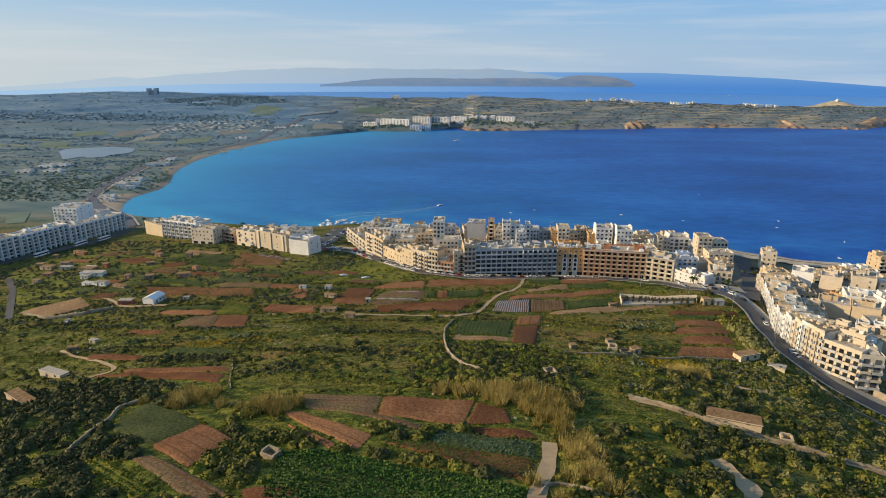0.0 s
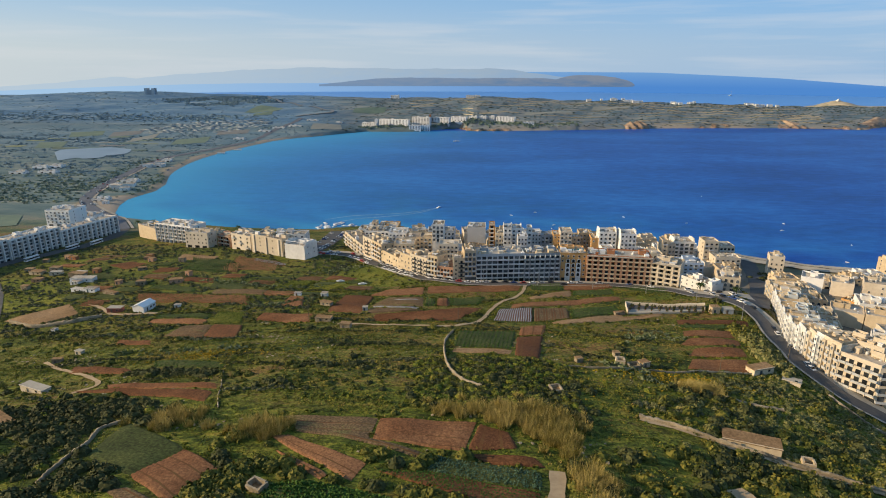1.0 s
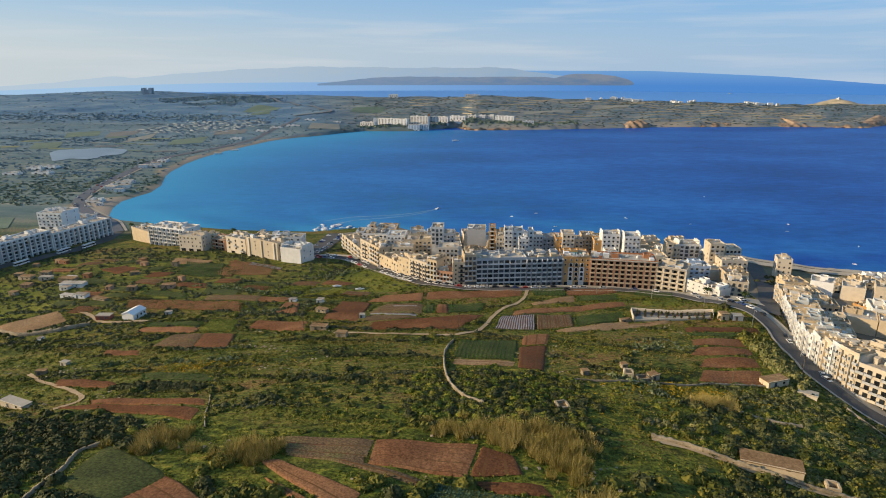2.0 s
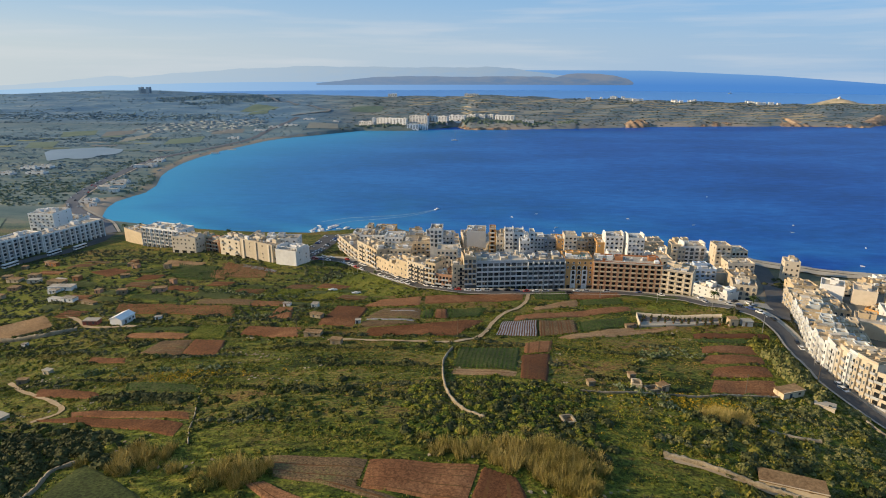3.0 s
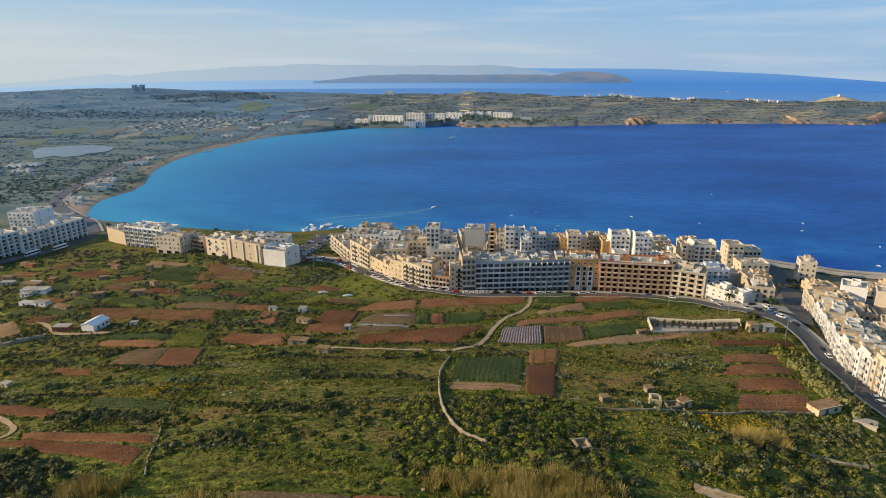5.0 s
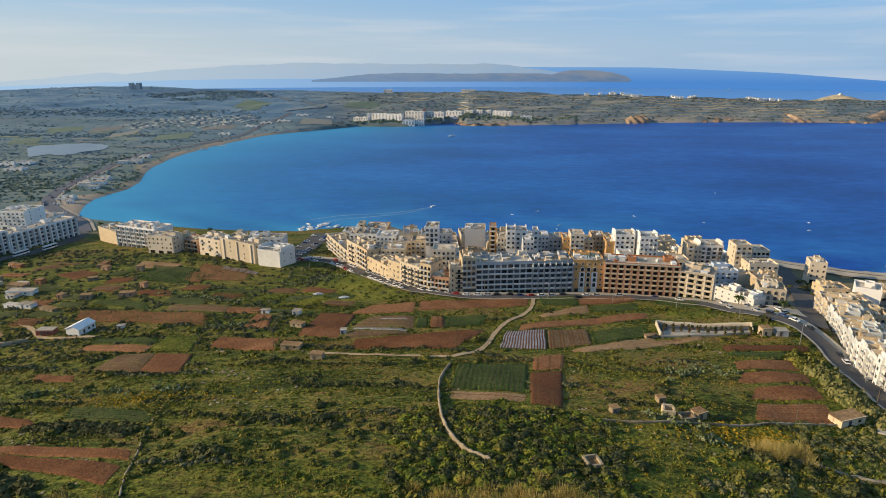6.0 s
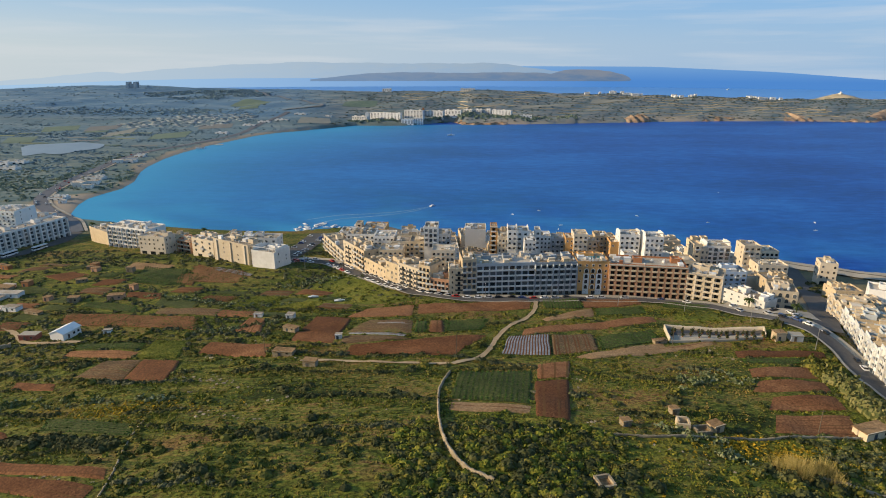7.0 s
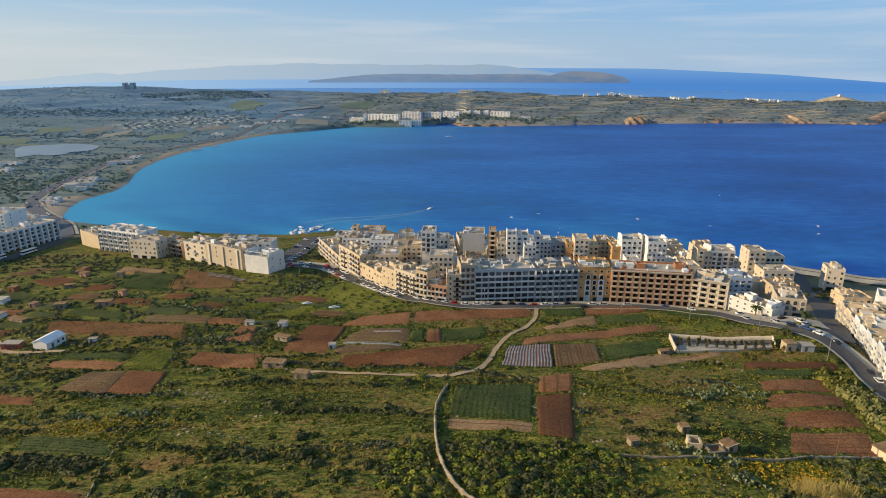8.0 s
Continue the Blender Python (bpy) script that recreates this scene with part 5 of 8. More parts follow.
building("apartment_building", "cream house with green balconies on the street", (-89.9, 432.4), (-80.5, 420.7), 12, 30.3, 4, 3, "mixed", "cream", 0)
building("apartment_building", "cream limestone apartment building beside the coast road", (-80.5, 420.7), (-71.4, 407.8), 12, 30.5, 4, 4, "balcony", "limestone", 0)
building("apartment_building", "long low limestone terrace on the street", (-71.4, 407.8), (-54.8, 387.1), 11, 27.0, 3, 8, "plain", "limestone", 0)
building("apartment_building", "cream limestone apartment building beside the coast road", (-54.8, 387.1), (-46.7, 379.4), 12, 31.8, 4, 3, "plain", "limestone", 0)
building("apartment_building", "cream apartment building with small windows", (-46.7, 379.4), (-33.8, 368.0), 12, 33.5, 4, 6, "mixed", "cream", 0)
building("apartment_building", "limestone house with an arched roof terrace", (-33.8, 368.0), (-27.4, 364.4), 12, 36.4, 4, 3, "balcony", "limestone", 0)
building("apartment_building", "low pinkish stone house with shopfronts", (-27.4, 364.4), (-17.0, 361.1), 11, 30.2, 2, 5, "balcony", "pink", 0)
building("apartment_building", "cream limestone apartment building beside the coast road", (-17.0, 361.1), (-10.0, 361.8), 12, 36.6, 4, 2, "mixed", "limestone", 0)
building("apartment_building", "tall limestone house beside the grey block", (-10.0, 361.8), (-2.6, 363.0), 14, 41.5, 5, 3, "balcony", "limestone", 0)
building("apartment_building", "grey modern block with long white balconies", (-2.6, 363.0), (28.4, 367.5), 16, 39.0, 6, 9, "bands", "grey", 0)
building("apartment_building", "older grey block with many glazed balconies", (28.4, 367.5), (51.1, 370.8), 16, 38.7, 6, 7, "frame", "grey", 0)
building("hotel", "ochre and white hotel with arched windows", (51.1, 370.8), (68.2, 371.2), 17, 39.0, 6, 5, "arch", "ochre", 0)
building("hotel", "terracotta hotel with rows of deep loggias", (68.2, 371.2), (107.7, 367.1), 16, 38.1, 6, 11, "loggia", "terracotta", 0)
building("apartment_building", "cream block with open loggia balconies", (107.7, 367.1), (123.1, 359.4), 15, 35.7, 5, 4, "loggia", "cream", 0)
building("apartment_building", "low white house with a flat roof", (123.1, 359.4), (135.9, 340.1), 10, 30.2, 2, 6, "plain", "white", 0)
building("apartment_building", "cream house with small arched windows", (141.5, 348.4), (153.5, 345.0), 13, 33.6, 2, 4, "arch_row", "cream", 0)
building("house", "lone cream tower house above the seafront", (203.0, 416.4), (212.0, 413.9), 11, 26.2, 4, 3, "plain", "cream", 3)
building("apartment_building", "ochre seafront hall with a low roof", (-92.0, 505.0), (-74.6, 505.0), 22, 18.0, 2, 3, "plain", "ochre", 2)
building("apartment_building", "slim limestone turret by the water", (-98.0, 510.0), (-93.3, 510.0), 8, 21.2, 4, 1, "plain", "limestone", 2)
building("apartment_building", "white house with a cluttered roof", (-104.0, 480.0), (-92.3, 480.0), 14, 22.6, 4, 4, "plain", "white", 2)
building("apartment_building", "white flat-roofed terrace behind the street", (-93.7, 458.0), (-74.1, 458.0), 16, 27.1, 3, 6, "plain", "white", 2)
building("apartment_building", "white flat-roofed house behind the street", (-71.1, 440.0), (-57.7, 440.0), 16, 30.9, 3, 5, "plain", "white", 2)
building("apartment_building", "cream house behind the street", (-57.2, 430.0), (-45.8, 430.0), 14, 30.7, 3, 4, "plain", "cream", 2)
building("apartment_building", "limestone house behind the street", (-45.7, 425.0), (-36.3, 425.0), 14, 32.3, 3, 3, "plain", "limestone", 2)
building("apartment_building", "tall slim white tower block", (-35.7, 420.0), (-27.3, 420.0), 13, 43.4, 6, 3, "balcony", "white", 2)
building("apartment_building", "grey house towards the sea", (-28.8, 440.0), (-20.4, 440.0), 14, 33.2, 4, 3, "plain", "grey", 2)
building("apartment_building", "cream house behind the street", (-29.7, 403.0), (-15.9, 403.0), 12, 33.6, 3, 5, "plain", "cream", 2)
building("apartment_building", "limestone house with roof rooms", (-63.2, 412.0), (-48.5, 412.0), 14, 30.3, 3, 5, "plain", "limestone", 2)
building("apartment_building", "broad white block with blank walls", (-11.5, 470.0), (3.3, 470.0), 18, 28.4, 4, 4, "blank", "white", 2)
building("apartment_building", "slim ochre tower with dark openings", (5.8, 440.0), (10.2, 440.0), 9, 39.3, 6, 1, "loggia", "ochre", 2)
building("apartment_building", "cream house between taller blocks", (10.7, 430.0), (17.5, 430.0), 12, 34.8, 4, 3, "plain", "cream", 2)
building("apartment_building", "white tower block with an open top", (16.3, 425.0), (22.2, 425.0), 12, 42.8, 6, 2, "plain", "white", 2)
building("apartment_building", "white tower block with an open top", (22.3, 428.0), (29.5, 428.0), 12, 41.7, 6, 2, "plain", "white", 2)
building("apartment_building", "white roof room with a wide window", (26.0, 412.0), (32.9, 412.0), 9, 37.8, 4, 3, "plain", "white", 2)
building("apartment_building", "slim pale tower by the sea", (34.1, 432.0), (37.5, 432.0), 9, 39.2, 6, 1, "plain", "white", 2)
building("apartment_building", "pale block in shade towards the sea", (38.3, 440.0), (45.2, 440.0), 12, 33.2, 5, 3, "plain", "white", 2)
building("apartment_building", "pale grey block towards the sea", (45.1, 438.0), (53.7, 438.0), 12, 32.0, 5, 3, "plain", "grey", 2)
building("apartment_building", "ochre block behind the hotel", (53.2, 430.0), (58.3, 430.0), 12, 34.8, 5, 2, "plain", "ochre", 2)
building("apartment_building", "cream tower block behind the hotel", (57.9, 428.0), (66.6, 428.0), 12, 38.0, 6, 3, "plain", "cream", 2)
building("apartment_building", "limestone block behind the hotel", (67.9, 434.0), (73.8, 434.0), 12, 32.2, 5, 2, "plain", "limestone", 2)
building("apartment_building", "limestone tower block towards the sea", (73.6, 440.0), (81.8, 440.0), 12, 33.9, 6, 3, "plain", "limestone", 2)
building("apartment_building", "ochre block behind the hotel", (80.2, 425.0), (86.4, 425.0), 12, 34.1, 5, 2, "plain", "ochre", 2)
building("apartment_building", "white tower block with a stepped roof", (85.3, 424.0), (97.6, 424.0), 12, 41.4, 6, 4, "plain", "white", 2)
building("apartment_building", "narrow cream block between white towers", (98.9, 428.0), (102.7, 428.0), 10, 35.4, 5, 1, "plain", "cream", 2)
building("apartment_building", "white tower block with blank side", (99.2, 418.0), (110.1, 418.0), 13, 41.9, 6, 4, "plain", "white", 2)
building("apartment_building", "low white rooms behind the hotel", (83.9, 405.0), (91.8, 405.0), 9, 32.9, 3, 3, "plain", "white", 2)
building("apartment_building", "slim limestone tower behind the hotel", (129.1, 420.0), (133.5, 420.0), 9, 35.2, 5, 1, "plain", "limestone", 2)
building("apartment_building", "cream house behind the loggia block", (135.0, 424.0), (139.9, 424.0), 10, 31.2, 4, 2, "plain", "cream", 2)
building("apartment_building", "white tower block with an open frame top", (140.3, 428.0), (154.6, 428.0), 14, 34.0, 6, 4, "balcony", "white", 2)
building("apartment_building", "pale blue-white house with a flat roof", (130.3, 385.0), (146.6, 385.0), 12, 29.8, 3, 5, "plain", "shaded_white", 2)
building("apartment_building", "cream tower block above the seafront", (156.2, 414.0), (166.0, 414.0), 12, 36.6, 6, 3, "plain", "cream", 2)
building("apartment_building", "cream block stepping down to the road", (169.2, 420.0), (179.6, 420.0), 13, 31.6, 5, 4, "balcony", "cream", 2)
building("apartment_building", "cream block stepping down to the road", (160.2, 402.0), (177.1, 402.0), 12, 28.5, 4, 5, "plain", "cream", 2)
building("apartment_building", "limestone block stepping down to the road", (154.0, 378.0), (167.8, 378.0), 12, 28.3, 3, 5, "plain", "limestone", 2)
building("apartment_building", "limestone house with a roof canopy", (114.4, 400.0), (124.1, 400.0), 12, 30.9, 4, 3, "plain", "limestone", 2)
building("terraced_house", "pale terraced house with bay windows on the road", (170.5, 349), (164.5, 327), 15, 32.3, 4, 3, "bay", "cream", 0)
building("terraced_house", "pale terraced house with bay windows on the road", (164.5, 327), (158.5, 309.4), 15, 33.6, 4, 3, "bay", "pale", 0)
building("terraced_house", "pale terraced house with bay windows on the road", (158.5, 309.4), (153, 293.7), 15, 34.8, 4, 3, "bay", "pale", 0)
building("terraced_house", "pale terraced house with bay windows on the road", (153, 293.7), (146, 274), 15, 37.0, 4, 3, "bay", "pale", 0)
building("terraced_house", "pale terraced house with bay windows on the road", (146, 274), (141, 255.5), 15, 40.5, 4, 3, "bay", "pale", 0)
building("terraced_house", "pale terraced house with bay windows on the road", (141, 255.5), (139.1, 243.8), 15, 44.5, 4, 3, "bay", "pale", 0)
building("terraced_house", "pale terraced house with bay windows on the road", (139.1, 243.8), (138.6, 237.4), 15, 47, 4, 3, "bay", "cream", 0)
building("terraced_house", "pale terraced house with bay windows on the road", (138.6, 237.4), (139.2, 233.3), 15, 48, 4, 3, "bay", "pale", 0)
building("terraced_house", "pale terraced house with bay windows on the road", (139.2, 233.3), (140.1, 228.9), 15, 48.3, 4, 3, "bay", "cream", 0)
building("terraced_house", "pale terraced house with bay windows on the road", (140.1, 228.9), (141.5, 225.2), 15, 48.3, 4, 3, "bay", "cream", 0)
building("apartment_building", "large cream corner block with deep balconies", (141.7, 225.4), (150.0, 213.9), 17, 46.0, 5, 5, "balcony", "cream", 4)
building("apartment_building", "cream corner block with wide end balconies", (150.0, 213.9), (158.0, 212.5), 10, 45.0, 5, 2, "balcony", "cream", 2)
building("apartment_building", "cream set-back top floor above the corner", (146.5, 232.4), (155.0, 221.6), 8, 49.4, 5, 4, "plain", "cream", 2)
stone_wall("high limestone retaining wall beside the coast road", [(156.0, 211.8), (161.0, 208.6), (168.0, 204.0), (176.0, 199.5)], 3.2, 0.6, M["limestone"], "retaining_wall", 0.05)
building("apartment_building", "limestone house with a roof yard", (187.5, 372.0), (201.6, 372.0), 12, 24.9, 3, 4, "plain", "limestone", 2)
building("apartment_building", "cream house with cluttered roof terraces", (185.6, 345), (197.1, 345), 12, 27.6, 3, 4, "plain", "cream", 2)
building("apartment_building", "limestone house with cluttered roof terraces", (180.6, 325), (191.3, 322), 12, 29.6, 3, 4, "plain", "limestone", 2)
building("apartment_building", "cream house with cluttered roof terraces", (172.8, 300), (182.5, 297), 12, 30.9, 3, 4, "plain", "cream", 2)
building("apartment_building", "limestone house with roof rooms", (169.2, 282), (175.3, 280), 10, 32.0, 3, 3, "plain", "limestone", 2)
building("apartment_building", "cream terraced houses on the back street", (216.2, 372), (231.1, 370), 14, 23.6, 3, 5, "plain", "cream", 2)
building("apartment_building", "limestone block on the back street", (235.7, 378), (249.8, 378), 14, 23.6, 3, 4, "plain", "limestone", 2)
building("apartment_building", "white block with dark balconies", (246.2, 385), (264.8, 385), 14, 23.1, 4, 6, "balcony", "white", 2)
building("apartment_building", "cream block with deep balconies", (273.6, 400), (291.3, 400), 14, 28.5, 5, 5, "balcony", "limestone", 2)
building("apartment_building", "yellow and cream terraced house", (205.8, 335), (211.6, 325), 14, 26.5, 3, 5, "plain", "ochre", 2)
building("apartment_building", "large white block with small windows", (205.4, 318), (221.4, 312), 16, 30.6, 4, 6, "plain", "white", 2)
building("apartment_building", "cream block on the back street", (239.4, 345), (258.6, 345), 16, 29.1, 4, 5, "plain", "cream", 2)
building("apartment_building", "cream block behind the corner building", (193.8, 275), (212.4, 272), 14, 31.3, 4, 6, "plain", "cream", 2)
building("apartment_building", "white block on the hillside", (220.6, 310), (243.8, 310), 14, 31.5, 4, 6, "plain", "white", 2)
building("apartment_building", "plain limestone block with blank walls", (-313.2, 505.7), (-285.9, 487.3), 16, 16.2, 4, 3, "blank", "limestone", 3)
building("hotel", "white hotel with deep framed balconies", (-284.9, 487.3), (-248.1, 475.8), 18, 22.4, 5, 8, "frame", "white", 3)
building("apartment_building", "cream block with small windows", (-244.4, 458.4), (-223.5, 454.9), 12, 23.0, 4, 6, "plain", "cream", 3)
building("apartment_building", "limestone block behind the hotel", (-242.4, 500), (-233.9, 500), 10, 11.5, 3, 2, "plain", "limestone", 2)
building("apartment_building", "pinkish block with open balconies", (-218.5, 464.5), (-206.2, 459.0), 10, 19.4, 3, 2, "loggia", "pink", 0)
building("apartment_building", "cream block with a flat roof", (-203.0, 453.8), (-183.2, 444.2), 15, 24.1, 4, 3, "plain", "cream", 2)
building("apartment_building", "cream block with tall yellow pilasters", (-179.6, 437.4), (-149.5, 421.2), 13, 28.6, 4, 5, "strip", "cream", 3)
building("apartment_building", "large white block with blank sides", (-146.7, 419.5), (-129.9, 413.6), 16, 28.5, 4, 3, "blank", "white", 2)
building("apartment_building", "cream roof storey with tanks", (-179.0, 455), (-170.4, 455), 9, 25.7, 4, 2, "plain", "cream", 2)
building("apartment_building", "white flat-roofed block behind", (-166.6, 452), (-141.0, 452), 12, 24.8, 4, 5, "plain", "white", 2)
building("hotel", "square white block above the hotel", (-432.6, 545), (-407.6, 545), 26, 17.4, 5, 6, "plain", "white", 2)
building("hotel", "low white annexe with a cluttered roof", (-431.2, 570), (-403.3, 570), 20, 5.7, 3, 5, "plain", "white", 2)
# the long hotel beside the road to the beach: three stepped wings
for n, (a, b, top) in enumerate((((-392.0, 352.0), (-372.5, 426.0), 23.0), ((-372.0, 427.0), (-361.0, 468.0), 22.0), ((-360.5, 469.0), (-346.0, 525.0), 18.5))):
    building("hotel", "long white hotel wing with rows of balconies in shade", a, b, 15, top, 5, (15, 9, 12)[n], "frame", "white", 2)


def keep(x, y):
    """The square fort with four corner turrets on the ridge."""
    z = float(ground(x, y))
    root = thing("fort", "square grey stone fort with four corner turrets", "fort", at(x, y, z, 0.2))
    # grey walls: distance haze put into the colour of the stone
    part("wall", body_mesh(("walls", "fort"), 26, 26, 15, M["grey"], M["roof"]), root, at(-13, -13, 0))
    for i in (-1, 1):
        for j in (-1, 1):
            part("turret", body_mesh(("turret", "fort"), 8, 8, 21, M["grey"], M["roof"]), root, at(i * 11.5 - 4, j * 11.5 - 4, 0))
    return root


keep(-1143, 2004)


# the white resort across the bay and the buildings by the beach
building("hotel", "white resort hotel wing across the bay", (-324.3, 1560.1), (-285.2, 1549.9), 14, 19.4, 3, 6, "plain", "white", 2)
building("hotel", "white resort hotel wing across the bay", (-290.4, 1560), (-281.4, 1560), 14, 28.0, 4, 1, "blank", "white", 2)
building("hotel", "white resort hotel wing across the bay", (-282.6, 1585.4), (-202.5, 1564.6), 14, 26.9, 4, 9, "plain", "white", 2)
building("hotel", "white resort hotel wing across the bay", (-195.5, 1586.3), (-147.4, 1573.7), 14, 33.1, 4, 6, "plain", "white", 2)
building("hotel", "white seaside pavilion with terraces", (-196.1, 1535), (-166.7, 1535), 14, 14.9, 2, 4, "plain", "white", 2)
building("hotel", "white seaside pavilion with terraces", (-175.2, 1545), (-144.2, 1545), 14, 15.6, 3, 5, "plain", "white", 2)
building("hotel", "white resort hotel wing across the bay", (-148.5, 1631.4), (-99.3, 1618.6), 14, 28.9, 4, 6, "plain", "white", 2)
building("hotel", "white resort hotel wing across the bay", (-95.6, 1645.4), (-53.8, 1634.6), 14, 29.8, 4, 5, "plain", "white", 2)
building("hotel", "white resort hotel wing across the bay", (-46.4, 1652.8), (-24.7, 1647.2), 14, 30.9, 4, 3, "plain", "white", 2)
building("hotel", "white resort hotel wing across the bay", (-20.1, 1657.6), (0.1, 1652.4), 14, 30.7, 4, 3, "plain", "white", 2)
building("hotel", "white resort hotel wing across the bay", (3.2, 1662.4), (21.8, 1657.6), 14, 30.6, 4, 3, "plain", "white", 2)
building("hotel", "white resort hotel wing across the bay", (27.7, 1646.4), (76.7, 1633.6), 14, 30.6, 4, 6, "plain", "white", 2)
building("hotel", "slim terracotta stair tower of the resort", (-152.9, 1622), (-148.3, 1622), 14, 36.3, 5, 1, "blank", "terracotta", 2)
building("hotel", "low white seaside house", (99.4, 1625), (129.7, 1625), 14, 18.5, 2, 4, "plain", "white", 2)
building("hotel", "white house on the ridge", (-329.9, 2080), (-300.3, 2080), 14, 68.4, 3, 4, "plain", "white", 2)
building("hotel", "white house on the ridge", (-70.0, 2085), (-21.4, 2085), 14, 69.4, 3, 6, "plain", "white", 2)
building("house", "low white building behind the beach", (-491.5, 1470), (-459.6, 1470), 12, 6.9, 2, 4, "plain", "white", 2)
building("house", "low white building behind the beach", (-521.7, 1440), (-493.1, 1440), 12, 5.4, 2, 4, "plain", "white", 2)
building("house", "low white building behind the beach", (-471.7, 1560), (-441.1, 1560), 12, 10.5, 2, 4, "plain", "white", 2)
building("house", "low white building behind the beach", (-542.6, 1400), (-514.7, 1400), 12, 2.4, 2, 4, "plain", "white", 2)
building("house", "low white building behind the beach", (-496.0, 770), (-474.0, 770), 12, 1.9, 2, 4, "plain", "white", 2)
building("house", "low white building behind the beach", (-490.0, 735), (-474.4, 735), 12, 2.3, 2, 4, "plain", "white", 2)
building("house", "low white building behind the beach", (-534.1, 905), (-512.5, 905), 12, 4.3, 2, 4, "plain", "white", 2)
building("house", "low white building behind the beach", (-542.3, 960), (-527.4, 960), 12, 5.4, 2, 4, "plain", "white", 2)
building("house", "low white building behind the beach", (-460.3, 655), (-442.7, 655), 12, 2.9, 2, 4, "plain", "white", 2)
building("house", "low white building behind the beach", (-559.1, 1290), (-533.1, 1290), 12, 2.2, 2, 4, "plain", "white", 2)
building("house", "low white building behind the beach", (-701.1, 870), (-677.7, 870), 12, -2.2, 2, 4, "plain", "white", 2)
building("house", "low white building behind the beach", (-680.3, 880), (-661.5, 880), 12, -0.9, 2, 4, "plain", "white", 2)
building("house", "low white building behind the beach", (-661.5, 830), (-634.8, 830), 12, -2.8, 2, 4, "plain", "white", 2)
building("house", "low white building behind the beach", (-698.6, 820), (-676.4, 820), 12, -5.0, 2, 4, "plain", "white", 2)
building("house", "low white building behind the beach", (-395.4, 1560), (-377.1, 1560), 12, 11.1, 2, 4, "plain", "white", 2)


# ---- the close-packed houses behind the named ones ----
lots = random.Random(21)


def filler(x0, x1, y0, y1, gap, high, turn, label, walls=("cream", "limestone", "white", "limestone")):
    """Fills what is left of a quarter with plain flat-roofed houses on a grid of lots."""
    c, s = math.cos(turn), math.sin(turn)
    cx, cy = (x0 + x1) / 2, (y0 + y1) / 2
    reach = int(max(x1 - x0, y1 - y0) / gap)
    for i in range(-reach, reach + 1):
        for j in range(-reach, reach + 1):
            x, y = cx + (i * c - j * s) * gap, cy + (i * s + j * c) * gap
            w, d = gap * lots.uniform(0.72, 0.98), gap * lots.uniform(0.7, 0.95)
            pts = np.array([(x + (u * c - v * s), y + (u * s + v * c)) for u in (0, w / 2, w) for v in (0, d / 2, d)])
            if not (x0 < x < x1 and y0 < y < y1) or not free(pts[:, 0], pts[:, 1]).all():
                continue
            if (np.interp(pts[:, 0], *SHORE_NEAR) - pts[:, 1]).min() < 16:
                continue
            g = float(ground(x, y))
            top = g + lots.choice(high)
            if 92 < x < 190 and 388 < y:
                # low yards between the towers, open to the sea
                top = min(top, 27.5)
                if top - g < 3.4:
                    continue
            building("town_house", label, (x, y), (x + w * c, y + w * s), d, top, 3, 2, lots.choice(("plain", "blank")), lots.choice(walls), 1)


filler(-95, 195, 384, 530, 15, (4.5, 6, 7.5, 9), 0.12, "small flat-roofed house packed among others")
filler(165, 330, 215, 372, 15.5, (7.5, 9, 10.5), -0.5, "flat-roofed house on the back streets", ("limestone", "cream", "white", "limestone"))


# ---- the valley behind the beach ----
def far_plot(kind, corners):
    """A distant plot of one colour with haze painted in, laid on the ground."""
    a, b, c, d = (np.array(p) for p in corners)
    v, u = np.meshgrid(np.linspace(0, 1, 12), np.linspace(0, 1, 12), indexing="ij")
    p = (a + (b - a) * u[..., None]) * (1 - v)[..., None] + (d + (c - d) * u[..., None]) * v[..., None]
    z = ground(p[..., 0], p[..., 1]) + 0.45
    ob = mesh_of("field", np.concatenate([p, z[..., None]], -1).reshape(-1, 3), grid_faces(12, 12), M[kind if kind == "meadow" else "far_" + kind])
    TAKEN.append(np.array([a, b, c, d]))
    return tagged(ob, {"leaf": "far green field in the valley", "dry": "far pale dry field", "soil": "far brown ploughed field", "meadow": "far yellow-green field in the valley"}[kind], "field", group="fields of the valley", kind="structure")


far_plot("leaf", [(-642.9, 1177.5), (-678.1, 1268.2), (-627.6, 1331.9), (-590.7, 1224.7)])
far_plot("dry", [(-756.4, 1208.8), (-787.5, 1281.8), (-771.5, 1372.9), (-744.0, 1298.3)])
far_plot("soil", [(-861.5, 1310.9), (-887.1, 1373.5), (-825.8, 1402.1), (-810.3, 1350.3)])
far_plot("leaf", [(-634.6, 1606.3), (-645.3, 1656.4), (-604.4, 1689.0), (-592.4, 1635.4)])
far_plot("leaf", [(-687.6, 1680.7), (-683.6, 1782.1), (-597.8, 1759.7), (-591.3, 1689.4)])
far_plot("dry", [(-430.9, 1446.2), (-440.9, 1517.3), (-375.1, 1538.8), (-359.9, 1485.7)])
far_plot("leaf", [(-480.4, 537.4), (-516.3, 584.5), (-491.8, 586.2), (-466.4, 546.1)])
far_plot("soil", [(-626.9, 1354.4), (-642.5, 1405.0), (-572.6, 1424.3), (-560.6, 1379.0)])
far_plot("leaf", [(-942.8, 1291.2), (-989.1, 1366.9), (-918.3, 1389.1), (-889.6, 1333.3)])
far_plot("leaf", [(-877.5, 1100.9), (-935.9, 1193.1), (-890.5, 1217.4), (-835.5, 1123.1)])
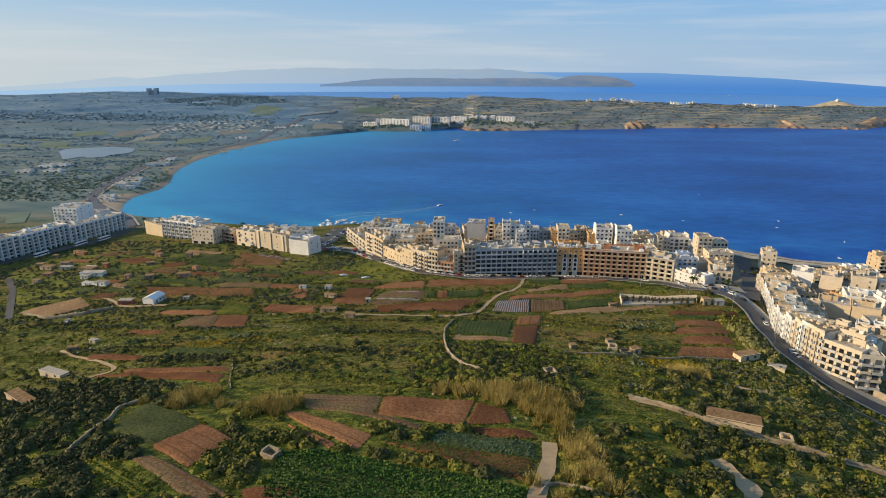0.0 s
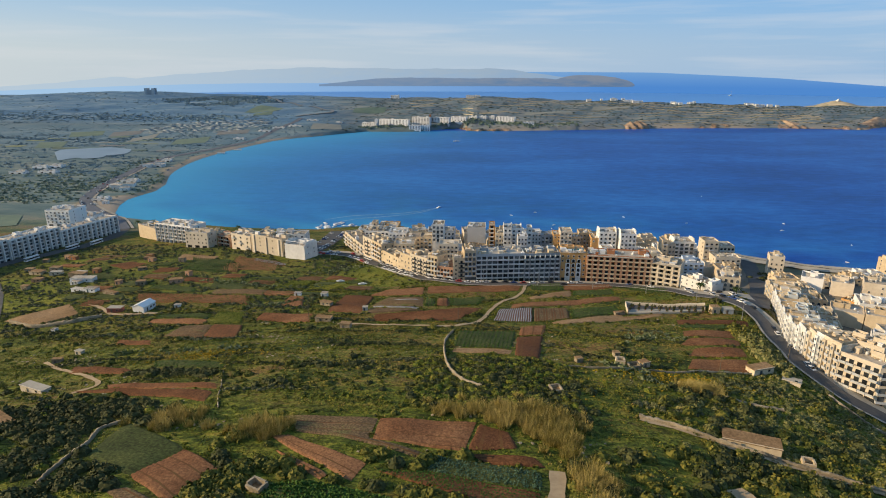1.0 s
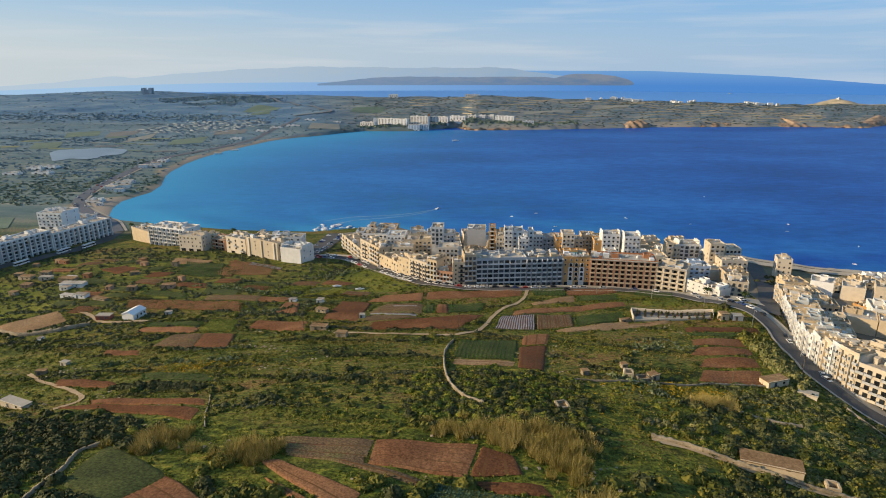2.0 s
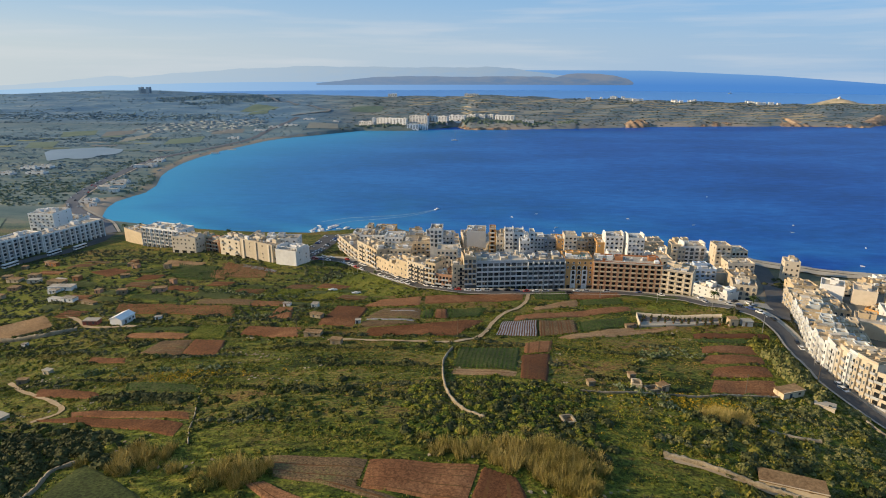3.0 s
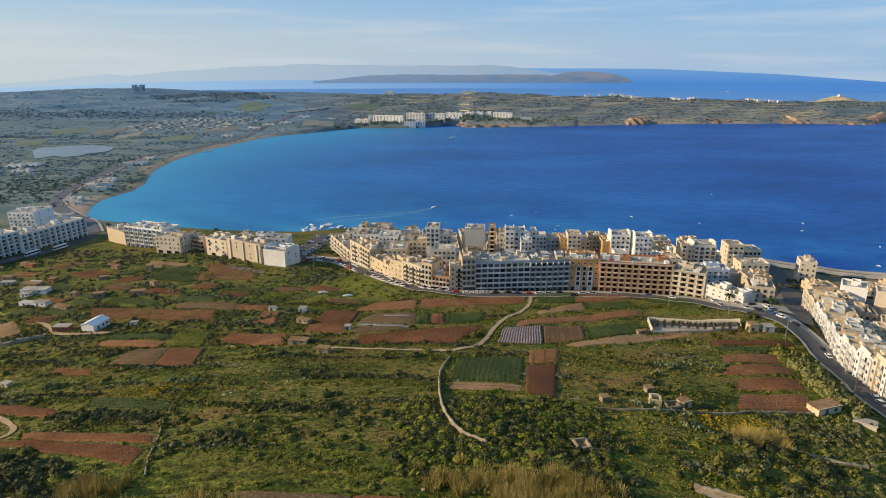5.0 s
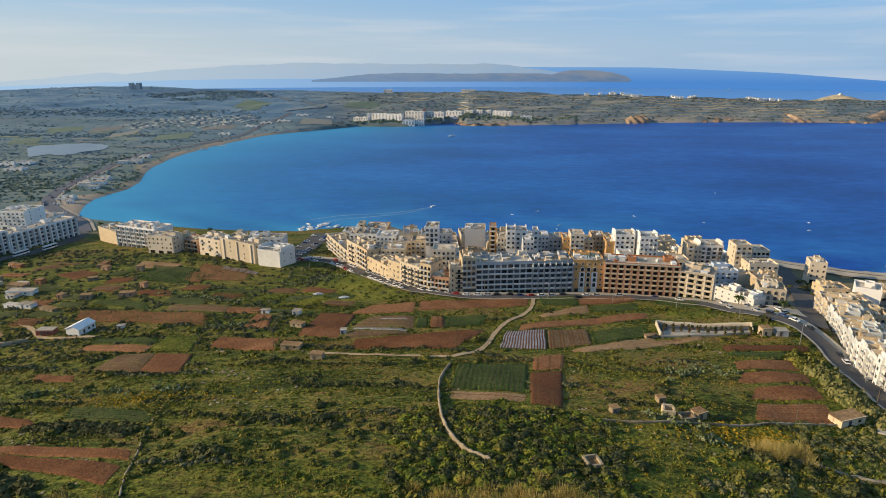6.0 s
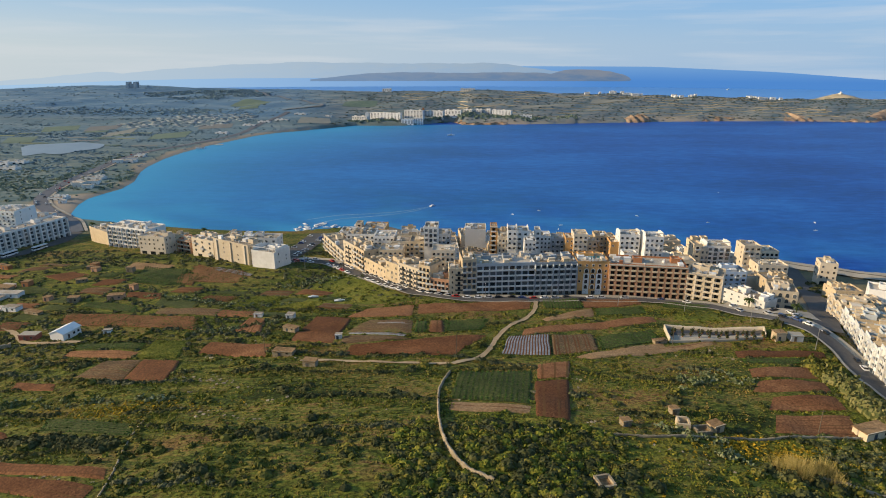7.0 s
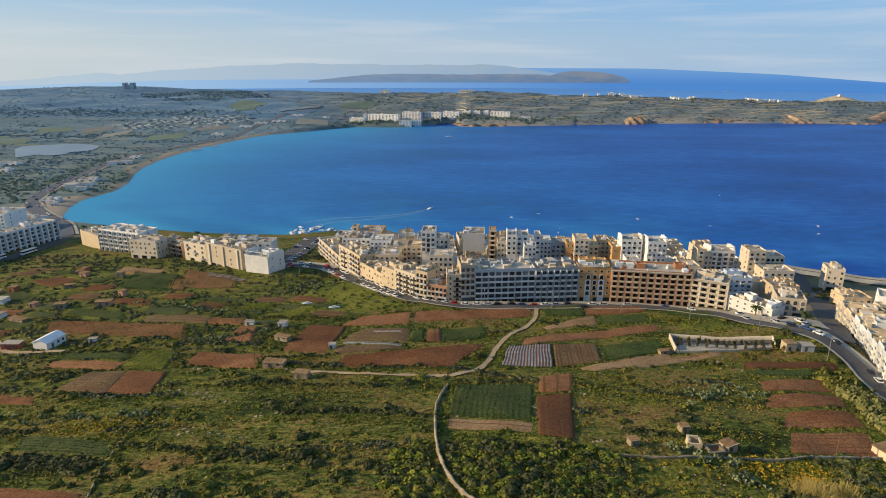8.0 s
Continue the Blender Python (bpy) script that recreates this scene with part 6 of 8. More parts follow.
far_plot("leaf", [(-386.5, 1729.3), (-392.8, 1798.2), (-303.8, 1833.7), (-299.7, 1766.9)])
far_plot("dry", [(106.2, 1751.0), (116.6, 1790.9), (263.5, 1838.4), (248.7, 1787.4)])
far_plot("dry", [(319.8, 1874.5), (336.1, 1922.8), (455.7, 1949.7), (436.9, 1902.2)])
strips = random.Random(8)
for row in range(5):
    for col in range(8):
        x, y = -1010 + col * 56 + row * 12, 1120 + row * 46 - col * 6
        w, d, s = strips.uniform(30, 54), strips.uniform(10, 26), strips.uniform(4, 14)
        spot = np.array([(x, y), (x + w, y), (x, y + d), (x + w, y + d), (x + w / 2, y + d / 2)])
        if strips.random() < 0.75 and free(spot[:, 0], spot[:, 1]).all() and (np.interp(spot[:, 1], *SHORE_BAY) - spot[:, 0]).min() > 75:
            far_plot(strips.choice(("meadow", "leaf", "meadow", "dry", "soil", "leaf")), [(x, y), (x + w, y + s), (x + w - 6, y + d + s), (x - 6, y + d)])
POND = [(-795, 1046), (-812, 1086), (-772, 1108), (-738, 1130), (-705, 1112), (-679, 1104), (-662, 1066), (-652, 1040), (-676, 1012), (-664, 990), (-690, 968), (-708, 990), (-716, 946), (-742, 980)]
CARAVANS = [(-850, 1390), (-800, 1490), (-590, 1568), (-545, 1490), (-615, 1390), (-790, 1362)]
outline = resample(POND + POND[:1], 9.0)[:-1]
hub = outline.mean(0)
pond = mesh_of("water", [(*hub, 4.1)] + [(x, y, 4.1) for x, y in outline], [(0, i + 1, (i + 1) % len(outline) + 1) for i in range(len(outline))], M["pond"])
tagged(pond, "shallow pale lagoon behind the beach", "lagoon", kind="structure")
TAKEN.append(outline)
# rows of caravans and cabins, too many and too small to tell apart
mob = random.Random(3)
cab = []
poly = np.array(CARAVANS)
while len(cab) < 300:
    x, y = mob.uniform(poly[:, 0].min(), poly[:, 0].max()), mob.uniform(poly[:, 1].min(), poly[:, 1].max())
    if inside(poly, np.array([x]), np.array([y]))[0]:
        z, w, d, h = float(ground(x, y)), mob.uniform(5, 20), mob.uniform(3, 7), mob.uniform(0.5, 1.6)
        cab.append((x, x + w, y, y + d, z - 1, z + h))
v, f = box_geo(cab)
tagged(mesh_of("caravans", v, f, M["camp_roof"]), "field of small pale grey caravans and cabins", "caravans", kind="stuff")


# ---- huts, sheds ----
def hut(label, a, b, depth, high, wall):
    """A small flat-roofed field building with a door and a slab roof."""
    (ax, ay), (bx, by) = a, b
    high = high * 0.78
    mx_, my_ = (ax + bx) / 2, (ay + by) / 2
    (ax, ay), (bx, by), depth = (mx_ + (ax - mx_) * 0.8, my_ + (ay - my_) * 0.8), (mx_ + (bx - mx_) * 0.8, my_ + (by - my_) * 0.8), depth * 0.75
    w, turn = max(math.hypot(bx - ax, by - ay), 2.0), math.atan2(by - ay, bx - ax)
    z = float(ground((ax + bx) / 2, (ay + by) / 2)) + 0.1
    root = thing("hut", label, "hut", at(ax, ay, z, turn), group="field huts")
    c, s = math.cos(turn), math.sin(turn)
    TAKEN.append(np.array([(ax, ay), (bx, by), (bx - s * depth, by + c * depth), (ax - s * depth, ay + c * depth)]))
    mat = M[wall]
    if "roofless" in label or "sunken" in label:
        part("wall", boxes_mesh(("walls", label), [(mat, [(0, w, 0, 0.5, -2, high * 0.7), (0, 0.5, 0.5, depth, -2, high), (w - 0.5, w, 0.5, depth, -2, high * 0.85), (0.5, w - 0.5, depth - 0.5, depth, -2, high)])]), root)
        part("floor", boxes_mesh(("floor", label), [(M["dry"], [(0.5, w - 0.5, 0.5, depth - 0.5, -2, 0.15)])]), root)
        return root
    part("wall", boxes_mesh(("walls", label, round(w, 1)), [(mat, [(0, w, 0, depth, -3, high)])]), root)
    part("roof", boxes_mesh(("roof", label, round(w, 1)), [(M["roof" if wall == "white" else "dry" if wall in ("stone", "terracotta", "pink", "limestone") else "paving"], [(-0.2, w + 0.2, -0.2, depth + 0.2, high + 0.004, high + 0.22)]), (mat, [(-0.2, w + 0.2, -0.2, 0, high + 0.22, high + 0.4)])]), root)
    part("door", window_mesh(1.0, min(2.0, high - 0.3), M["shutter"], M["shutter"]), root, at(w * 0.35, -0.004, 0.0))
    if w > 5:
        part("window", window_mesh(1.0, 0.9, M["shutter"], M["glass"]), root, at(w * 0.75, -0.004, 1.0))
    return root


hut("flat-roofed limestone field hut", (104.5, 214.5), (115.2, 218.5), 6, 3.0, "limestone")
hut("roofless limestone ruin among cactus", (52.1, 210.0), (56.3, 209.6), 4, 2.6, "limestone")
hut("small stone field room beside the ruin", (53.8, 218.9), (56.5, 219.6), 3, 2.2, "stone")
hut("small limestone room by the ruin", (62.2, 209.9), (66.0, 211.9), 4, 2.5, "limestone")
hut("roofless rubble pen beside the ruin", (56.5, 207.6), (62.0, 208.6), 4, 1.5, "stone")
hut("small stone shelter in the grass", (37.5, 208.5), (40.4, 209.3), 3, 1.8, "stone")
hut("small grey block hut by the track", (-64.6, 254.8), (-58.7, 254.0), 4, 2.6, "stone")
hut("flat grey farm shed beside the track", (-79.8, 265.3), (-70.2, 264.4), 5, 2.2, "stone")
hut("small white shed among fields", (-90.2, 313.4), (-86.0, 313.2), 5, 2.5, "white")
hut("small grey shed among fields", (-85.8, 295.8), (-78.4, 292.9), 4, 2.2, "stone")
hut("small pale shed among fields", (-107.0, 317.4), (-102.1, 317.2), 3, 2.2, "white")
hut("long pale flat-roofed field hut", (-174.4, 194.5), (-159.9, 189.5), 5, 2.4, "cream")
hut("low limestone farm building in scrub", (-157.6, 160.2), (-141.4, 151.5), 5, 1.5, "limestone")
# white cafes and changing rooms along the beach
for a, b, deep, high in (((-480, 722), (-466, 724), 12, 6.5), ((-465, 716), (-452, 719), 10, 4.5), ((-474, 738), (-458, 741), 12, 5.5), ((-490, 734), (-478, 736), 9, 4.5), ((-540, 896), (-524, 900), 13, 6.0), ((-524, 906), (-508, 911), 12, 5.0), ((-533, 920), (-516, 925), 12, 6.0), ((-500, 1075), (-484, 1079), 11, 5.0), ((-492, 1130), (-474, 1134), 11, 5.5), ((-440, 642), (-432, 645), 6, 4.0)):
    hut("low white beach cafe with a flat roof", a, b, deep, high, "white")
hut("small white farmhouse among fields", (-253.9, 342.1), (-243.7, 340.9), 6, 3.0, "white")
hut("flat white farm shed on grass", (-276.4, 360.5), (-268.9, 359.8), 6, 2.5, "white")
hut("grey farm shed with a flat roof", (-292.2, 379.5), (-277.8, 378.0), 7, 2.6, "stone")
hut("small white farmhouse beside sheds", (-280.0, 363.8), (-260.8, 364.9), 8, 3.2, "white")
hut("cream farm shed beside gardens", (-309.1, 383.3), (-299.2, 384.7), 6, 2.8, "cream")
hut("limestone farmhouse beside the gardens", (-327.8, 387.6), (-315.8, 386.4), 7, 3.0, "limestone")
hut("pale flat shed beside gardens", (-289.7, 383.7), (-280.5, 382.9), 5, 2.4, "white")
hut("grey shed among gardens", (-243.9, 386.6), (-237.5, 388.9), 5, 2.4, "stone")
hut("low grey shed in the fields", (-238.1, 337.7), (-225.9, 333.7), 4, 2.2, "stone")
hut("low pale shed in the fields", (-263.8, 343.9), (-252.7, 342.1), 5, 2.2, "white")
hut("dark shack with tarpaulins", (-187.1, 227.2), (-182.2, 228.1), 3, 2, "stone")
hut("small stone shelter on grass", (-182.8, 236.7), (-178.6, 235.6), 3, 2, "cream")
hut("white caravan beside the field", (-221.1, 273.4), (-220.7, 276.4), 3, 1.8, "white")
hut("white trailer beside the farmhouse", (-170.6, 301.4), (-166.6, 302.0), 3, 2.2, "white")
hut("roofless stone pen in scrub", (-49.5, 112.2), (-44.9, 110.1), 4, 2.0, "stone")
hut("sunken stone hut in scrub", (24.5, 174.9), (29.0, 176.2), 5, 1.3, "stone")
hut("pale heap of quarry stones", (68.5, 286.4), (74.9, 288.3), 3, 1.4, "stone")
hut("pale garden shed by plots", (-60.2, 286.0), (-57.1, 286.2), 3, 2.2, "white")


# ---- the cluster of shacks beside the gardens ----
shacks = random.Random(4)
count = 0
while count < 17:
    x, y = shacks.uniform(-340, -195), shacks.uniform(345, 425)
    w, turn = shacks.uniform(4, 10), shacks.uniform(-0.3, 0.25)
    d = shacks.uniform(4, 7)
    spot = np.array([(x, y), (x + w, y), (x, y + d), (x + w, y + d)])
    if x < -0.93 * y + 20 or not free(spot[:, 0], spot[:, 1]).all():
        count += 0.05
        continue
    hut(shacks.choice(("low grey shack with a flat roof", "tan stone shed beside garden plots", "small patched shed among bushes")), (x, y), (x + w * math.cos(turn), y + w * math.sin(turn)), d, shacks.uniform(2.6, 4.0), shacks.choice(("stone", "limestone", "stone", "terracotta", "pink")))
    count += 1


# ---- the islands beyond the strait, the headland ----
# island colours carry the blue of distance haze
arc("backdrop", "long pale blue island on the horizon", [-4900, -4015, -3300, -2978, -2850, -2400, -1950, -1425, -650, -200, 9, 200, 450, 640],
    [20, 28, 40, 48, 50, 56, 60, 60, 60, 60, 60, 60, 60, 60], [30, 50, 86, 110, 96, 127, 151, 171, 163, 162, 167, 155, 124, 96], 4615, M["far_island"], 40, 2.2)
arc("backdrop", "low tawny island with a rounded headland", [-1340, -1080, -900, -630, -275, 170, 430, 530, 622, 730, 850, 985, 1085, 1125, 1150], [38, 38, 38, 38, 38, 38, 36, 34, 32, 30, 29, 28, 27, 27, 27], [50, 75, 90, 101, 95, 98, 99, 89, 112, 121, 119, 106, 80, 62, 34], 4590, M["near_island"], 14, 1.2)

u, v = np.meshgrid(np.linspace(-1, 1, 80), np.linspace(-1, 1, 24))
rise = np.clip(1 - u**2, 0, 1) ** 0.5 * np.clip(1 - v**2, 0, 1)
hill = 14 * rise + 22 * np.exp(-((u + 0.22) / 0.16) ** 2) * rise + 2.0 * np.sin(u * 23) * np.sin(v * 9) * rise - 3 * (1 - rise)
tagged(mesh_of("headland", np.stack([1500 + u * 340, 2580 + v * 120, hill], -1).reshape(-1, 3), grid_faces(24, 80), M["pale_rock"], True), "low pale rocky headland with a knoll", "headland", kind="structure")
chapel = thing("chapel", "small white domed chapel on the headland", "chapel", at(1424, 2575, 32, 0.3))
part("wall", boxes_mesh(("wall", "chapel"), [(M["white"], [(-6, 6, -6, 6, -4, 6)])]), chapel)
part("dome", lathe_mesh(("dome",), [(4.6, 6), (4.4, 8), (3.2, 10), (1.4, 11.3), (0.2, 11.8)], M["white"], 16), chapel)


def cliff(label, points, high, back, seed):
    """A ragged rock face along the shore, with a slope falling back behind it."""
    q = resample(points, 4.0)
    r2 = np.random.default_rng(seed)
    t = np.gradient(q, axis=0)
    n = np.stack([-t[:, 1], t[:, 0]], -1) / np.hypot(*t.T)[:, None]
    k = np.linspace(0, 1, len(q))
    crest = high * np.clip(np.sin(np.pi * k), 0.0, 1) ** 0.5 * (0.72 + 0.28 * np.sin(k * 17 + seed) * np.sin(k * 7 + 2))
    rows = [np.c_[q - n * 5, np.full(len(q), -1.0)]]
    for j in range(1, 8):
        u = j / 7
        out = back * u**1.6 * 0.5 + r2.normal(0, 1.6, len(q)) + 4 * np.sin(k * 31 + seed)
        rows.append(np.c_[q + n * out[:, None], crest * u**0.8 + r2.normal(0, 0.7, len(q))])
    end = q + n * back
    rows.append(np.c_[end, ground(end[:, 0], end[:, 1]) - 2.0])
    return tagged(mesh_of("cliff", np.stack(rows, 0).reshape(-1, 3), grid_faces(len(rows), len(q)), M["cliff_rock"]), label, "cliff", group="cliffs across the bay")


cliff("tall orange rock face by the water", [(372, 1650), (400, 1648), (430, 1662), (462, 1688)], 24, 60, 1)
cliff("low orange rock shelf along the water", [(545, 1688), (600, 1694), (660, 1708), (720, 1716)], 11, 40, 2)
cliff("pale rock slope running down to the water", [(800, 1712), (850, 1706), (910, 1712)], 15, 120, 3)
cliff("broken rocks on the far point", [(920, 1704), (965, 1694), (1012, 1686), (1042, 1712)], 8, 40, 4)
cliff("shaded cliff beyond the far point", [(1040, 1715), (1085, 1752), (1180, 1835), (1320, 1890)], 26, 50, 5)
cliff("low tan rock ledge below the resort", [(-75, 1628), (-40, 1556), (30, 1565), (66, 1570)], 6, 14, 6)


def far_house(x, y, w, d, h):
    root = thing("house", "small white house on the far ridge", "house", at(x, y, float(ground(x, y))), group="houses on the far ridge")
    part("wall", body_mesh(("walls", w, d, h, "far"), w, d, h, M["white"], M["roof"]), root)
    part("window", window_mesh(2.0, 1.4, M["white"], M["glass"]), root, at(w * 0.5, -0.004, h * 0.45))
    return root


hamlet = random.Random(12)
for n in range(34):
    x = hamlet.choice((hamlet.uniform(330, 600), hamlet.uniform(360, 520), hamlet.uniform(860, 960), hamlet.uniform(620, 760)))
    far_house(x, 2092 + hamlet.uniform(-25, 10), hamlet.choice((7, 10, 16)), 9, hamlet.choice((5, 7, 8)))


# ---- vehicles ----
def car_meshes(paint):
    """Body with bonnet and boot, glazed cabin, wheels."""
    side = [(-2.1, 0.35), (2.1, 0.35), (2.12, 0.75), (1.25, 0.92), (-1.7, 0.98), (-2.12, 0.85)]
    top = [(1.2, 0.92), (0.55, 1.42), (-1.05, 1.46), (-1.72, 0.98)]
    out = []
    for key, prof, half, mat in (("body", side, 0.86, M["paint_" + paint]), ("cabin", top, 0.74, M["glass"])):
        k = (key, paint)
        if k not in MESHES:
            n = len(prof)
            v = [(x, -half, z) for x, z in prof] + [(x, half, z) for x, z in prof]
            f = [tuple(range(n)), tuple(range(2 * n - 1, n - 1, -1))] + [(i, i + n, (i + 1) % n + n, (i + 1) % n) for i in range(n)]
            me = bpy.data.meshes.new(key)
            me.from_pydata(v, [], f)
            me.materials.append(mat)
            me.update()
            MESHES[k] = me
        out.append(MESHES[k])
    roof = boxes_mesh(("car_roof", paint), [(M["paint_" + paint], [(-1.05, 0.5, -0.72, 0.72, 1.42, 1.5)])])
    return out + [roof]


WHEEL = lathe_mesh(("wheel",), [(0.2, -0.11), (0.32, -0.1), (0.32, 0.1), (0.2, 0.11)], M["tyre"], 8)


def car(x, y, turn, paint, label="", lift=0.36):
    z = float(ground(x, y)) + lift
    root = thing("car", f"{paint} car parked on the asphalt road" if not label else label, "car", at(x, y, z, turn), group="parked cars")
    body, cabin, roof = car_meshes(paint)
    part("body", body, root)
    part("cabin", cabin, root, None, "dark glazed cabin")
    part("roof", roof, root)
    for i in (-1.3, 1.35):
        for j in (-0.8, 0.8):
            part("wheel", WHEEL, root, Matrix.Translation((i, j, 0.32)) @ Matrix.Rotation(radians(90), 4, "X"))
    return root


paints = random.Random(9)
rng = np.random.default_rng(4)
q = resample(STREET, 1.0)
t = np.gradient(q, axis=0)
heading = np.arctan2(t[:, 1], t[:, 0])
normal = np.stack([-np.sin(heading), np.cos(heading)], -1)
colours = ["white"] * 5 + ["silver"] * 4 + ["black"] * 2 + ["red", "blue"]
total = len(q)
i = 12
while i < total - 40:
    near_rows = q[i][1] > 366 and q[i][0] < -30
    for sgn, chance in ((1, 0.72 if q[i][0] < 60 else 0.45), (-1, 0.72 if near_rows else 0.05)):
        if paints.random() < chance:
            x, y = q[i] + normal[i] * sgn * 3.2 + (paints.uniform(-0.5, 0.5), 0)
            car(x, y, heading[i] + (math.pi if paints.random() < 0.5 else 0), paints.choice(colours))
    i += 6
LOT = [(-136.3, 440.9), (-132.0, 471.2), (-132.8, 508.6), (-135.4, 540.7)]
ribbon("road", "dark asphalt yard beside the white block", "road", LOT, 17, M["asphalt"], 0.32)
for n in range(16):
    x, y = resample(LOT, 3.0)[n * 2 % 33]
    car(x + paints.choice((-5.5, 5.0)), y, paints.uniform(-0.2, 0.2), paints.choice(colours))
q = resample([(-378.0, 574.4), (-416.0, 602.4), (-449.5, 631.3), (-475.1, 663.2), (-495.7, 716.4), (-520.2, 809.6), (-548.9, 927.2), (-556.2, 1013.6)], 1.0)
for n in range(44):
    k = paints.randrange(5, len(q) - 5)
    d = q[k + 1] - q[k - 1]
    x, y = q[k] + np.array([-d[1], d[0]]) / np.hypot(*d) * paints.choice((-7.5, -4.2, 4.2))
    car(float(x), float(y), math.atan2(d[1], d[0]), paints.choice(colours), "car parked along the beach road", 0.55)
BUSES = [(-339.1, 478.3), (-348.1, 459.7), (-354.9, 422.4)]


def bus(x, y, turn):
    root = thing("bus", "white coach parked beside the hotel road", "bus", at(x, y, float(ground(x, y)) + 0.36, turn), group="coaches")
    part("body", boxes_mesh(("bus_body",), [(M["paint_white"], [(-5.8, 5.8, -1.25, 1.25, 0.4, 1.6), (-5.8, 5.8, -1.25, 1.25, 2.6, 3.3)])]), root)
    part("window_band", boxes_mesh(("bus_glass",), [(M["glass"], [(-5.75, 5.75, -1.22, 1.22, 1.6, 2.6)])]), root, None, "dark tinted window band")
    for i in (-3.6, 3.8):
        for j in (-1.15, 1.15):
            part("wheel", lathe_mesh(("bus_wheel",), [(0.3, -0.15), (0.5, -0.14), (0.5, 0.14), (0.3, 0.15)], M["tyre"], 12), root, Matrix.Translation((i, j, 0.5)) @ Matrix.Rotation(radians(90), 4, "X"))
    return root


for x, y in BUSES:
    bus(x + 3, y, radians(77))


# ---- boats ----
def boat(x, y, turn, long, label, mast=0.0, name="boat", z=0.0):
    """A small hull with a pointed bow, a cabin and sometimes a mast."""
    root = thing(name, label, "boat", at(x, y, z, turn), group="boats on the bay")
    key = ("hull", round(long, 1))
    if key not in MESHES:
        s = np.linspace(-1, 1, 9)
        half = 0.17 * long * np.clip(1 - np.clip(s, 0, 1) ** 2.2, 0.02, 1)
        v = [(a * long / 2, k * h * w, z) for z, w in ((-0.1 * long * 0.4, 0.6), (0.11 * long, 1.0)) for a, h in zip(s, half) for k in (-1, 1)]
        f = []
        for r in range(8):
            a, b = 2 * r, 18 + 2 * r
            f += [(a, a + 2, b + 2, b), (a + 3, a + 1, b + 1, b + 3), (b, b + 2, b + 3, b + 1)]
        f += [(0, 18, 19, 1)]
        me = bpy.data.meshes.new("hull")
        me.from_pydata(v, [], f)
        me.materials.append(M["paint_white"])
        me.update()
        MESHES[key] = me
    part("hull", MESHES[key], root)
    part("cabin", boxes_mesh(("boat_cabin", round(long, 1)), [(M["white"], [(-0.2 * long, 0.12 * long, -0.09 * long, 0.09 * long, 0.11 * long, 0.2 * long)])]), root)
    if mast:
        part("mast", lathe_mesh(("mast", mast), [(0.14, 0), (0.1, mast * 0.5), (0.05, mast)], M["metal"], 8), root, at(0.05 * long, 0, 0.1 * long))
    return root


boat(1553, 4007, 0.4, 26, "far white sailing boat out at sea", 26.0, "sailing_boat")
boat(-63, 1320, 0.2, 15, "white sailing yacht at anchor with bare mast", 17.0, "sailing_yacht")
MOORED = [(295, 589), (333, 541), (300, 489), (58, 648), (272, 751), (151, 633), (73, 593), (69, 579), (31, 632), (210, 611), (309, 617)]
for n, (x, y) in enumerate(MOORED):
    boat(x, y, n * 1.1, 3.4, "small white boat moored in the bay")
for n in range(30):
    boat(-165 + 52 * paints.random(), 555 + 14 * paints.random() + 8 * (n % 3), paints.uniform(0, 3), paints.choice((5.0, 6.5, 8.0)), "white motorboat moored by the slipway", 0.0, z=0.0)
WAKE = [(-50, 663), (-67, 643), (-86, 629), (-108, 620), (-136, 611), (-159, 591)]
boat(WAKE[0][0], WAKE[0][1], 0.85, 7.0, "white speedboat with a foaming wake", 0.0, "speedboat")
for sgn in (-1, 1):
    q = resample(WAKE, 2.0)
    k = np.arange(len(q)) / len(q)
    d = np.gradient(q, axis=0)
    nrm = np.stack([-d[:, 1], d[:, 0]], -1) / np.hypot(*d.T)[:, None]
    a, w = q + nrm * (sgn * 9 * k**0.8)[:, None], (0.5 + 0.9 * np.sin(k * 3.0))[:, None]
    v = np.concatenate([np.c_[a - nrm * w, np.full(len(q), 0.05)], np.c_[a + nrm * w, np.full(len(q), 0.05)]])
    m = len(q)
    tagged(mesh_of("wake", v, [(i, i + 1, m + i + 1, m + i) for i in range(m - 1)], M["foam"]), "thin pale foam wake on blue water", "wake", kind="structure")


# ---- walled yard with potted plants ----
YARD = [(75.1, 285.5), (78.8, 309.0), (118.4, 303.8), (115.3, 293.8)]
yard = np.array(YARD)
yard = np.array([yard[0] * 0.86 + yard[1] * 0.14, yard[1] * 0.86 + yard[0] * 0.14, yard[2] * 0.86 + yard[3] * 0.14, yard[3] * 0.86 + yard[2] * 0.14])
z = float(ground(*yard.mean(0))) + 0.7
vv, uu = np.meshgrid(np.linspace(0, 1, 14), np.linspace(0, 1, 14), indexing="ij")
pp = (yard[0] + (yard[3] - yard[0]) * uu[..., None]) * (1 - vv)[..., None] + (yard[1] + (yard[2] - yard[1]) * uu[..., None]) * vv[..., None]
floor_ob = mesh_of("yard_floor", np.concatenate([pp, (ground(pp[..., 0], pp[..., 1]) + 0.55)[..., None]], -1).reshape(-1, 3), grid_faces(14, 14), M["asphalt"])
floor_ob.data.materials.append(M["paving"])
floor_ob.data.polygons.foreach_set("material_index", np.repeat(np.arange(13) < 6, 13).astype(np.int32))
tagged(floor_ob, "grey and pale floor of a walled yard", "yard", kind="structure")
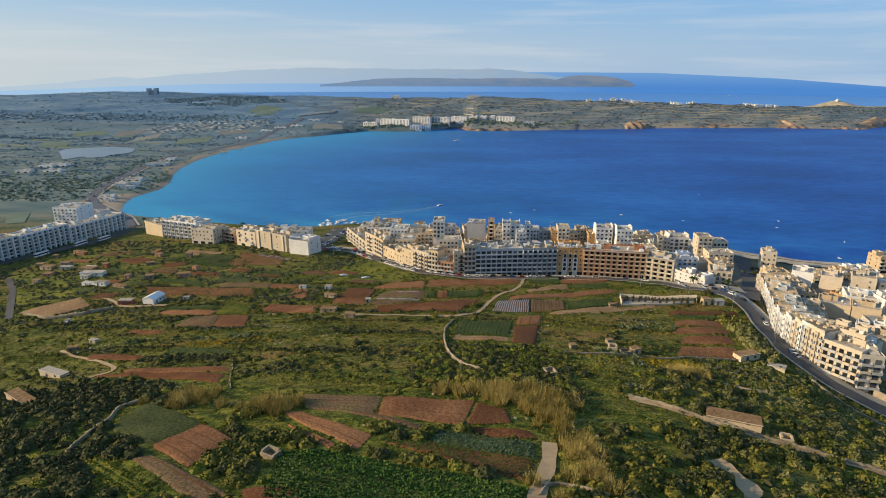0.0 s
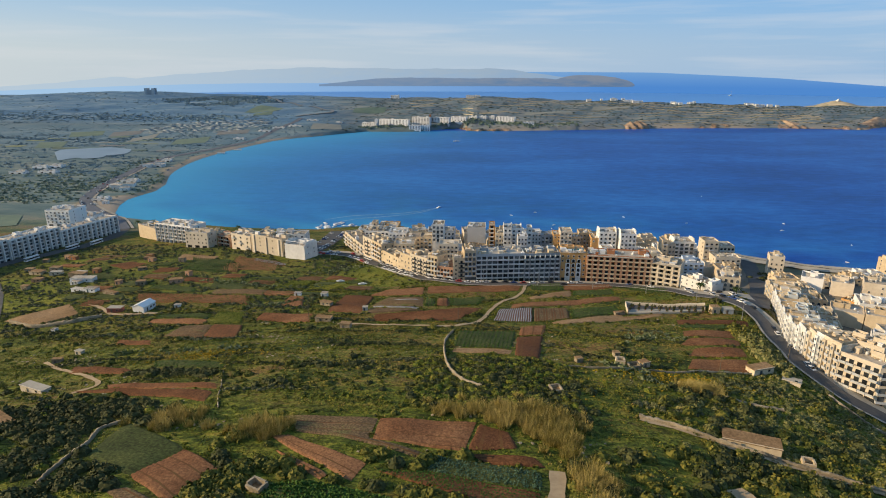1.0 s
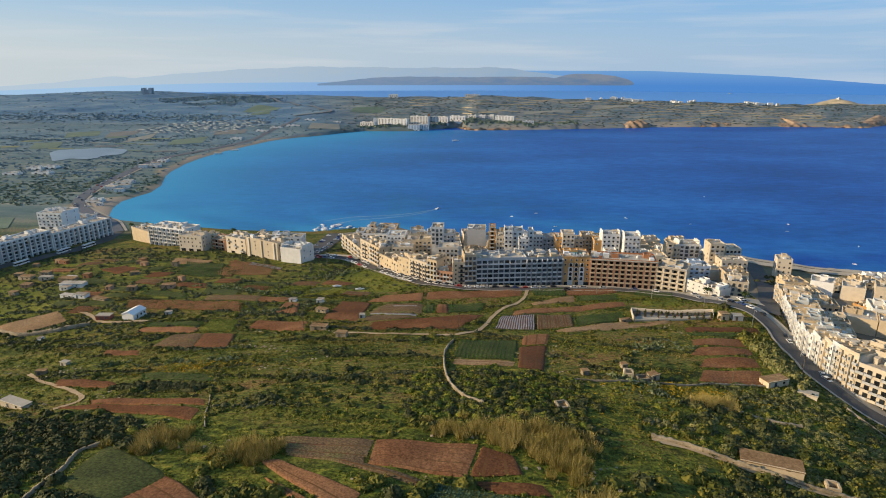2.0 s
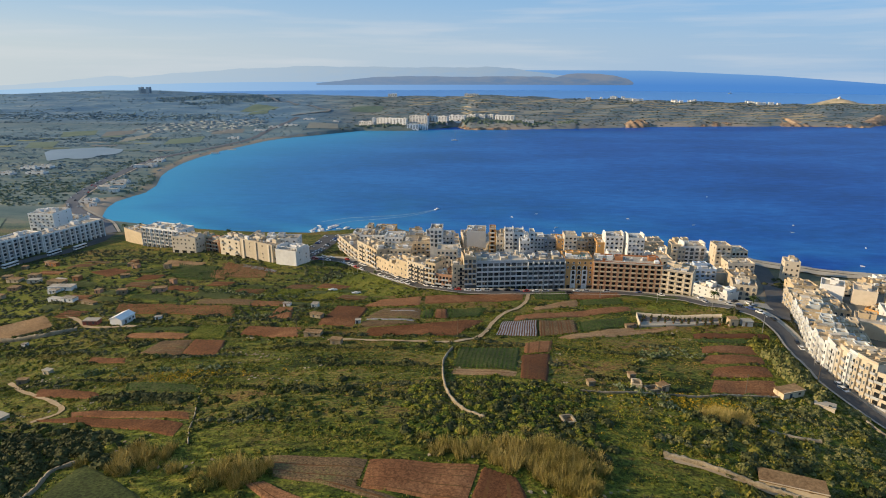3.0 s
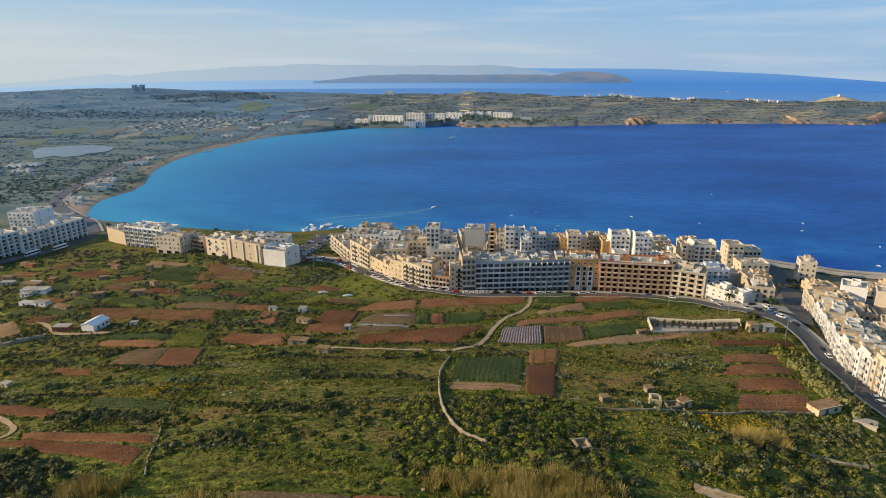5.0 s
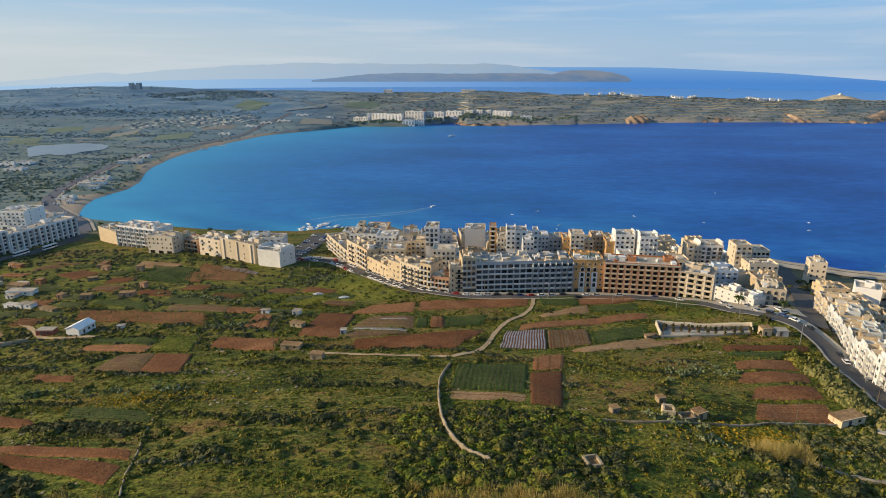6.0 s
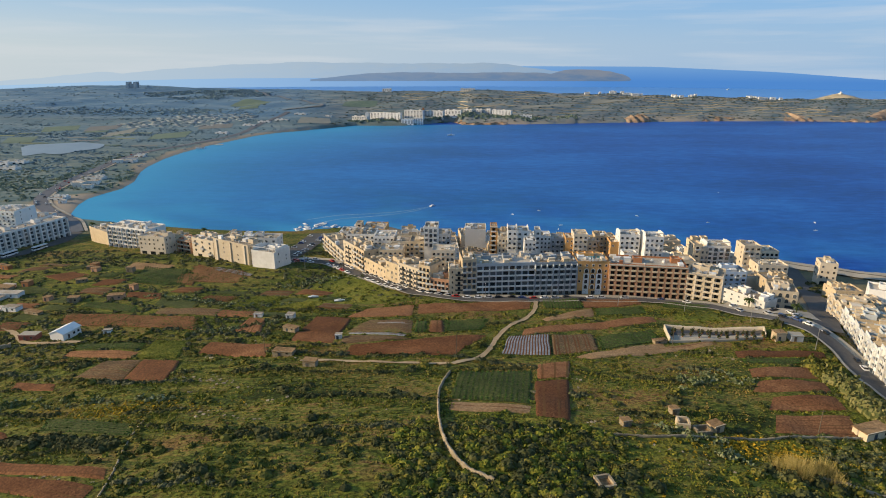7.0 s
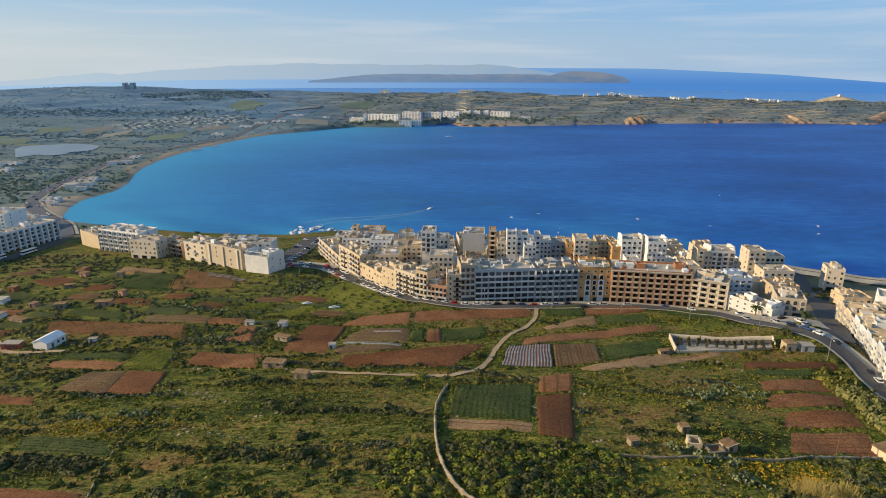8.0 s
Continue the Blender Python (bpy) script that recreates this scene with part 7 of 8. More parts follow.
for k in range(4):
    a, b = yard[k], yard[(k + 1) % 4]
    stone_wall("rendered pale wall round the paved yard", [tuple(a), tuple((a + b) / 2), tuple(b)], 2.2 if k != 3 else 1.2, 0.4, M["cream"], "yard_wall", 0.02)
TAKEN.append(yard)
POT = lathe_mesh(("pot",), [(0.25, 0), (0.36, 0.5), (0.38, 0.55)], M["terracotta"], 10)
for n in range(34):
    s = (n + 0.5) / 34
    a = yard[1] * (1 - s) + yard[2] * s
    x, y = a[0] + paints.uniform(-0.5, 0.5), a[1] - 4 - 5 * (n % 3 == 0) - paints.random() * 2
    root = thing("potted_shrub", "dark potted shrub on the yard floor", "potted plant", at(x, y, float(ground(x, y)) + 0.55), group="potted shrubs in the yard")
    part("pot", POT, root)
    if ("pot_crown", n % 4) not in MESHES:
        lv = leaves(60, 0.9, 2.2, 0.22, rng).reshape(-1, 3) + (0, 0, 0.5)
        tmp = bpy.data.meshes.new("crown")
        tmp.from_pydata(lv.tolist(), [], np.arange(len(lv)).reshape(-1, 4).tolist())
        tmp.materials.append(M["carob"])
        MESHES[("pot_crown", n % 4)] = tmp
    part("crown", MESHES[("pot_crown", n % 4)], root)


# ---- posts and lamps ----
def post(x, y, high, lamp, label):
    root = thing("street_lamp" if lamp else "utility_pole", label, "lamp" if lamp else "pole", at(x, y, float(ground(x, y))), group="posts")
    part("pole", lathe_mesh(("pole", high), [(0.16, -0.5), (0.13, high * 0.5), (0.09, high)], M["metal"] if lamp else M["bark"], 8), root)
    if lamp:
        part("arm", boxes_mesh(("arm",), [(M["metal"], [(-0.06, 1.6, -0.05, 0.05, -0.1, 0)])]), root, at(0, 0, high, radians(-90)))
        part("lamp_head", boxes_mesh(("lamp_head",), [(M["tank"], [(-0.35, 0.35, -0.15, 0.15, -0.1, 0.08)])]), root, at(0, -1.7, high, radians(-90)))
    else:
        part("crossbar", boxes_mesh(("crossbar",), [(M["bark"], [(-0.7, 0.7, -0.06, 0.06, -0.06, 0.06)])]), root, at(0, 0, high - 0.5))
    return root


for x, y in ((73.6, 280.4), (93.2, 216.1), (-9.4, 266.5), (-83.3, 269.5), (120.0, 293.3), (125.6, 230.9)):
    post(x, y, 8.0, False, "grey timber utility pole standing in the fields")
q = resample(STREET, 34.0)
for x, y in q[1:-1]:
    post(x - 1.5, y - 5.0, 9.0, True, "grey street lamp beside the coast road")


# ---- farm buildings with more shape ----
def gable_house(x, y, turn, w, d, h, rise):
    root = thing("farmhouse", "white farmhouse with a low pitched roof", "house", at(x, y, float(ground(x, y)), turn))
    key = ("gable",)
    v = [(0, 0, -2), (w, 0, -2), (w, d, -2), (0, d, -2), (0, 0, h), (w, 0, h), (w, d, h), (0, d, h), (0, d / 2, h + rise), (w, d / 2, h + rise)]
    me = bpy.data.meshes.new("wall")
    me.from_pydata(v, [], [(0, 1, 5, 4), (1, 2, 6, 9, 5), (2, 3, 7, 6), (3, 0, 4, 8, 7)])
    me.materials.append(M["white"])
    part("wall", me, root)
    for sgn, y0, y1 in ((0, -0.4, d / 2), (1, d + 0.4, d / 2)):
        lo = h - rise * 0.8 / d
        ro = bpy.data.meshes.new("roof")
        vv = [(-0.3, y0, lo), (w + 0.3, y0, lo), (w + 0.3, y1, h + rise), (-0.3, y1, h + rise)]
        ro.from_pydata(vv + [(a, b, c + 0.16) for a, b, c in vv], [], [(3, 2, 1, 0), (4, 5, 6, 7), (0, 1, 5, 4), (1, 2, 6, 5), (3, 0, 4, 7)])
        ro.materials.append(M["white"])
        part("roof", ro, root)
    part("door", window_mesh(1.0, 2.0, M["shutter"], M["shutter"]), root, at(w * 0.3, -0.004, 0.1))
    for k in (0.6, 0.85):
        part("window", window_mesh(1.1, 1.1, M["shutter"], M["glass"]), root, at(w * k, -0.004, 1.0))
    return root


gable_house(-184.8, 295.6, radians(82), 10, 7, 3.2, 1.4)
hut("red-roofed shed beside the white farmhouse", (-209, 298), (-199.5, 298.6), 6, 3.0, "rust")
hut("long low limestone building with a flat roof", (69.2, 157.0), (86.8, 151.2), 7.5, 1.6, "limestone")
hut("roofless square stone tank by the wall", (89.5, 149.8), (93.5, 148.8), 4, 2.0, "limestone")
hut("low concrete slab roof beside the road", (115.0, 214.5), (121.5, 210.5), 5, 1.0, "cream")


# ---- palms by the beach ----
def palm(x, y, high):
    root = thing("palm_tree", "dark date palm on a slim trunk", "palm tree", at(x, y, float(ground(x, y))), group="palms")
    part("trunk", lathe_mesh(("trunk", high), [(0.32, -0.5), (0.24, high * 0.4), (0.2, high)], M["bark"], 8), root)
    if ("fronds",) not in MESHES:
        r2, quad = np.random.default_rng(2), []
        for k in range(26):
            a, up = k * 2.4, r2.uniform(-0.2, 1.1)
            d, s = np.array([math.cos(a), math.sin(a), 0]), np.array([-math.sin(a), math.cos(a), 0]) * 0.32
            pts = [d * (2.9 * u) + np.array([0, 0, up * 2.2 * u - 2.0 * u * u]) for u in (0, 0.35, 0.7, 1.0)]
            for m in range(3):
                quad += [pts[m] - s, pts[m] + s, pts[m + 1] + s * 0.8, pts[m + 1] - s * 0.8]
        me = bpy.data.meshes.new("crown")
        me.from_pydata([tuple(v) for v in quad], [], [(i, i + 1, i + 2, i + 3) for i in range(0, len(quad), 4)])
        me.materials.append(M["palm"])
        MESHES[("fronds",)] = me
    part("crown", MESHES[("fronds",)], root, at(0, 0, high))
    return root


for x, y, high in ((-338, 545, 7), (-330, 540, 6), (-322, 546, 7.5), (-316, 541, 6), (-300, 538, 7), (-222, 512, 9), (-214, 508, 6), (131, 345, 5), (146, 331, 5)):
    palm(x, y, high)


# ---- forecourt, corner house and sheds by the yard ----
ribbon("pavement", "pale paved forecourt before the low white house", "pavement", [(121.4, 352.3), (132.4, 340.1), (141.8, 330.2), (154.3, 329.3)], 11, M["paving"], 0.42)
for n, (x, y) in enumerate([(125.3, 348.5), (131.4, 353.0), (131.7, 328.0), (138.6, 335.7), (134.2, 322.0), (143.5, 331.0), (141.7, 322.0), (133.2, 341.9), (140.1, 348.0)]):
    car(x, y, 0.3 + 0.8 * (n % 3), colours[n * 3 % len(colours)])
hut("small tan stone house at the corner of the yard", (117.4, 291.4), (122.4, 291.8), 5, 4.2, "limestone")
hut("low grey shed with a flat roof by the road", (123.2, 291.6), (129.0, 291.3), 5, 3.0, "grey")
for x, y in [(-88.4, 353.7), (-72.4, 346.0)]:
    boat(x, y, 0.3, 5.5, "small white boat laid up on the grass", 0.0, z=float(ground(x, y)) + 0.35)


# ---- planting ----
rng = np.random.default_rng(11)
BUSH = [np.concatenate([core(0.95, 0.85, rng, 8, 4), leaves(78, 1.0, 0.88, 0.11, rng, hollow=0.72, lean=0.7)]) for _ in range(6)]
MID = [np.concatenate([core(0.95, 0.75, rng, 6, 3), leaves(40, 1.0, 0.78, 0.135, rng, hollow=0.72, lean=0.7)]) for _ in range(7)]
LOW = [np.concatenate([core(0.9, 0.7, rng, 5, 3), leaves(20, 1.0, 0.78, 0.18, rng, hollow=0.72, lean=0.7)]) for _ in range(6)]
SMALL = [leaves(23, 0.8, 0.6, 0.19, rng, hollow=0.6, lean=0.6) for _ in range(7)]
TUFT = [blades(5, 0.5, 0.34, 0.11, rng, 0.7) for _ in range(6)]
REED = [blades(190, 1.7, 3.4, 0.055, rng, 0.28) for _ in range(5)]
PAD = [leaves(26, 1.1, 1.2, 0.26, rng, hollow=0.2) for _ in range(4)]


def wave(x, y, k, s):
    return 0.5 + 0.5 * np.sin(x / k + 1.7 * np.sin(y / (k * 1.3) + s)) * np.sin(y / (k * 0.8) + 1.3 * np.sin(x / (k * 1.1) + s * 2))


def sow(n, x0, x1, y0, y1, keep=None, room=0.0):
    """Places on the plan inside the camera's spread, off the fields and roads."""
    y = rng.uniform(y0, y1, n)
    x = rng.uniform(x0, x1, n)
    ok = (np.abs(x) < 0.98 * (y + 10) + 12) & free(x, y)
    for dx, dy in ((room, 0), (-room, 0), (0, room), (0, -room)) if room else ():
        ok &= free(x + dx, y + dy)
    if keep is not None:
        ok &= rng.uniform(0, 1, n) < keep(x, y)
    return np.stack([x[ok], y[ok]], -1)


# thick dark scrub low on the near slope and to both sides
def thick(x, y):
    weeds = smooth(88, 100, x) * smooth(150, 172, y)
    side_low = smooth(48, 75, x) * (1 - smooth(185, 205, y)) + (1 - smooth(-105, -80, x)) * (1 - smooth(160, 185, y))
    return np.clip(1 - smooth(112, 150, y) + side_low, 0.0, 1) * (1 - 0.85 * weeds)


p = sow(6300, -195, 170, 84, 215, lambda x, y: 0.9 * thick(x, y) * (0.3 + 0.9 * wave(x, y, 9, 1)), 1.7)
# the left zone is all dark leaf, in place of soft shade
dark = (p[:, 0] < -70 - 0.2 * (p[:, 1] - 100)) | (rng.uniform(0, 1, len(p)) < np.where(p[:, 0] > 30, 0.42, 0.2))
scatter("scrub", "dense dark green scrub on the near slope", "scrub", BUSH, p[~dark], rng.uniform(1.5, 3.7, (~dark).sum()), M["bush"], rng)
pale = (p[:, 0] > 55) & (rng.uniform(0, 1, len(p)) < 0.5)
scatter("scrub", "grey-green shrubs with dry stems on the near slope", "scrub", BUSH, p[pale], rng.uniform(1.2, 3.0, pale.sum()), M["sage"], rng)
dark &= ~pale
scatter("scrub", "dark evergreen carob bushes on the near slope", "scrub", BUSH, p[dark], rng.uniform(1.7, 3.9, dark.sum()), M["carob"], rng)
p = sow(3000, -175, 170, 84, 215, lambda x, y: (0.5 + 0.25 * (x > -70)) * thick(x, y) * wave(x, y, 13, 4) ** 2, 1.4)
scatter("scrub", "bright green bushes among darker scrub", "scrub", BUSH, p, rng.uniform(1.2, 2.8, len(p)), M["bright_leaf"], rng)
p = sow(1900, 84, 190, 145, 225)
scatter("scrub", "dry grey-green weeds beside the coast road", "scrub", MID, p, rng.uniform(0.7, 1.8, len(p)), M["sage"], rng)
# shrubs in bands along the terraces of the middle slope


def bands(x, y, s):
    return np.clip(wave(x, y * 2.2, 19, s) * 2.4 - 1.0, 0, 1) * (0.35 + 0.65 * wave(x, y, 7, s + 1))


def brake(x, y):
    return smooth(-75, -35, x) * (1 - smooth(28, 45, x)) * smooth(160, 170, y) * (1 - smooth(196, 222, y))


p = sow(9300, -330, 190, 150, 300, lambda x, y: 0.035 + 0.3 * bands(x, y, 2) + 0.3 * brake(x, y) * (0.3 + wave(x, y * 1.6, 11, 5)), 0.9)
dark = rng.uniform(0, 1, len(p)) < 0.15 + 0.15 * brake(p[:, 0], p[:, 1])
big = np.where(rng.uniform(0, 1, len(p)) < 0.12, rng.uniform(2.2, 3.4, len(p)), rng.uniform(0.8, 2.0, len(p)))
q = sow(1750, -24, 38, 160, 207, lambda x, y: 0.95 * (0.35 + 0.8 * wave(x, y * 1.4, 8, 6)) * smooth(-24, -14, x) * (1 - smooth(26, 38, x)) * (1 - smooth(194, 207, y)), 1.0)
tone = rng.uniform(0, 1, len(q))
for low_, high_, leaf, words in ((0.0, 0.36, "bright_leaf", "bright green"), (0.36, 0.62, "bush", "yellow-green"), (0.62, 1.0, "carob", "dark green")):
    pick = (tone >= low_) & (tone < high_)
    scatter("scrub", words + " bushes grown together in a hollow", "scrub", MID, q[pick], rng.uniform(1.1, 2.7, pick.sum()), M[leaf], rng)
scatter("scrub", "rounded green shrubs over rough grassland", "scrub", MID, p[~dark], big[~dark], M["bush"], rng)
scatter("scrub", "rounded dark evergreen shrubs over rough grassland", "scrub", MID, p[dark], big[dark], M["carob"], rng)
p = sow(11500, -330, 190, 140, 345, lambda x, y: 0.06 + 0.75 * np.clip(wave(x, y * 2.0, 17, 7) * 2 - 0.75, 0, 1))
scatter("scrub", "bright green weeds and young bushes", "scrub", SMALL, p, rng.uniform(0.7, 1.9, len(p)), M["bright_leaf"], rng, tall=rng.uniform(0.4, 0.9, len(p)))
p = sow(4500, -330, 190, 140, 345, lambda x, y: 0.03 + 0.7 * np.clip(wave(x, y * 1.8, 23, 3) * 2 - 0.8, 0, 1))
scatter("scrub", "low olive-green herbs over the grassland", "scrub", SMALL, p, rng.uniform(0.8, 1.8, len(p)), M["bush"], rng, tall=rng.uniform(0.4, 0.8, len(p)))
p = sow(8000, -420, 160, 250, 470, lambda x, y: 0.06 + 0.5 * bands(x, y, 5) + 0.25 * (x < -80))
# a greyer leaf on the left, with the haze put into its colour
cool = p[:, 0] < -110 + rng.normal(0, 30, len(p))
scatter("scrub", "low green shrubs round the gardens", "scrub", SMALL + MID[:2], p[~cool], rng.uniform(0.8, 2.2, (~cool).sum()), M["bush"], rng)
scatter("scrub", "low grey-green shrubs round the lower gardens", "scrub", SMALL + MID[:2], p[cool], rng.uniform(0.8, 2.2, cool.sum()), M["sage"], rng)
p = sow(1500, -115, -22, 332, 412, lambda x, y: 0.15 + 0.7 * wave(x, y * 1.7, 9, 3))
scatter("scrub", "tufts of yellow-green weeds on the grassy bank", "scrub", SMALL, p, rng.uniform(0.7, 1.8, len(p)), M["bright_leaf"], rng, tall=rng.uniform(0.4, 0.9, len(p)))
p = sow(420, -115, -22, 332, 412, lambda x, y: np.clip(wave(x, y * 1.3, 13, 8) * 2.4 - 1.1, 0, 1))
scatter("scrub", "grey-green bushes on the grassy bank", "scrub", LOW, p, rng.uniform(0.8, 2.0, len(p)), M["hazed_olive"], rng)
# these hedges use the leaf greyed for haze
p = sow(8000, -420, -90, 270, 470, lambda x, y: 0.12 + 0.6 * np.clip(wave(x, y * 2.4, 16, 9) * 2 - 0.7, 0, 1))
scatter("scrub", "dark hedges and bushes between garden plots", "scrub", LOW, p, rng.uniform(0.9, 2.3, len(p)), M["hazed_olive"], rng)
p = sow(82000, -320, 185, 95, 400, lambda x, y: (0.15 + 0.7 * wave(x, y, 8, 3)) * (1 - smooth(260, 400, y)))
green = rng.uniform(0, 1, len(p)) < lush(p[:, 0], p[:, 1])
scatter("grass", "rough green and straw-coloured grass", "grass", TUFT, p[~green], rng.uniform(0.7, 1.5, (~green).sum()), M["grass"], rng)
scatter("grass", "fresh green weeds and grass", "grass", TUFT, p[green], rng.uniform(0.7, 1.6, green.sum()), M["bright_leaf"], rng)


p = sow(118000, -320, 185, 95, 345, lambda x, y: np.clip(wave(x, y * 2.6, 15, 11) * 2.2 - 0.9, 0, 1) * (0.25 + 0.75 * wave(x, y, 5, 2)))
half = rng.uniform(0, 1, len(p)) < 0.35 + 0.5 * wave(p[:, 0], p[:, 1] * 1.5, 24, 6)
scatter("grass", "bright yellow-green grass in belts along the slope", "grass", TUFT, p[half], rng.uniform(0.8, 1.9, half.sum()), M["bright_leaf"], rng)
scatter("grass", "dry straw-coloured grass in belts along the slope", "grass", TUFT, p[~half], rng.uniform(0.8, 1.8, (~half).sum()), M["grass"], rng)


def around(cx, cy, spread, n):
    return np.stack([rng.normal(cx, spread[0], n), rng.normal(cy, spread[1], n)], -1)


def line(points, n, spread):
    q = resample(points, 1.0)
    i = rng.integers(0, len(q), n)
    return q[i] + rng.normal(0, spread, (n, 2))


for cx, cy, sp, n, label in ((28.5, 117, (2.4, 4.5), 40, "tall straw-coloured reed clump beside the track"), (9, 155.5, (9, 4), 75, "band of tall straw-coloured reeds"), (21, 146, (4, 6), 45, "tall reeds bending over scrub"),
                             (-57, 143, (5, 3.5), 30, "thin reeds beside the ploughed field"), (-88, 150, (5, 4), 26, "thin reeds beside the meadow"), (76, 192, (4, 3), 26, "dry reeds in the grass"), (20, 104, (4, 3), 20, "low reeds at the foot of the track")):
    p = around(cx, cy, sp, n)
    p = p[free(p[:, 0], p[:, 1]) & free(p[:, 0] - 1.5, p[:, 1])]
    n = len(p)
    scatter("reed_bed", label, "reeds", REED, p, rng.uniform(0.7, 1.25, n), M["reed"], rng, kind="")
for pts, n, label in (([(123.5, 262), (121, 250), (119, 240), (118, 231), (121, 222)], 62, "tall pale shrubs along the road"), ([(122, 270), (119, 258)], 18, "large grey-green shrubs above red terraces")):
    p = line(pts, n, 2.6)
    p = p[free(p[:, 0], p[:, 1])]
    n = len(p)
    scatter("hedge", label, "hedge", BUSH, p, rng.uniform(2.6, 4.6, n), M["sage" if "pale" in label else "bush"], rng, tall=rng.uniform(1.1, 1.7, n), kind="")
for pts, n, sp, label in (([(66, 243), (76, 252), (86, 250)], 46, 2.6, "prickly pear thicket with pale pads"), ([(-128, 298), (-112, 300), (-96, 308), (-88, 312)], 60, 1.7, "prickly pear hedge between plots"),
                          ([(-182, 358), (-150, 348), (-125, 340), (-96, 338)], 70, 1.8, "prickly pear hedge along a terrace"), ([(-112, 372), (-95, 388), (-84, 398), (-70, 398)], 60, 3.0, "prickly pear thicket below the white wall"),
                          ([(-160, 232), (-135, 231), (-112, 228), (-98, 228)], 45, 1.6, "prickly pear hedge across the grassland"), ([(50, 208), (62, 204)], 26, 1.6, "prickly pear round the ruin"), ([(58, 198), (64, 196)], 16, 1.4, "prickly pear in the grass")):
    p = line(pts, n, sp)
    scatter("cactus_hedge", label, "cactus", PAD, p, rng.uniform(1.0, 1.8, n), M["cactus"], rng, kind="")
p = np.concatenate([around(72, 202, (9, 4), 420), around(92, 204, (9, 3), 260), around(-110, 222, (14, 3), 260), around(25, 185, (16, 8), 90)])
p = p[free(p[:, 0], p[:, 1])]
scatter("wild_flowers", "patches of yellow and orange wild flowers", "flowers", [leaves(9, 0.7, 0.55, 0.2, rng) for _ in range(4)], p, rng.uniform(0.6, 1.3, len(p)), M["flower"], rng)
# broken rows of bushes along the edges of the old terraces
for n in range(15):
    x = np.arange(-300, 120, 0.8)
    y = 178 + n * 10.5 + 7 * np.sin(x / 60 + n * 1.9) + 2.5 * np.sin(x / 17 + n) - 0.09 * (x + 60)
    row = (np.abs(x) < 0.9 * y) & (wave(x, y * 0.4, 21, n * 2.3) > 0.56) & free(x, y) & (rng.uniform(0, 1, len(x)) < 0.85)
    p = np.stack([x[row], y[row]], -1) + rng.normal(0, 0.7, (row.sum(), 2))
    size = rng.uniform(0.7, 1.9, len(p)) * (0.7 + 0.6 * wave(p[:, 0], p[:, 1], 13, n))
    leaf = "carob" if n % 3 else "hazed_olive"
    scatter("hedge", ("dark" if n % 3 else "grey-green") + " bushes along an old terrace edge", "hedge", LOW, p, size, M[leaf], rng, kind="")
    lit = p[rng.uniform(0, 1, len(p)) < 0.8] + np.array([0.0, -2.2]) + rng.normal(0, 0.8, (1, 2))
    lit = lit[free(lit[:, 0], lit[:, 1])]
    scatter("grass", "tall straw and yellow-green grass below a terrace edge", "grass", TUFT, np.repeat(lit, 5, 0) + rng.normal(0, 1.0, (5 * len(lit), 2)), rng.uniform(1.0, 2.1, 5 * len(lit)), M["grass" if n % 2 else "bright_leaf"], rng)
# separate clumps of dark evergreen scrub
for cx, cy, n in ((-58, 199, 9), (-45, 195, 7), (-63, 231, 4), (-74, 250, 6), (-155, 265, 5), (-25, 228, 4), (-2, 247, 4), (60, 229, 5), (-68, 180, 6)):
    for x, y in around(cx, cy, (4.5, 1.8), n):
        if free(np.array([x]), np.array([y]))[0]:
            scatter("bush", "dark evergreen bush on rough grassland", "bush", MID, [(x, y)], rng.uniform(1.6, 3.2, 1), M["carob"], rng, kind="")
p = line([(-79.0, 165.0), (-86.0, 180.0), (-93.0, 196.0), (-99.0, 214.0), (-101.0, 232.0)], 48, 1.4)
scatter("hedge", "bushes grown over the rubble wall", "hedge", MID, p, rng.uniform(0.8, 2.2, len(p)), M["bush"], rng, kind="")
p = line([(-133.7, 204.4), (-114.4, 199.6), (-97.5, 196.4)], 75, 1.3)
scatter("hedge", "thick dark hedge above the red strip", "hedge", MID, p, rng.uniform(1.8, 3.2, len(p)), M["carob"], rng, kind="")
# loose limestone along the old terraces
STONE = []
for _ in range(5):
    v, f = box_geo([(-0.5, 0.5, -0.4, 0.4, -0.15, 0.45)])
    v = np.array(v) * rng.uniform(0.65, 1.25, (8, 3))
    STONE.append(v[np.array(f)])
p = sow(60000, -330, 190, 130, 330, lambda x, y: 0.5 * np.exp(-((wave(x, y * 2.2, 19, 2) - 0.52) / 0.03) ** 2) * smooth(0.45, 0.8, wave(x, y, 31, 8)))
scatter("rubble", "loose pale limestone lying along old terraces", "stones", STONE, p, rng.uniform(0.25, 0.95, len(p)), M["stone"], rng, tall=rng.uniform(0.5, 0.9, len(p)))
# weeds and bushes that lean on the field walls
for n, q in enumerate(WALL_LINES):
    k = rng.integers(0, len(q), int(len(q) * 0.55))
    p = q[k] + rng.normal(0, 0.9, (len(k), 2))
    scatter("hedge", "weeds and bushes along a rubble wall", "hedge", SMALL, p, rng.uniform(0.5, 1.3, len(p)), M["bush" if n % 2 else "carob"], rng, kind="")
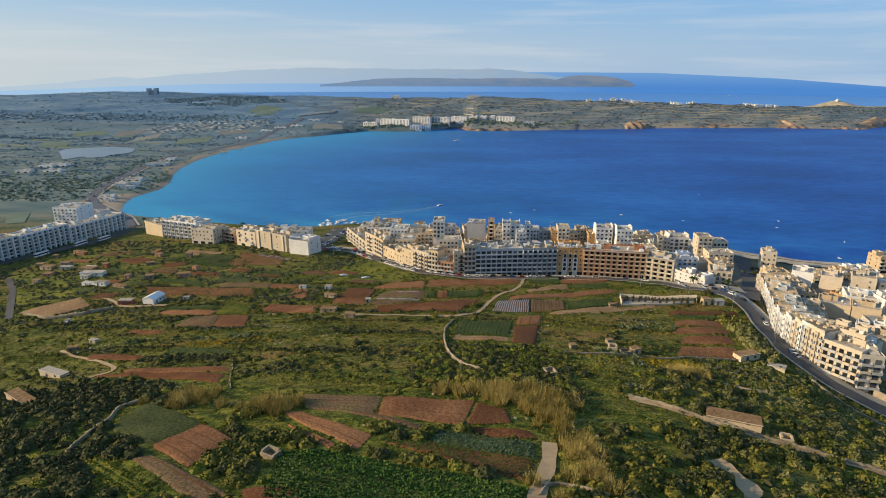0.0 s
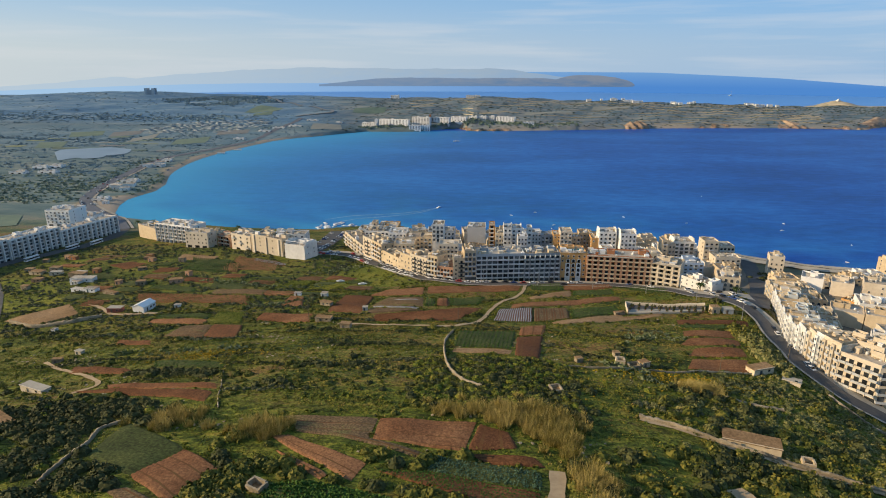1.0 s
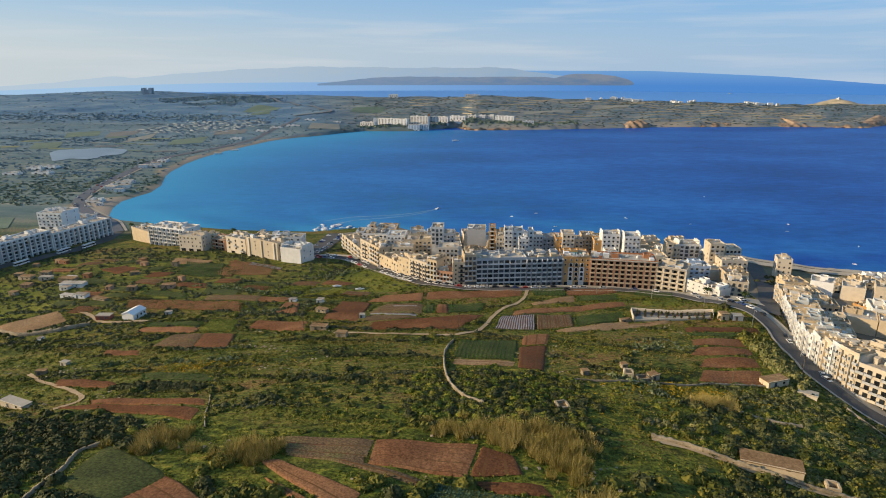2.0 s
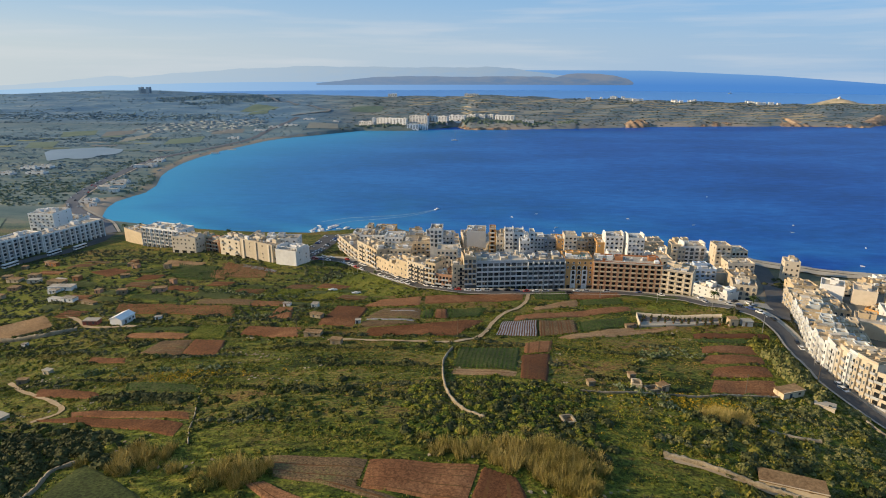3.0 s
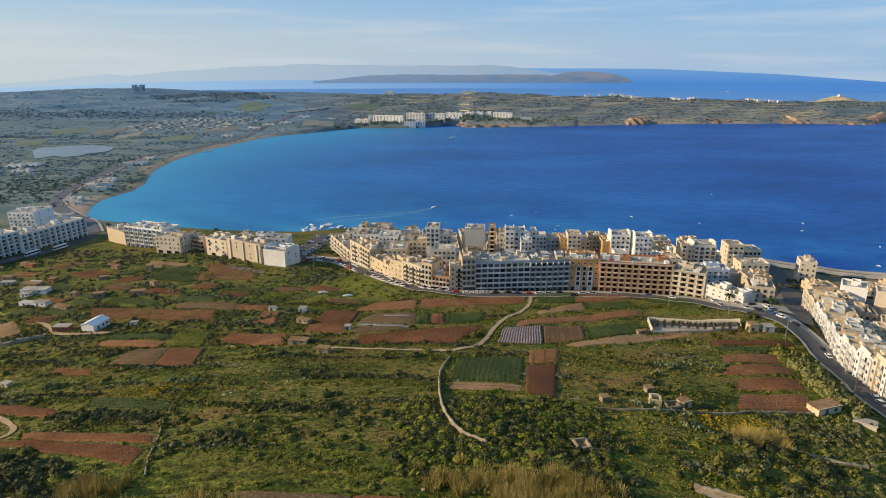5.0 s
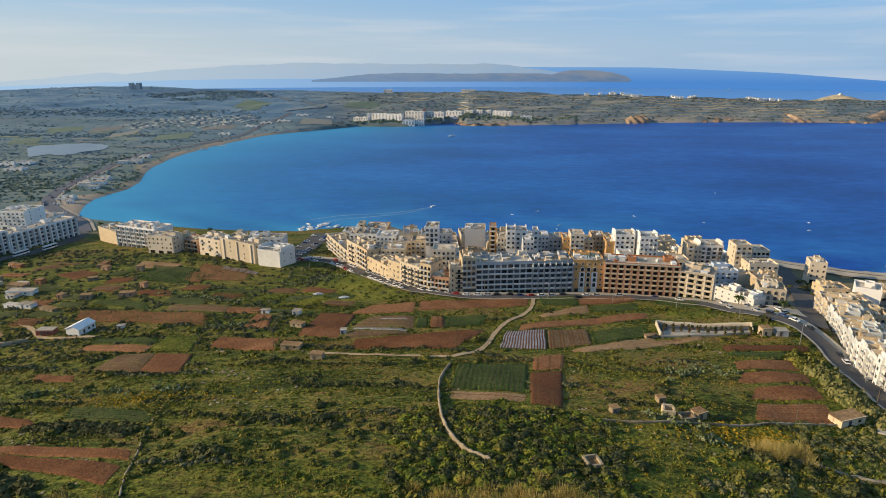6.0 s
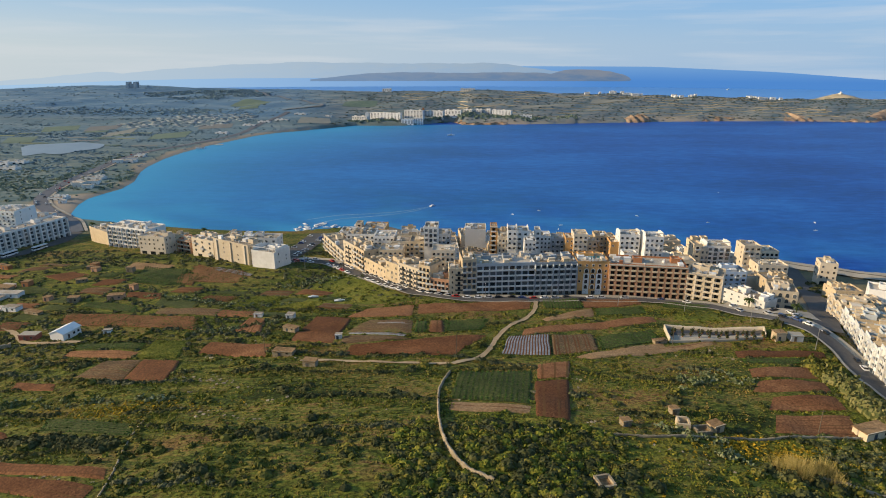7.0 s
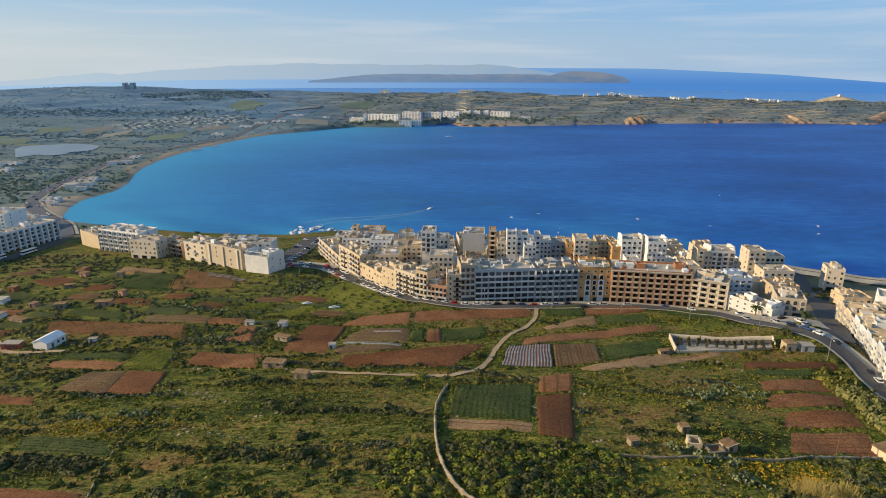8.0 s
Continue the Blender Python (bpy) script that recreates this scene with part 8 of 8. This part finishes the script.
# hedges on the edges of the plots
for n, poly in enumerate(list(TAKEN)):
    if len(poly) == 4 and 95 < poly[:, 1].mean() < 345 and abs(poly[:, 0].mean()) < 180 and n % 3 != 0:
        k = n % 4
        p = line([poly[k], poly[(k + 1) % 4]], int(np.hypot(*(poly[k] - poly[(k + 1) % 4])) * 0.9) + 6, 0.6)
        p = p[free(p[:, 0], p[:, 1])]
        if len(p) > 3:
            scatter("hedge", "low green hedge at a field edge", "hedge", SMALL, p, rng.uniform(0.7, 1.4, len(p)), M["bush" if n % 2 else "bright_leaf"], rng, kind="")
p = line([(198.3, 411.8), (187.1, 386.0), (210.9, 422.5), (187.1, 374.2), (214.7, 435.7)], 40, 3.0)
scatter("hedge", "dark bushes beside the seafront lane", "hedge", MID, p, rng.uniform(1.5, 3.0, len(p)), M["carob"], rng, kind="")
p = around(125.9, 307.9, (1.5, 1.0), 5)
scatter("hedge", "round dark tree beside the yard", "tree", BUSH, p, rng.uniform(2.2, 3.0, 5), M["carob"], rng, tall=rng.uniform(1.2, 1.5, 5), kind="")
# garrigue on the far ridge and trees in the valley behind the beach
FAR = [leaves(9, 1.0, 0.7, 0.46, rng, lean=0.45) for _ in range(5)]
CROWN = [np.concatenate([core(0.9, 0.9, rng, 6, 3), leaves(12, 1.0, 1.0, 0.4, rng, hollow=0.7)]) for _ in range(4)]


def sow_far(n, x0, x1, y0, y1, keep):
    x, y = rng.uniform(x0, x1, n), rng.uniform(y0, y1, n)
    ok = (np.abs(x) < 0.95 * y) & (land(x, y) > 2.1) & free(x, y) & (rng.uniform(0, 1, n) < keep(x, y))
    return np.stack([x[ok], y[ok]], -1)


def streak(x, y, s):
    """Long belts of scrub that follow the old terraces of the ridge."""
    return np.clip(wave(x * 0.35, y, 17, s) * 2.2 - 1.0, 0, 1) * (0.3 + 0.7 * wave(x, y, 34, s + 2))


p = sow_far(24000, -1950, 1500, 1480, 2130, lambda x, y: 0.05 + 0.32 * (x > -360) + 0.75 * streak(x, y, 3) + 0.5 * (x < -560) * smooth(1500, 1530, y) * (1 - smooth(1600, 1650, y)) + 0.5 * (x > 350) * smooth(1960, 1990, y))
# both far greens carry painted haze, bluer on the west side
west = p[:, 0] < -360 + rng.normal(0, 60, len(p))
for part_of, leaf, words in ((west, "hazed_maquis", "grey-green scrub over the far hill"), (~west, "scrub_far", "dark green scrub over the far ridge")):
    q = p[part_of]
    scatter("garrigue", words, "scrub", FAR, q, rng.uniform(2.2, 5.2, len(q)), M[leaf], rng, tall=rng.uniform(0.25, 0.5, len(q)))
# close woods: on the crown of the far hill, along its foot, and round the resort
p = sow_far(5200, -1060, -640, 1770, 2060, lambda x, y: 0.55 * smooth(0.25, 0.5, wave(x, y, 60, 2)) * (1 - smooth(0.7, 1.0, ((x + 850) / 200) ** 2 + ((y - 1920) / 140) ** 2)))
scatter("trees", "dark pine wood on the far hill", "trees", FAR, p, rng.uniform(3.5, 6.5, len(p)), M["hazed_maquis"], rng, tall=rng.uniform(0.4, 0.7, len(p)))
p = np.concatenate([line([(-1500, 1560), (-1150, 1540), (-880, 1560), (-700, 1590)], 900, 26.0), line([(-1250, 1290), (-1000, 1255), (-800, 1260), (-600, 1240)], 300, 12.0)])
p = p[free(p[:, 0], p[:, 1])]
scatter("trees", "belt of dark trees along the valley edge", "trees", FAR, p, rng.uniform(3.0, 6.0, len(p)), M["hazed_maquis"], rng, tall=rng.uniform(0.35, 0.6, len(p)))
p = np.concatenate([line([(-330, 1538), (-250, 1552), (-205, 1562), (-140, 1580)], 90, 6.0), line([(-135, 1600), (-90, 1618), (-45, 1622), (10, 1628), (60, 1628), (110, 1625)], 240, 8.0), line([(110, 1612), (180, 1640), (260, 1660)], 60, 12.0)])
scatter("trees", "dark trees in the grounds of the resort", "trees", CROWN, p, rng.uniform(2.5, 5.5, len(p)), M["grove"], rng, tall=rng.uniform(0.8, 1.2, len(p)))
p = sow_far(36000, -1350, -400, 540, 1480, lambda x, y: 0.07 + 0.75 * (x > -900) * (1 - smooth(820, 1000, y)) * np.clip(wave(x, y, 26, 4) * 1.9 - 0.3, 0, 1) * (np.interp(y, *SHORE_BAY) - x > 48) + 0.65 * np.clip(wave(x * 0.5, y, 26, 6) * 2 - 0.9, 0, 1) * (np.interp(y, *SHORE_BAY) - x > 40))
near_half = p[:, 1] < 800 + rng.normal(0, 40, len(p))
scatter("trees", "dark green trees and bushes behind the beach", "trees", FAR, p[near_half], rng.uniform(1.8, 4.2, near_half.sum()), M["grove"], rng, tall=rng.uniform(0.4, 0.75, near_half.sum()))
scatter("trees", "dark trees and bushes in the valley", "trees", FAR, p[~near_half], rng.uniform(2.0, 4.8, (~near_half).sum()), M["hazed_maquis"], rng, tall=rng.uniform(0.25, 0.5, (~near_half).sum()))
p = np.concatenate([line([(-432, 705), (-440, 740), (-452, 790), (-470, 830)], 90, 9.0), line([(-500, 650), (-520, 720), (-535, 800), (-560, 900), (-575, 1010)], 150, 7.0)])
p = p[free(p[:, 0], p[:, 1]) & (land(p[:, 0], p[:, 1]) > 1.9)]
scatter("trees", "low green tamarisks along the beach road", "trees", CROWN, p, rng.uniform(1.5, 3.2, len(p)), M["grove"], rng, tall=rng.uniform(0.6, 0.9, len(p)))
# old terrace walls on the ridge across the bay
for n, deep in enumerate((0.1, 0.2, 0.3, 0.4, 0.5, 0.62, 0.74, 0.86)):
    x = np.arange(-30 - 40 * n, 980, 6.0)
    coast = np.interp(x, *SHORE_FAR)
    y = coast + (2090 - coast) * (deep + 0.02 * np.sin(x / 130 + n))
    there = wave(x, y, 52, n * 1.3) > 0.42
    v, f = [], []
    for k in range(len(x) - 1):
        if there[k]:
            m, zz = len(v), [float(ground(x[j], y[j])) for j in (k, k + 1)]
            v += [(x[k], y[k], zz[0] - 1), (x[k + 1], y[k + 1], zz[1] - 1), (x[k + 1], y[k + 1], zz[1] + 1.7), (x[k], y[k], zz[0] + 1.7), (x[k], y[k] + 2.5, zz[0] + 1.4), (x[k + 1], y[k + 1] + 2.5, zz[1] + 1.4)]
            f += [(m, m + 1, m + 2, m + 3), (m + 3, m + 2, m + 5, m + 4)]
    tagged(mesh_of("terrace_wall", v, f, M["pale_rock"]), "old rubble terrace wall on the far ridge", "wall", group="far terrace walls")
